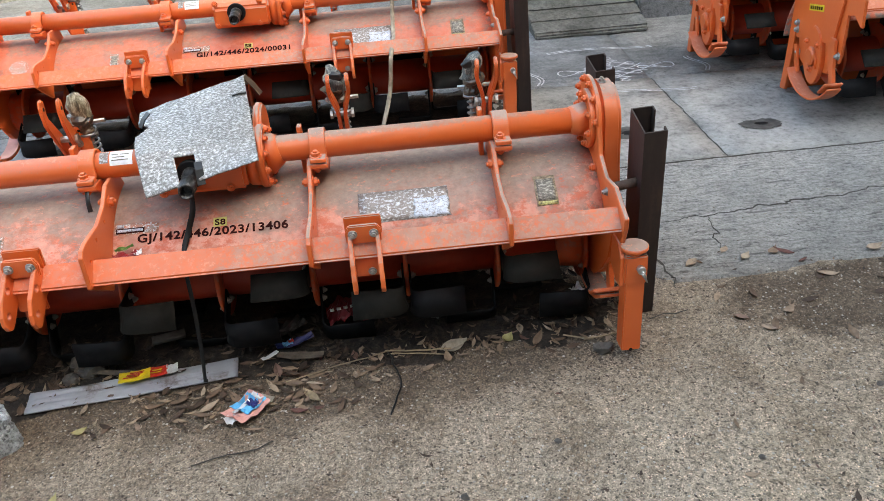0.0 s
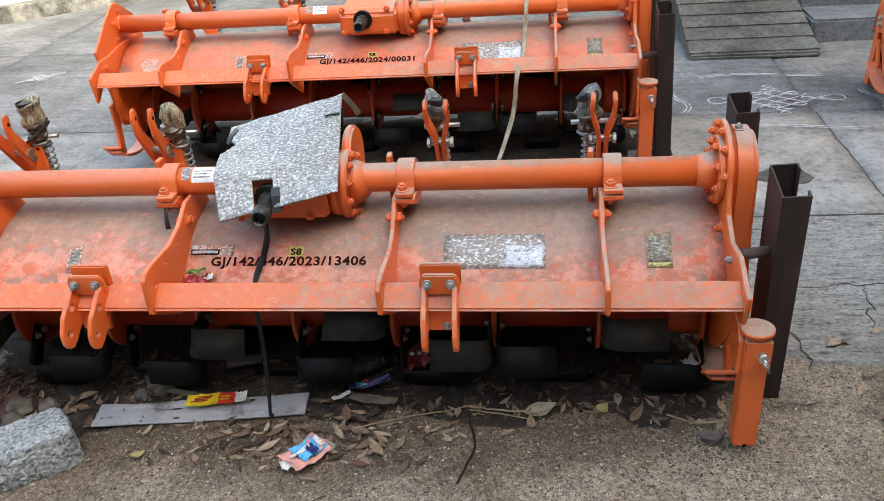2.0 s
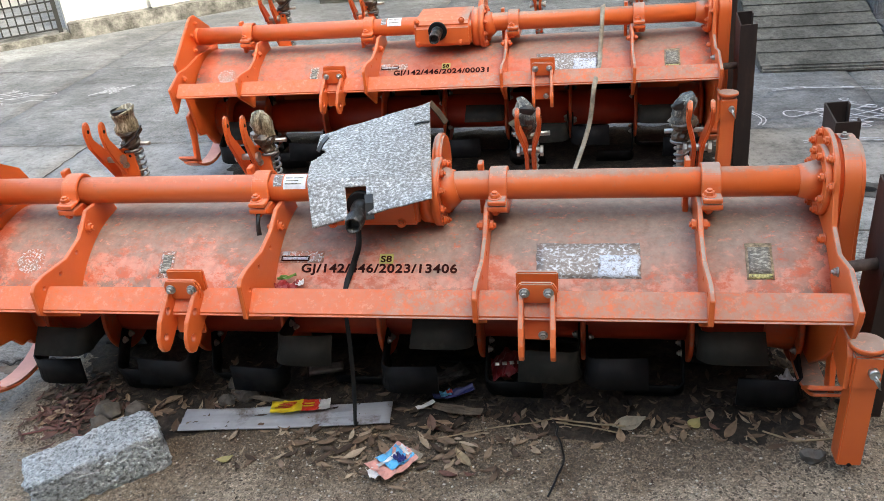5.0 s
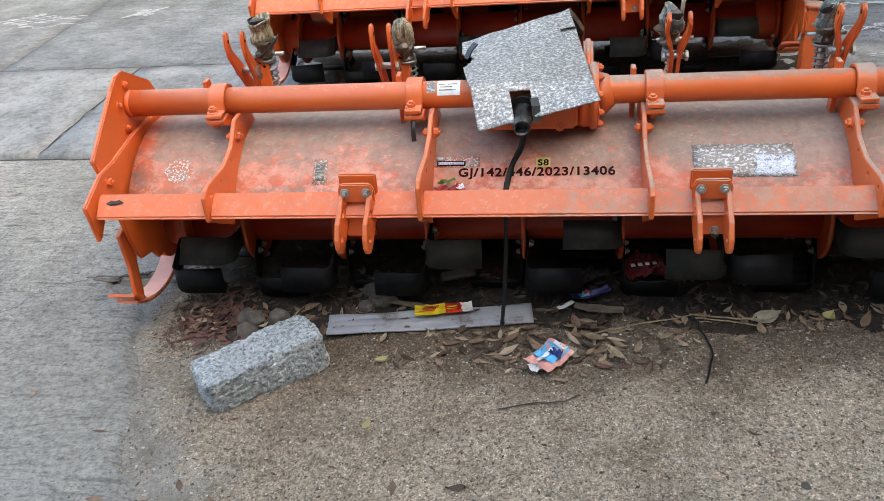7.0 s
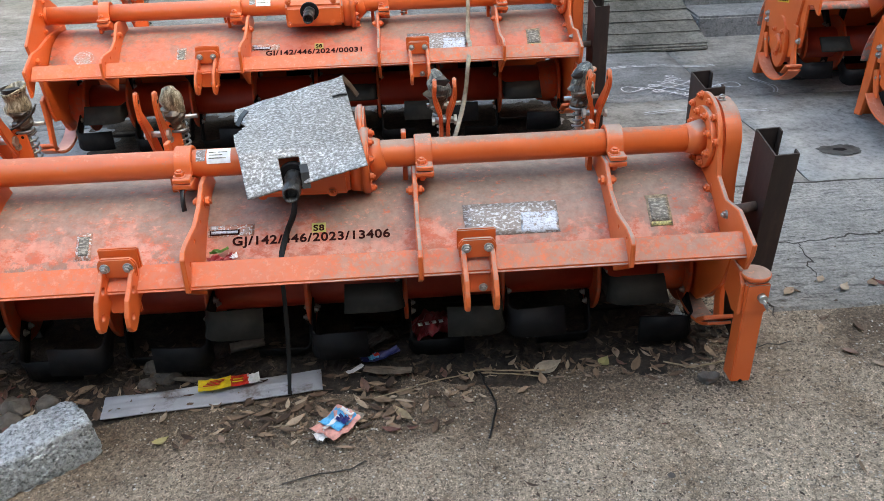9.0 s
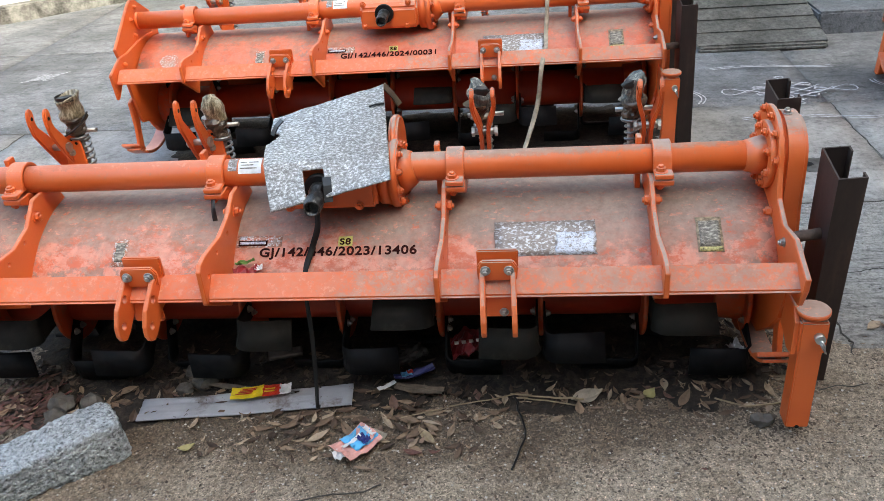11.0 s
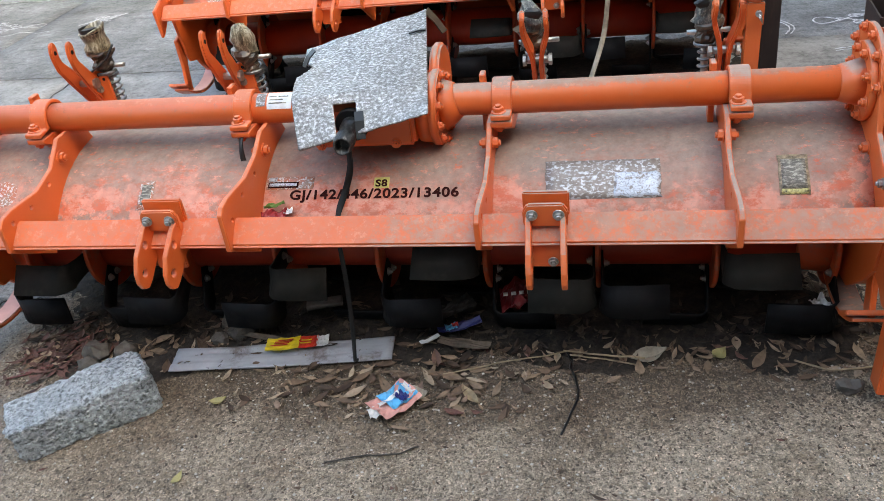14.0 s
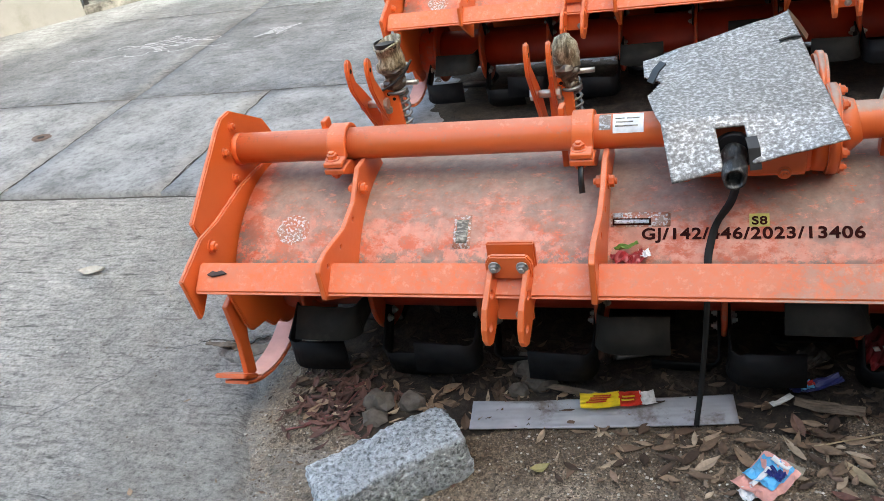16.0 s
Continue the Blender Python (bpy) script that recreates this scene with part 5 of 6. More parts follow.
def apron_z(x, y):
    d = conc_depth(x, y)
    w = 0.045 if x > 0 else 0.10
    s = max(0.0, min(1.0, (d + w / 2) / w))
    s = s * s * (3 - 2 * s)
    lift = 0.038 if x > -1.0 else 0.016
    return -0.05 + (0.05 + lift) * s + 0.0035 * fbm(x, y, 1.3, 5.0) + 0.0025 * fbm(x, y, 14.0, 2.0) * (1 + 2 * (1 - s))


apron = sheet_thing("pavement", sheet(-6.0, 4.5, -0.5, 2.986, 0.024, apron_z), CONC, "worn broom-finished concrete apron with a crumbling edge", "pavement")


def slab(x0, x1, y0, y1, seed, material=SLAB):
    nx, ny = max(2, round((x1 - x0) / 0.12)), max(2, round((y1 - y0) / 0.12))
    bm = B()
    top = []
    for j in range(ny + 1):
        row = []
        for i in range(nx + 1):
            x, y = x0 + (x1 - x0) * i / nx, y0 + (y1 - y0) * j / ny
            e = i in (0, nx) or j in (0, ny)
            wob = 0.010 * fbm(x, y, 6.0, seed) if e else 0
            row.append(bm.verts.new((x + wob, y + wob, 0.036 + 0.004 * fbm(x, y, 0.9, seed) - (0.004 if e else 0))))
        top.append(row)
    for j in range(ny):
        for i in range(nx):
            bm.faces.new((top[j][i], top[j][i + 1], top[j + 1][i + 1], top[j + 1][i])).smooth = True
    rim = [e for e in bm.edges if e.is_boundary]
    ext = bmesh.ops.extrude_edge_only(bm, edges=rim)
    bmesh.ops.translate(bm, verts=[v for v in ext["geom"] if isinstance(v, bmesh.types.BMVert)], vec=(0, 0, -0.07))
    ob = new("slab", mesh_of("slab", bm, material))
    ob.parent = apron
    return ob


XJ = [-6.0, -4.4, -3.48, -2.66, -1.2, 0.2, 1.33, 2.7, 4.4]
for r, (ya, yb) in enumerate(((2.992, 4.025), (4.029, 9.5))):
    for i, (a, b) in enumerate(zip(XJ, XJ[1:])):
        if r == 1 and i % 2:
            continue
        b2 = XJ[min(i + 2, len(XJ) - 1)] if r == 1 else b
        slab(a + 0.004, b2 - 0.004, ya, yb, i * 3.1 + r, ((EASTP if a > 0 else SLABP), (EAST if a > 0 else SLAB))[r])


def top_z(x, y):
    if y > 2.99:
        return 0.040
    return max(apron_z(x, y), dirt_z(x, y))


# cracks in the apron: thin dark fissures
def ribbon(name, pts, w, material, label, category, lift=0.004, taper=False, group="", kind=""):
    bm = B()
    rows = []
    for i, (x, y) in enumerate(pts):
        a, b = pts[max(i - 1, 0)], pts[min(i + 1, len(pts) - 1)]
        t = Vector((b[0] - a[0], b[1] - a[1], 0)).normalized()
        s = Vector((-t.y, t.x, 0)) * w / 2 * ((1 - abs(2 * i / (len(pts) - 1) - 1) * 0.8) if taper else 1) * random.uniform(0.75, 1.25)
        rows.append([bm.verts.new((x + k * s.x, y + k * s.y, top_z(x, y) + lift)) for k in (-1, 1)])
    for a, b in zip(rows, rows[1:]):
        bm.faces.new((a[0], a[1], b[1], b[0]))
    low = bmesh.ops.extrude_face_region(bm, geom=list(bm.faces))
    bmesh.ops.translate(bm, verts=[v for v in low["geom"] if isinstance(v, bmesh.types.BMVert)], vec=(0, 0, -0.004))
    return thing(name, bm, material, label, category, group, kind)


def wander(a, b, n, amp, seed):
    return [(a[0] + (b[0] - a[0]) * i / n + amp * fbm(i / n * (3.0 + 5.0 * math.dist(a, b)), seed, 1.0), a[1] + (b[1] - a[1]) * i / n + amp * fbm(i / n * (3.0 + 5.0 * math.dist(a, b)), seed + 9, 1.0)) for i in range(n + 1)]


ribbon("crack", wander((0.86, 2.50), (1.9, 2.60), 90, 0.040, 1.0), 0.0080, WET, "dark crack across the concrete apron", "crack", 0.0012, True, "cracks")
ribbon("crack", wander((1.02, 2.26), (1.06, 2.52), 18, 0.03, 4.0), 0.005, WET, "dark crack across the concrete apron", "crack", 0.0012, True, "cracks")
ribbon("crack", wander((0.75, 2.40), (0.82, 2.08), 18, 0.03, 6.0), 0.007, WET, "dark crack at the concrete's broken edge", "crack", 0.0015, True, "cracks")

HAIR = mat("dusty_crack", plain((0.175, 0.172, 0.165), 0.95, 0, 0.4, 30))
for pts, wd_, m_ in ((((-2.34, 1.72), (-2.08, 2.05)), 0.0018, HAIR), (((-2.08, 2.05), (-1.95, 2.12)), 0.003, HAIR), (((-1.99, 2.11), (-1.70, 2.150)), 0.009, WET), (((-1.75, 2.14), (-1.2, 2.42)), 0.005, WET)):
    ribbon("crack", wander(*pts, 60, 0.022, pts[0][0] * 3), wd_, m_, "thin crack across the concrete apron", "crack", 0.0012, True, "cracks")

ribbon("soil_patch", wander((-1.96, 2.098), (-1.66, 2.112), 30, 0.012, 5.0), 0.046, mat("sandy_brown_soil", plain((0.150, 0.118, 0.088), 0.95, 0, 0.5, 40)), "brown soil filling a break in the concrete", "soil", 0.0030, True, "", "structure")

for xa, xb in ((-5.9, -2.6), (-2.6, 0.9), (0.9, 4.3)):
    ribbon("joint", wander((xa, 2.980), (xb, 2.980), 160, 0.007, xa), 0.010, WET, "dark ragged joint between the concrete slabs", "joint", 0.0012, False, "joints", "structure")

JOINTM = mat("dirt_filled_joint", plain((0.078, 0.076, 0.070), 0.95, 0, 0.5, 12))
for i, xj in enumerate(XJ[1:-1]):
    ribbon("joint", wander((xj, 3.0), (xj, 4.02), 60, 0.012, xj * 2.3), 0.0040, JOINTM, "dark ragged joint between the concrete slabs", "joint", -0.0060, False, "joints", "structure")
    if xj < 0:
        ribbon("joint", wander((XJ[i], 4.027), (xj, 4.027), 70, 0.010, xj + 1.7), 0.0055, JOINTM, "dark ragged joint between the concrete slabs", "joint", -0.0055, False, "joints", "structure")

# chalk floor drawings
def curve_pts(f, n=40):
    return [f(i / n) for i in range(n + 1)]


def kolam(cx, cy, sx, sy, turn, label, chalk=CHALK, waves=True):
    root = new("chalk_drawing")
    root.location = (cx, cy, 0)
    tagged(root, label, "chalk drawing", "chalk drawings")
    c, s = math.cos(radians(turn)), math.sin(radians(turn))

    def add(f, n=36):
        pts = [(cx + c * sx * u - s * sy * v, cy + s * sx * u + c * sy * v) for u, v in curve_pts(f, n)]
        bm = B()
        rows = []
        for i, (x, y) in enumerate(pts):
            a, b = pts[max(i - 1, 0)], pts[min(i + 1, len(pts) - 1)]
            t = Vector((b[0] - a[0], b[1] - a[1], 0)).normalized()
            sd = Vector((-t.y, t.x, 0)) * (0.0042 if waves else 0.0034) * random.uniform(0.5, 1.2)
            rows.append([bm.verts.new((x + k * sd.x - cx, y + k * sd.y - cy, 0.0455 + 0.0004 * (i % 3))) for k in (-1, 1)])
        for a, b in zip(rows, rows[1:]):
            bm.faces.new((a[0], a[1], b[1], b[0]))
        ob = new("chalk_line", mesh_of("chalk_line", bm, chalk))
        ob.parent = root

    for k in range(4):                      # crossing strokes of the lattice
        d = -0.36 + 0.24 * k
        add(lambda t, d=d: ((t - 0.5) * 0.62 + d * 0.62, (t - 0.5) * 0.62 - d * 0.62 + 0.03 * math.sin(6.28 * t)))
        add(lambda t, d=d: ((t - 0.5) * 0.62 + d * 0.62, d * 0.62 - (t - 0.5) * 0.62 + 0.03 * math.sin(6.28 * t)))
    for k in range(7):                      # rounded ends joining the strokes
        a = k * math.tau / 7
        add(lambda t, a=a: (0.36 * math.cos(a) + 0.07 * math.cos(6.28 * t), 0.36 * math.sin(a) + 0.07 * math.sin(6.28 * t)), 14)
    for sx_, sy_ in ((1, 0), (-1, 0), (0, 1), (0, -1)):    # curls at the four ends
        add(lambda t, a=sx_, b=sy_: (a * (0.5 + 0.28 * math.sin(math.pi * t)) + (b and 0.22 * (t - 0.5) + 0.10 * math.sin(6.28 * t)), b * (0.5 + 0.25 * math.sin(math.pi * t)) + (a and 0.16 * math.sin(6.28 * t))))
    if not waves:                           # one looping line before it
        if sx > 0.2:
            add(lambda t: (-1.3 + 2.3 * t + 0.05 * math.sin(44 * t), -0.95 + 0.14 * math.sin(25 * t) + 0.25 * t), 90)
        return root
    for side in (-1, 1):                    # double waves round it
        for off in (0.0, 0.08):
            add(lambda t, q=side, o=off: (-0.75 + 1.5 * t, q * (1.32 + o) + 0.10 * math.sin(5 * t)))
            add(lambda t, q=side, o=off: (q * (1.08 + o * 0.6) + 0.07 * math.sin(5 * t), -0.55 + 0.95 * t))
    return root


kolam(1.19, 4.18, 0.40, 0.27, 0, "white chalk looped floor drawing on the concrete")
kolam(-3.80, 4.93, 0.46, 0.20, 4, "faint white chalk floor drawing on the concrete", CHALK, False)
kolam(-3.06, 4.99, 0.10, 0.20, -50, "small faint white chalk floor drawing on the concrete", CHALK, False)

ribbon("chalk_stroke", wander((-4.65, 5.57), (-2.7, 5.52), 60, 0.02, 8.0), 0.008, FAINT, "long faint white chalk line on the concrete", "chalk line", 0.006)
# drain holes
SOAK = mat("damp_stain", plain((0.070, 0.068, 0.062), 0.7, 0, 0.6, 22))
for x, y, r, stain in ((1.02, 3.32, 0.085, SOAK), (1.595, 3.285, 0.070, SOAK), (-3.72, 3.58, 0.046, RODM)):
    root = new("drain_hole")
    root.location = (x, y, 0.0)
    tagged(root, "dark wet drain hole in the concrete" if stain is SOAK else "small rusty drain hole in the concrete", "drain", "drain holes")
    for nm, k0, z, m_ in (("damp_rim", 1.0, 0.0392, stain), ("opening", 0.36, 0.0398, BLACK)):
        bm = B()
        bmesh.ops.create_circle(bm, cap_ends=True, radius=r * k0, segments=40)
        for v in bm.verts:
            k = 1 + 0.40 * noise.noise(v.co * 14 + Vector((x, y, 0))) + 0.16 * noise.noise(v.co * 60 + Vector((x, y, 4)))
            v.co = Vector((v.co.x * k * 1.25, v.co.y * k * 0.8, z))
        low = bmesh.ops.extrude_face_region(bm, geom=list(bm.faces))
        bmesh.ops.translate(bm, verts=[v for v in low["geom"] if isinstance(v, bmesh.types.BMVert)], vec=(0, 0, -0.0005))
        ob = new(nm, mesh_of(nm, bm, m_))
        ob.parent = root

# ---------- ramp and steps behind ----------
bm = B()
prism(bm, [(4.86, 0.03), (4.86, 0.06), (6.9, 0.57), (6.9, 0.0)], 0.89, 1.58, "x")
ramp_ = thing("ramp", bev(bm, 0.01), RAMPM, "grooved mossy concrete loading ramp", "ramp", kind="structure")
for i in range(14):
    y = 4.88 + i * 0.14
    bm = B()
    m = Matrix.Translation((0, y, 0.06 + (y - 4.86) * 0.2486)) @ Matrix.Rotation(math.atan(0.2486), 4, "X")
    box(bm, 0.885, 1.585, 0.003, 0.136, -0.004, 0.007, m)
    ob = new("ramp_strip", mesh_of("ramp_strip", bev(bm, 0.006), RAMPM))
    ob.parent = ramp_
for i, (y, z) in enumerate(((5.14, 0.16), (5.45, 0.32), (5.75, 0.50))):
    bm = B()
    box(bm, 1.60, 2.9, y, 7.2 + i * 0.01, 0.0, z)
    thing("step", bev(bm, 0.012), SLAB, "worn concrete plinth step", "step", "plinth steps", "structure")

# ---------- gate and white wall ----------
WA, WB = Vector((-5.12, 5.90, 0)), Vector((-4.16, 6.64, 0))
wd = (WB - WA).normalized()
WM = Matrix.Translation(WA) @ Matrix.Rotation(math.atan2(wd.y, wd.x), 4, "Z")
GW = 1.0                                # the gate's opening


def wall_piece(name, a, b, d0, d1, z0, z1, material, label, category, kind="structure", w=0.01):
    bm = B()
    box(bm, a, b, d0, d1, z0, z1)
    ob = thing(name, bev(bm, w), material, label, category, "", kind)
    ob.matrix_world = WM
    return ob


wall_piece("wall_white", GW + 0.05, 12.0, 0.16, 0.42, 0.0, 2.6, WALL, "white limewashed yard wall", "wall")
wall_piece("wall_plinth", GW + 0.05, 12.0, 0.0, 0.159, 0.0, 0.16, PLINTH, "low stained plinth along the white wall", "plinth")
wall_piece("wall_side", -9.0, -0.02, 0.0, 0.30, 0.0, 2.6, SHADEWALL, "stained limewashed yard wall beside the gate, shade painted in", "wall")
wall_piece("gate_sill", -0.018, GW + 0.048, 0.02, 0.34, 0.0, 0.09, PLINTH, "stained concrete gate sill", "sill")
wall_piece("wall_beyond", -6.0, 6.0, 2.6, 2.8, 0.0, 2.6, WALL, "pale wall beyond the gate", "wall")
wall_piece("gate_pillar", 1.75, 1.95, 0.06, 0.158, 0.16, 2.6, WALL, "white pillar of the yard wall", "pillar")
gate = new("iron_gate")
gate.matrix_world = WM
tagged(gate, "dark barred iron gate, closed", "gate")
bar = B()
box(bar, -0.006, 0.006, 0.12, 0.132, 0.115, 2.0)
bar = mesh_of("gate_bar", bar, GATEM)
for i in range(15):
    ob = new("bar", bar)
    ob.parent, ob.location = gate, (0.035 + 0.064 * i, 0, 0)
for z in (0.115, 0.19, 0.265, 0.34, 0.415, 0.62, 1.2, 1.9):
    bm = B()
    box(bm, 0.005, GW - 0.03, 0.116, 0.136, z, z + 0.012)
    ob = new("rail", mesh_of("gate_rail", bm, GATEM))
    ob.parent = gate
for x in (-0.005, GW - 0.03):
    bm = B()
    box(bm, x, x + 0.035, 0.105, 0.147, 0.092, 2.1)
    ob = new("gate_post", mesh_of("gate_post", bm, GATEM))
    ob.parent = gate

# tall plain unseen block added at the camera's back to shade the yard
bm = B()
box(bm, -26, 26, 0, 6, 0, 11.6)
shade = thing("wall_behind", bm, RAMPM, "plain unseen block added to shade the yard", "wall", kind="structure")
shade.matrix_world = Matrix.Translation((5.1, -4.43, 0)) @ Matrix.Rotation(math.atan2(2.67, 2.06) + math.pi, 4, "Z")

# unseen wall, added to keep low sky light from reaching under the tillers
bm = B()
box(bm, -34, 9, -7.4, -7.0, 0, 9.0)
thing("wall_back", bm, RAMPM, "plain unseen wall added behind to block low sky light", "wall", kind="structure")

# unseen wall, added to dim the second tiller and the slabs round it
bm = B()
box(bm, -2.4, 9.0, 7.45, 7.8, 0, 11.0)
thing("wall_north", bm, RAMPM, "plain unseen wall added behind the ramp to block sky light", "wall", kind="structure")

# unseen wall, added to cut low light from the right
bm = B()
box(bm, 8.2, 8.6, -6.9, 7.4, 0, 7.5)
thing("wall_east", bm, RAMPM, "plain unseen wall added to block sky light from the east", "wall", kind="structure")

# dark sheets under the tillers; shade painted in, over leaf mould at the first
def shade2_z(x, y):
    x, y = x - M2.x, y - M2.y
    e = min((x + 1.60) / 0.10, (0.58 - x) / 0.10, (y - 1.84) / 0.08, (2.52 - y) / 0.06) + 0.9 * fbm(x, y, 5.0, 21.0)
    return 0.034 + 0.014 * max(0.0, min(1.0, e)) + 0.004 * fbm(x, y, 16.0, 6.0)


def mould_shade_z(x, y):
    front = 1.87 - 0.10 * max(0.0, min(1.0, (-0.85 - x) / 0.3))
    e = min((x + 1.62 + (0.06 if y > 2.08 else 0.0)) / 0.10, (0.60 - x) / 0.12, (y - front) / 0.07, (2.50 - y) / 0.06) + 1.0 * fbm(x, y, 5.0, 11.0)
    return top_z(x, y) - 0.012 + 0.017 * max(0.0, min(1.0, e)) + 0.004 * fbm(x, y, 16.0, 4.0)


# near-black brown that carries the shade beneath the machines
def b_mould_shade(k):
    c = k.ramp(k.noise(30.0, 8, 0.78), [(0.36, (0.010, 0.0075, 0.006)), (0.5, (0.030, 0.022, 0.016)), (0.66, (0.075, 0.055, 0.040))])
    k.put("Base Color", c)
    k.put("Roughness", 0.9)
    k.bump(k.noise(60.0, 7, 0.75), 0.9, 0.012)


MOULD_SHADE = mat("leaf_mould", b_mould_shade)
sheet_thing("leaf_mould", sheet(-1.72, 0.70, 1.70, 2.50, 0.02, mould_shade_z), MOULD_SHADE, "dark brown leaf mould under the tiller, shade painted in", "soil", "stuff")
sheet_thing("leaf_mould", sheet(-1.79, 0.63, 3.26, 4.12, 0.03, shade2_z), MOULD_SHADE, "dark sheet painted as shade under the tiller on concrete", "soil", "stuff")


# ---------- foil cover over the gear case ----------
def foil_cover():
    TL, TR, BR, BL = Vector((-0.735, 2.275, 0.690)), Vector((-0.445, 2.372, 0.742)), Vector((-0.374, 1.946, 0.650)), Vector((-0.668, 1.925, 0.585))
    n = 72
    bm = B()
    grid = {}
    for i in range(n + 1):
        for j in range(n + 1):
            u, v = i / n, j / n
            p = TL * (1 - u) * (1 - v) + TR * u * (1 - v) + BR * u * v + BL * (1 - u) * v
            p.z += 0.068 * (1 - u) ** 0.8 * ((v / 0.8) ** 1.5 if v < 0.8 else (1 - v) / 0.2) + 0.004
            p.x -= 0.012 * math.sin(math.pi * v) * (1 - u)
            p.z += 0.004 * fbm(u, v, 3.0, 2.0)
            grid[i, j] = bm.verts.new(p)
    for i in range(n):
        for j in range(n):
            u, v = (i + 0.5) / n, (j + 0.5) / n
            if 0.30 < u < 0.47 and v > 0.845:
                continue                                    # slot for the shaft
            if u < 0.10 and 0.16 < v < 0.42 and u < 0.10 - abs(v - 0.29) * 0.7:
                continue                                    # torn corner
            bm.faces.new((grid[i, j], grid[i, j + 1], grid[i + 1, j + 1], grid[i + 1, j])).smooth = True
    bmesh.ops.delete(bm, geom=[v for v in bm.verts if not v.link_faces], context="VERTS")
    low = bmesh.ops.extrude_face_region(bm, geom=list(bm.faces))
    bmesh.ops.translate(bm, verts=[v for v in low["geom"] if isinstance(v, bmesh.types.BMVert)], vec=(0, 0.0005, -0.003))
    ob = thing("foil_cover", bm, FOIL, "silver foil-faced board spattered with dirt, laid over the gear case", "cover")
    bm = B()
    sweep(bm, [(-0.690, 2.203, 0.715), (-0.704, 2.192, 0.703), (-0.716, 2.182, 0.682)], 0.020, 0.003)
    part("torn_tab", bm, RUBBER, ob, "black underside of the torn corner")
    bm = B()
    sweep(bm, [(-0.532, 1.972, 0.652), (-0.527, 1.950, 0.640), (-0.524, 1.932, 0.606)], 0.020, 0.003)
    part("slot_flap", bm, RUBBER, ob, "black flap bent up beside the slot")
    bm = B()
    sweep(bm, [(-0.468, 2.255, 0.7245), (-0.448, 2.262, 0.7275), (-0.428, 2.262, 0.728)], 0.007, 0.003)
    part("corner_tie", bm, RUBBER, ob, "black tie at the corner")
    bm = B()
    sweep(bm, [(-0.445, 2.372, 0.741), (-0.425, 2.375, 0.715), (-0.405, 2.37, 0.685)], 0.03, 0.003, side=(0.2, 1, 0))
    part("folded_edge", bm, BROWNWRAP, ob, "brown folded edge of the board")


foil_cover()


# ---------- straps ----------
def strap(name, path, w, material, label, category, h=0.002):
    pts = [Vector(p) for p in path]
    fine = []
    for i in range(len(pts) - 1):
        a, b, c, d = pts[max(i - 1, 0)], pts[i], pts[i + 1], pts[min(i + 2, len(pts) - 1)]
        for k in range(6):
            t = k / 6
            fine.append(0.5 * ((2 * b) + (c - a) * t + (2 * a - 5 * b + 4 * c - d) * t * t + (3 * b - a - 3 * c + d) * t ** 3))
    fine.append(pts[-1])
    bm = B()
    rows = []
    for i, p in enumerate(fine):
        t = (fine[min(i + 1, len(fine) - 1)] - fine[max(i - 1, 0)]).normalized()
        s = Matrix.Rotation(0.5 * math.sin(i * 0.35), 3, t) @ (Vector((1, 0, 0)) - t * t.x).normalized()
        nrm = t.cross(s)
        rows.append([bm.verts.new(p + s * a * w / 2 + nrm * b * h / 2) for a, b in ((-1, -1), (1, -1), (1, 1), (-1, 1))])
    for a, b in zip(rows, rows[1:]):
        for k in range(4):
            bm.faces.new((a[k], a[(k + 1) % 4], b[(k + 1) % 4], b[k])).smooth = True
    bm.faces.new(rows[0][::-1])
    bm.faces.new(rows[-1])
    return thing(name, bm, material, label, category)


strap("black_strap", [(-0.555, 1.925, 0.590), (-0.565, 1.945, 0.535), (-0.590, 1.965, 0.475), (-0.603, 1.930, 0.440), (-0.606, 1.905, 0.422)], 0.015, STRAPB, "black plastic strap hanging from the shaft over the hood", "strap")
strap("black_strap", [(-0.605, 1.882, 0.425), (-0.606, 1.886, 0.38), (-0.611, 1.890, 0.25), (-0.620, 1.888, 0.12), (-0.629, 1.884, 0.028), (-0.628, 1.894, 0.024)], 0.011, STRAPB, "black plastic strap hanging below the beam onto the ground", "strap")
strap("webbing_strap", [(0.105 + M2.x, 2.18 + M2.y, 0.66), (0.100 + M2.x, TUBE_Y + M2.y, 0.704), (0.097 + M2.x, 2.045 + M2.y, 0.66), (0.088 + M2.x, 1.98 + M2.y, 0.53), (0.085 + M2.x, 1.86 + M2.y, 0.53), (0.065 + M2.x, 1.735 + M2.y, 0.48), (0.045 + M2.x, 1.725 + M2.y, 0.33), (-0.02 + M2.x, 1.63 + M2.y, 0.16), (-0.09 + M2.x, 1.52 + M2.y, 0.05), (-0.14 + M2.x, 1.42 + M2.y, 0.045)], 0.018, STRAPM, "tan webbing strap hung over the tiller's tube", "strap")
strap("black_strap", [(-0.848, 2.035, 0.578), (-0.847, 2.016, 0.555), (-0.846, 2.010, 0.525)], 0.012, RUBBER, "short black strap end beside the rib", "strap", 0.003)

# ---------- concrete block ----------
bm = B()
bmesh.ops.create_cube(bm, size=1.0)
bmesh.ops.scale(bm, vec=(0.33, 0.130, 0.118), verts=bm.verts)
bmesh.ops.subdivide_edges(bm, edges=list(bm.edges), cuts=37, use_grid_fill=True)
bmesh.ops.triangulate(bm, faces=list(bm.faces))
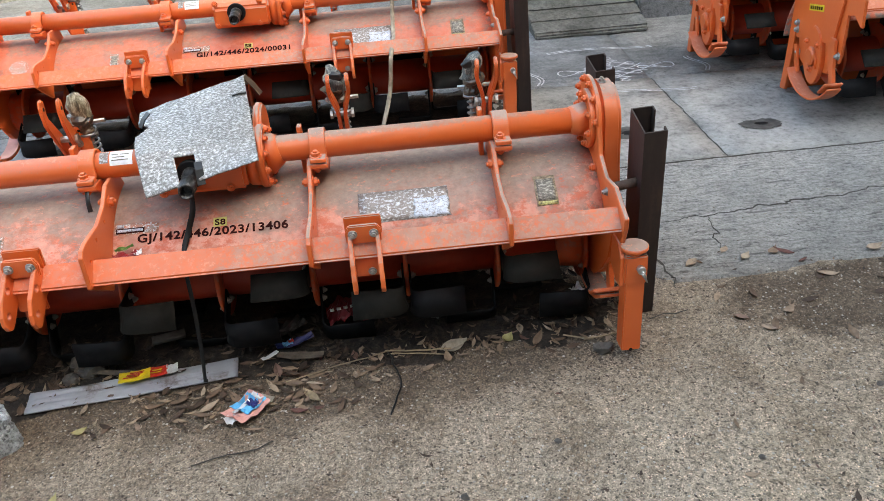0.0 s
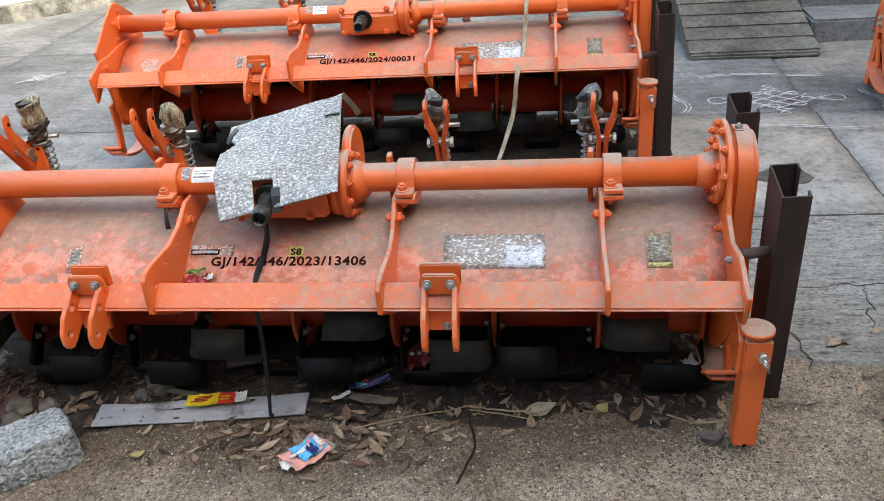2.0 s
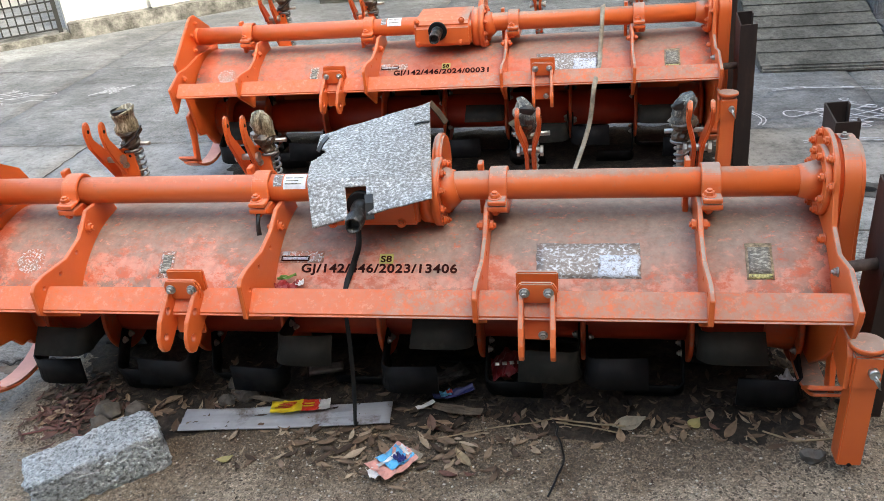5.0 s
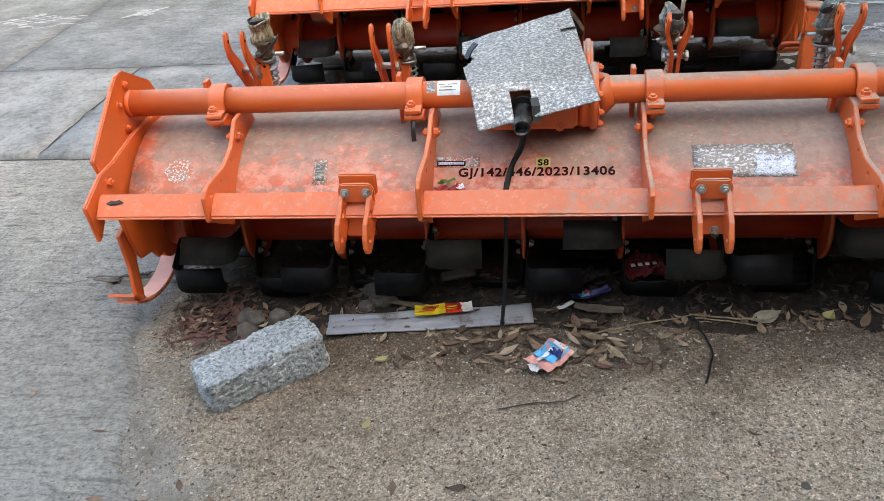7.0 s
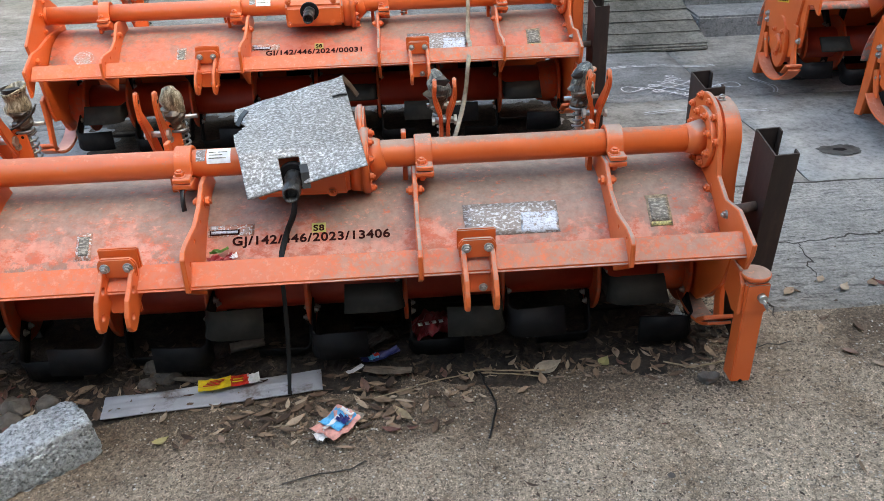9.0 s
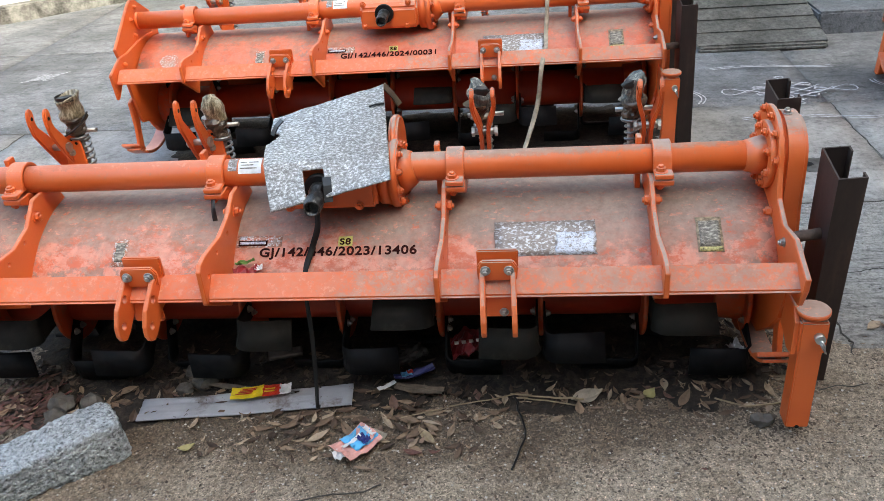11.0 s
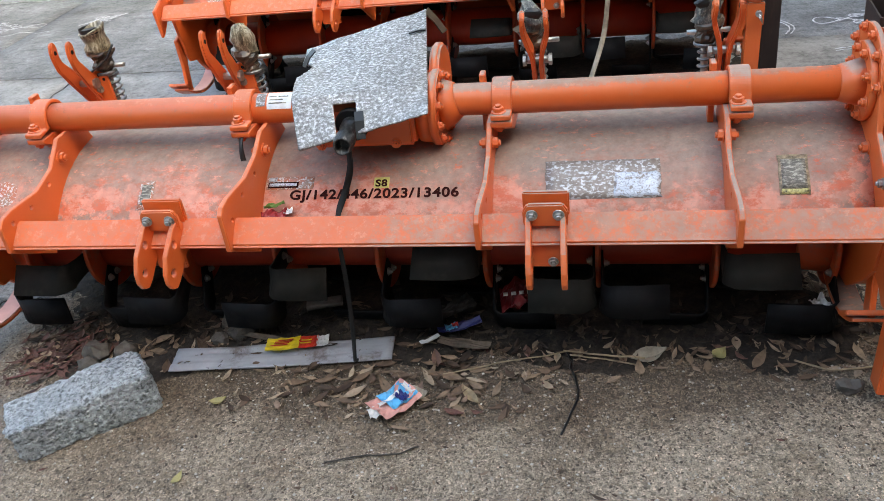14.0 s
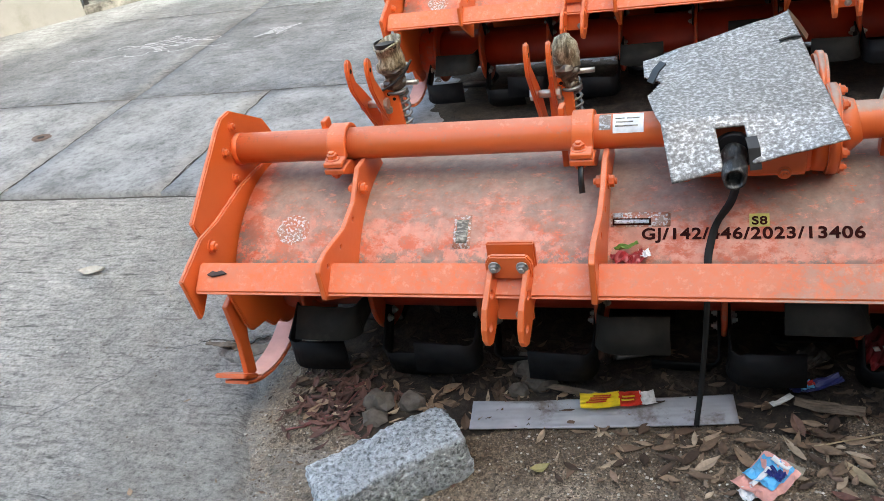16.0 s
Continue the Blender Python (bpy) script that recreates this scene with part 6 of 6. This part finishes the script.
for v in bm.verts:
    q = Vector((v.co.x / 0.165, v.co.y / 0.065, v.co.z / 0.059))
    worn = (abs(q.x) ** 14 + abs(q.y) ** 14 + abs(q.z) ** 14) ** (1 / 14)      # rounds the arrises off
    v.co /= max(worn, 1.0)
    n_ = v.co.normalized()
    v.co += n_ * (0.012 * noise.noise(v.co * 8) + 0.006 * noise.noise(v.co * 35) + 0.006 * noise.noise(v.co * 80) + 0.004 * noise.noise(v.co * 170))
    v.co.z -= 0.016 * max(0.0, v.co.z / 0.06) * max(0.0, min(1.0, 0.5 - v.co.x * 6))
for f in bm.faces:
    f.smooth = True
block = thing("concrete_block", bm, BLOCK, "rough broken grey concrete block lying on the dirt", "block")
block.matrix_world = Matrix.Translation((-1.250, 1.672, 0.056)) @ Matrix.Rotation(radians(38), 4, "Z")

# ---------- flat litter ----------
def curled(name, cx, cy, w, d, turn, z, curl, material, label, category, parent=None, n=10, thick=0.0012, crumple=0.0, smooth=False):
    """A thin sheet w by d, curled and crumpled, lying at cx, cy."""
    bm = B()
    c, s = math.cos(radians(turn)), math.sin(radians(turn))
    vs = {}
    for i in range(n + 1):
        for j in range(n + 1):
            u, v = i / n - 0.5, j / n - 0.5
            x, y = u * w, v * d
            zz = z + curl * (4 * u * u) + crumple * noise.noise(Vector((u * 4.1, v * 4.1, cx * 31))) + crumple * 0.5 * noise.noise(Vector((u * 11, v * 11, cy * 17)))
            vs[i, j] = bm.verts.new((cx + c * x - s * y, cy + s * x + c * y, zz))
    for i in range(n):
        for j in range(n):
            bm.faces.new((vs[i, j], vs[i + 1, j], vs[i + 1, j + 1], vs[i, j + 1])).smooth = smooth or crumple == 0
    low = bmesh.ops.extrude_face_region(bm, geom=list(bm.faces))
    bmesh.ops.translate(bm, verts=[v for v in low["geom"] if isinstance(v, bmesh.types.BMVert)], vec=(0, 0, -thick))
    if parent:
        return part(name, bm, material, parent)
    return thing(name, bm, material, label, category)


curled("plastic_strip", -0.838, 1.917, 0.585, 0.088, 6.5, 0.012, 0.004, BOARD, "dull grey plastic strip lying on the dirt", "strip", n=28, thick=0.004, crumple=0.004, smooth=True)
pk = curled("snack_packet", -0.838, 1.938, 0.088, 0.048, 9, 0.030, 0.004, YELLOW, "yellow and red printed packet on the grey strip", "packet", crumple=0.004)
curled("red_panel", -0.772, 1.948, 0.050, 0.047, 9, 0.031, 0.002, RED, "", "", pk, crumple=0.003)
curled("silver_end", -0.734, 1.954, 0.032, 0.042, 12, 0.031, 0.003, WHITE, "", "", pk, crumple=0.003)
for i in range(4):
    curled("print_bar", -0.845 + 0.004 * i, 1.928 + 0.007 * i, 0.045 - 0.005 * (i % 2), 0.0028, 9, 0.0345, 0.001, RED, "", "", pk, 4)
for i in range(2):
    curled("print_bar", -0.776, 1.940 + 0.011 * i, 0.028, 0.004, 9, 0.0345, 0.001, YELLOW, "", "", pk, 4)
pk = curled("crumpled_packet", -0.500, 1.745, 0.108, 0.082, 52, 0.024, 0.012, SALMON, "crumpled salmon and blue printed packet", "packet", crumple=0.008)
curled("blue_panel", -0.494, 1.760, 0.076, 0.066, 52, 0.030, 0.006, SKYBLUE, "", "", pk, crumple=0.007)
curled("white_stripe", -0.510, 1.742, 0.058, 0.010, 52, 0.0335, 0.005, WHITE, "", "", pk, crumple=0.004)
curled("white_stripe", -0.470, 1.778, 0.040, 0.012, 140, 0.036, 0.005, WHITE, "", "", pk, crumple=0.004)
curled("dark_blue_panel", -0.482, 1.752, 0.022, 0.034, 52, 0.0345, 0.004, BLUE, "", "", pk, crumple=0.010)
curled("white_corner", -0.535, 1.705, 0.030, 0.032, 30, 0.026, 0.004, WHITE, "", "", pk, crumple=0.008)
curled("paper_corner", -0.452, 1.776, 0.030, 0.045, 60, 0.022, 0.006, STRAPM, "", "", pk, crumple=0.006)
pk = curled("blue_packet", -0.385, 2.020, 0.115, 0.030, 22, 0.030, 0.010, BLUE, "dark blue printed wrapper in the leaves", "packet", crumple=0.008)
curled("white_end", -0.455, 1.972, 0.055, 0.014, 38, 0.024, 0.004, WHITE, "", "", pk, crumple=0.004)
curled("light_panel", -0.405, 2.010, 0.030, 0.024, 22, 0.036, 0.003, SKYBLUE, "", "", pk, crumple=0.005)
curled("red_panel", -0.395, 2.016, 0.016, 0.014, 22, 0.0395, 0.001, RED, "", "", pk, crumple=0.003)
sack = curled("red_sack", -0.225, 2.10, 0.12, 0.11, 10, 0.085, -0.03, mat("dark_red_plastic", plain((0.20, 0.012, 0.016), 0.4)), "dark red crumpled plastic sack with white print", "sack", crumple=0.03, n=14)
for i in range(4):
    curled("print_bar", -0.265 + 0.020 * i, 2.062 + 0.004 * i, 0.012, 0.014, 10, 0.102, 0.0, WHITE, "", "", sack, 3)
sack = curled("clear_bag", 0.05, 2.11, 0.085, 0.06, 30, 0.035, 0.01, mat("pale_plastic", plain((0.16, 0.16, 0.16), 0.3)), "crumpled pale plastic bag in the dirt", "bag", crumple=0.03, n=12)
curled("foil_scrap", 0.475, 2.02, 0.04, 0.05, 40, 0.10, 0.01, WHITE, "crumpled white and black wrapper scrap by the skid", "wrapper", crumple=0.02)
CARD = mat("dirty_card", plain((0.052, 0.043, 0.036), 0.85, 0, 0.4, 25))
BARK = mat("dry_bark", plain((0.115, 0.088, 0.064), 0.85, 0, 0.45, 35))
curled("card_scrap", -0.405, 2.082, 0.105, 0.060, 36, 0.045, 0.006, CARD, "dirty dark card scrap in the leaves", "card", crumple=0.008)
curled("bark_strip", -0.363, 1.957, 0.135, 0.030, -10, 0.026, 0.005, BARK, "long flat piece of dry bark on the leaves", "bark", crumple=0.006)
curled("bark_strip", -0.922, 1.980, 0.220, 0.022, -13, 0.022, 0.006, BARK, "long flat piece of dry bark on the leaves", "bark", crumple=0.006)
curled("wood_offcut", -0.770, 2.100, 0.098, 0.034, 16, 0.048, 0.0, mat("weathered_wood", plain((0.125, 0.110, 0.100), 0.85, 0, 0.35, 30)), "grey weathered wood offcut under the tiller", "offcut", thick=0.012, smooth=True)
REDD, GREEND = mat("deep_red_print", plain((0.28, 0.02, 0.025), 0.35)), mat("deep_green_print", plain((0.10, 0.20, 0.04), 0.35))
pk = curled("hood_packet", -0.752, 1.905, 0.060, 0.040, 25, 0.437, 0.004, REDD, "small red and green packet caught behind the beam", "packet", crumple=0.012)
curled("green_edge", -0.757, 1.925, 0.048, 0.010, 28, 0.452, 0.002, GREEND, "", "", pk, crumple=0.006)
curled("white_end", -0.722, 1.915, 0.020, 0.022, 15, 0.441, 0.003, WHITE, "", "", pk, crumple=0.006)
bm = B()
prism(bm, [(-1.612, 1.7830), (-1.600, 1.7885), (-1.590, 1.7870), (-1.578, 1.7895), (-1.566, 1.7850), (-1.585, 1.7820), (-1.600, 1.7800)], 0.0, 0.003, "z")
for v in bm.verts:
    v.co.z += 0.4765 + (v.co.y - 1.785) * 0.857
thing("paint_scrape", bm, RUST, "dark scrape of bare metal on the front beam", "scrape")


def stick(name, pts, r, material, label, category):
    bm = B()
    rise = 0.009 if material is STRAW else 0.0        # straw lies on top of the leaves
    fine = []
    for a, b in zip(pts, pts[1:]):
        for k in range(6):
            t = k / 6
            x, y = a[0] + (b[0] - a[0]) * t, a[1] + (b[1] - a[1]) * t
            fine.append((x + 0.004 * fbm(x, y, 9.0, 1.0), y + 0.004 * fbm(x, y, 9.0, 5.0), top_z(x, y) + r + 0.004 + rise + 0.004 * fbm(x, y, 7.0, 3.0)))
    fine.append((*pts[-1], top_z(*pts[-1]) + r + 0.003 + rise))
    pipe(bm, fine, r, 6)
    return thing(name, bm, material, label, category)


stick("straw_stalk", [(-0.40, 1.855), (-0.25, 1.905), (-0.11, 1.948)], 0.0018, STRAW, "long dry straw stalk on the dirt", "stalk")
stick("straw_stalk", [(-0.12, 1.950), (0.00, 1.935), (0.075, 1.930)], 0.0024, STRAW, "long dry straw stalk on the dirt", "stalk")
stick("straw_stalk", [(-0.10, 1.935), (-0.02, 1.922), (0.055, 1.905)], 0.0020, STRAW, "short dry straw stalk on the dirt", "stalk")
stick("rubber_cord", [(-0.112, 1.952), (-0.098, 1.925), (-0.100, 1.895), (-0.086, 1.86), (-0.078, 1.82), (-0.080, 1.785), (-0.092, 1.745), (-0.104, 1.705), (-0.112, 1.675)], 0.0029, RUBBER, "black cord end lying on the dirt", "cord")
stick("twig", [(-0.62, 1.565), (-0.53, 1.595), (-0.46, 1.60), (-0.42, 1.625)], 0.0018, WET, "thin dark twig on the dirt", "twig")
stick("twig", [(0.66, 1.93), (0.71, 1.95), (0.75, 1.945), (0.79, 1.96)], 0.0015, WET, "thin dark twig on the dirt", "twig")
stick("twig", [(0.40, 1.90), (0.46, 1.865), (0.52, 1.87), (0.60, 1.885)], 0.0022, STRAW, "thin pale twig on the dirt", "twig")
for i in range(7):
    x, y, a = -1.60 + 0.05 * (i % 4) + random.uniform(-0.02, 0.02), 1.80 + 0.025 * i, radians(40 + random.uniform(-25, 35))
    stick("red_stalk", [(x, y), (x + 0.06 * math.cos(a), y + 0.06 * math.sin(a)), (x + 0.12 * math.cos(a + 0.2), y + 0.12 * math.sin(a + 0.2))], 0.0026, PINKLEAF, "thin dry reddish stalk among leaves", "stalk")


def stone(x, y, r, material, label, squash=0.95):
    bm = B()
    bmesh.ops.create_icosphere(bm, subdivisions=2, radius=1.0)
    for v in bm.verts:
        k = r * (1 + 0.45 * noise.noise(v.co * 1.3 + Vector((x * 9, y * 9, 0))) + 0.35 * noise.noise(v.co * 3.7 + Vector((x, y, 0))))
        v.co = Vector((x + v.co.x * k * 1.25, y + v.co.y * k, top_z(x, y) + (v.co.z * squash + 0.55 * squash) * k))
    return thing("stone", bm, material, label, "stone", "loose stones")


GREYST = mat("grey_stone", plain((0.105, 0.092, 0.079), 0.9, 0, 0.5, 30))
for x, y, r in ((-1.365, 1.905, 0.033), (-1.285, 1.915, 0.028), (-1.36, 1.855, 0.026), (-0.99, 2.01, 0.032), (-1.035, 1.975, 0.020), (0.495, 1.815, 0.022), (-1.02, 2.055, 0.036), (0.30, 1.50, 0.007), (0.05, 1.36, 0.008), (-0.25, 1.30, 0.007), (0.42, 2.10, 0.022), (1.15, 1.55, 0.008), (0.75, 1.35, 0.007)):
    stone(x, y, r, GREYST, "small rough grey stone on the dirt")


def leaf_outline(length, width, n=8):
    return [(length * (i / n - 0.5), width * 0.5 * math.sin(math.pi * (i / n) ** 0.8) ** 1.35) for i in range(n + 1)]


def one_leaf(bm, x, y, length, width, turn, z, curl, roll):
    pts = leaf_outline(length, width)
    c, s = math.cos(turn), math.sin(turn)
    rows = []
    for k, (u, w) in enumerate(pts):
        f = 2 * u / length
        row = []
        for q in (-1, 0, 1):
            vx, vy = u + 0.06 * length * math.sin(f * 2 + roll * 3), w * q
            vz = z + curl * f * f + abs(q) * width * 0.22 * math.sin(roll * 5 + f) + roll * 0.35 * w * q
            row.append(bm.verts.new((x + c * vx - s * vy, y + s * vx + c * vy, max(vz, z - 0.001))))
        rows.append(row)
    for a, b in zip(rows, rows[1:]):
        for i in range(2):
            bm.faces.new((a[i], a[i + 1], b[i + 1], b[i]))
    return rows


def solid(bm, t=0.0006):
    bmesh.ops.remove_doubles(bm, verts=bm.verts, dist=0.00005)
    low = bmesh.ops.extrude_face_region(bm, geom=list(bm.faces))
    bmesh.ops.translate(bm, verts=[v for v in low["geom"] if isinstance(v, bmesh.types.BMVert)], vec=(0, 0, -t))


for nm, x, y, l, w, a, m_, lab in (("leaf", -0.325, 1.785, 0.075, 0.024, -0.9, STRAW, "long pale tan dry leaf on the dirt"), ("leaf", 0.455, 2.02, 0.066, 0.052, 0.2, PINKLEAF, "round dusty pink fallen leaf"), ("leaf", 0.245, 1.945, 0.040, 0.034, 0.8, YLEAF, "small bright yellow fallen leaf"), ("leaf", 0.39, 2.03, 0.055, 0.030, 0.5, STRAW, "curled tan dry leaf"), ("leaf", 0.085, 1.945, 0.085, 0.050, 0.4, STRAPM, "broad brown dry leaf on the dirt"), ("leaf", -0.945, 1.745, 0.04, 0.022, 0.4, YLEAF, "small pale yellow fallen leaf"), ("leaf", -0.94, 1.50, 0.035, 0.018, 1.3, YLEAF, "small yellow-green fallen leaf"), ("leaf", -2.60, 2.45, 0.10, 0.045, 0.1, PALELEAF, "pale dry leaf on the concrete"), ("leaf", -1.63, 2.0, 0.030, 0.018, 1.2, PALELEAF, "small pale leaf beside the skid")):
    bm = B()
    one_leaf(bm, x, y, l, w, a, top_z(x, y) + 0.006, 0.010, 0.25)
    solid(bm)
    thing(nm, bm, m_, lab, "leaf", "fallen leaves")

# shaded copy of the dry leaf colours, for leaves beneath the tiller
def b_leaf_shaded(k):
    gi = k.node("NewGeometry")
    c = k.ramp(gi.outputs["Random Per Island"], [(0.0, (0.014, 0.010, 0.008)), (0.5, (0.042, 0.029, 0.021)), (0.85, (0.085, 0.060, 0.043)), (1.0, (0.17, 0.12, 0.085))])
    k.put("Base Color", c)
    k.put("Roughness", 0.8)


LEAF_SHADED = mat("shaded_leaf", b_leaf_shaded)
REDLEAF = mat("red_brown_leaf", plain((0.105, 0.050, 0.040), 0.7, 0, 0.6, 14))
rnd = random.Random(5)
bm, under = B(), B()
for i in range(1900):
    k = rnd.random()
    if k < 0.72:
        x, y = rnd.uniform(-1.62, 0.62), max(1.86, rnd.gauss(2.03, 0.09))
    elif k < 0.785:
        x, y = rnd.gauss(-0.53, 0.18), rnd.gauss(1.795, 0.06)
    elif k < 0.83:
        x, y = rnd.uniform(-1.9, 2.2), rnd.uniform(1.1, 2.15)
    else:
        x, y = rnd.uniform(-1.5, 0.6), rnd.uniform(2.1, 2.5)
    if abs(x + 1.25) < 0.2 and abs(y - 1.67) < 0.14:
        continue
    l = rnd.uniform(0.012, 0.050)
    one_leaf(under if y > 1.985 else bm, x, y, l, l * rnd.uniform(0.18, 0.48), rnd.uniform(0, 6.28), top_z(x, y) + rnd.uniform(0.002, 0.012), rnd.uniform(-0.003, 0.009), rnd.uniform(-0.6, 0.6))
for i in range(60):
    x, y = (rnd.uniform(-0.80, -0.30), rnd.gauss(1.825, 0.045)) if i < 38 else (rnd.uniform(-1.6, 0.6), rnd.gauss(1.93, 0.04))
    l = rnd.uniform(0.035, 0.072)
    one_leaf(bm, x, y, l, l * rnd.uniform(0.24, 0.42), rnd.uniform(0, 6.28), top_z(x, y) + rnd.uniform(0.004, 0.012), rnd.uniform(0.0, 0.010), rnd.uniform(-0.5, 0.5))
for i in range(34):
    x, y = rnd.uniform(0.85, 2.1), rnd.uniform(1.75, 2.28)
    l = rnd.uniform(0.03, 0.07)
    one_leaf(bm, x, y, l, l * rnd.uniform(0.3, 0.5), rnd.uniform(0, 6.28), top_z(x, y) + 0.004, rnd.uniform(0, 0.012), rnd.uniform(-0.5, 0.5))
solid(bm)
thing("leaf_litter", bm, LEAF, "brown dry leaves drifted against the tiller", "leaf litter", kind="stuff")
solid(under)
thing("leaf_litter", under, LEAF_SHADED, "dry leaves under the tiller, darkened as shade", "leaf litter", kind="stuff")
bm = B()
for i in range(150):
    x, y = rnd.gauss(-1.47, 0.075), rnd.gauss(1.90, 0.055)
    if y < 1.74 + 0.5 * max(0.0, x + 1.45):
        continue
    l = rnd.uniform(0.022, 0.055)
    one_leaf(bm, x, y, l, l * rnd.uniform(0.2, 0.38), rnd.uniform(0, 6.28), top_z(x, y) + rnd.uniform(0.004, 0.016), rnd.uniform(0, 0.010), rnd.uniform(-0.6, 0.6))
solid(bm)
thing("leaf_litter", bm, REDLEAF, "reddish brown dry leaves beside the stones", "leaf litter", kind="stuff")

# chaff and grit, too many to count
rng = np.random.default_rng(7)


def scatter(name, n, spots, smin, smax, material, label, category, flat=0.6, long=1.0):
    base = np.array([(1, 0, 0), (-1, 0, 0), (0, 1, 0), (0, -1, 0), (0, 0, 1), (0, 0, -1)], float)
    tri = [(0, 2, 4), (2, 1, 4), (1, 3, 4), (3, 0, 4), (2, 0, 5), (1, 2, 5), (3, 1, 5), (0, 3, 5)]
    vs, fs = [], []
    for i in range(n):
        x, y = spots()
        s = smin + (smax - smin) * rng.random() ** 3
        a = rng.random() * 6.28
        ca, sa = math.cos(a), math.sin(a)
        z = top_z(x, y)
        o = len(vs)
        for bx, by, bz in base * rng.uniform(0.7, 1.3, (6, 1)):
            bx, by, bz = bx * s * long, by * s, bz * s * flat
            vs.append((x + ca * bx - sa * by, y + sa * bx + ca * by, z + bz + s * flat * 0.3))
        fs += [tuple(o + k for k in t) for t in tri]
    me_ = bpy.data.meshes.new(name)
    me_.from_pydata(vs, [], fs)
    me_.materials.append(material)
    return tagged(new(name, me_), label, category, kind="stuff")


def on_dirt():
    while True:
        x, y = rng.uniform(-1.7, 2.4), 2.3 - 1.75 * rng.random() ** 0.8
        if conc_depth(x, y) < 0.03:
            return x, y


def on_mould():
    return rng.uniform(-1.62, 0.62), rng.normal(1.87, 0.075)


def on_edge():
    return rng.uniform(-2.6, 2.2), rng.uniform(1.0, 2.7)


scatter("grit", 60000, on_dirt, 0.0011, 0.0046, PEBBLE, "loose sand and grit on the dirt", "grit")
scatter("chaff", 9000, on_dirt, 0.0016, 0.0040, LEAF, "scattered bits of chaff and leaf crumbs", "chaff", 0.25, 2.6)
scatter("edge_grit", 5200, on_edge, 0.0009, 0.004, PEBBLE, "grit strewn over the concrete's edge", "grit")

# crumbs that blur the front edge of the dark sheet
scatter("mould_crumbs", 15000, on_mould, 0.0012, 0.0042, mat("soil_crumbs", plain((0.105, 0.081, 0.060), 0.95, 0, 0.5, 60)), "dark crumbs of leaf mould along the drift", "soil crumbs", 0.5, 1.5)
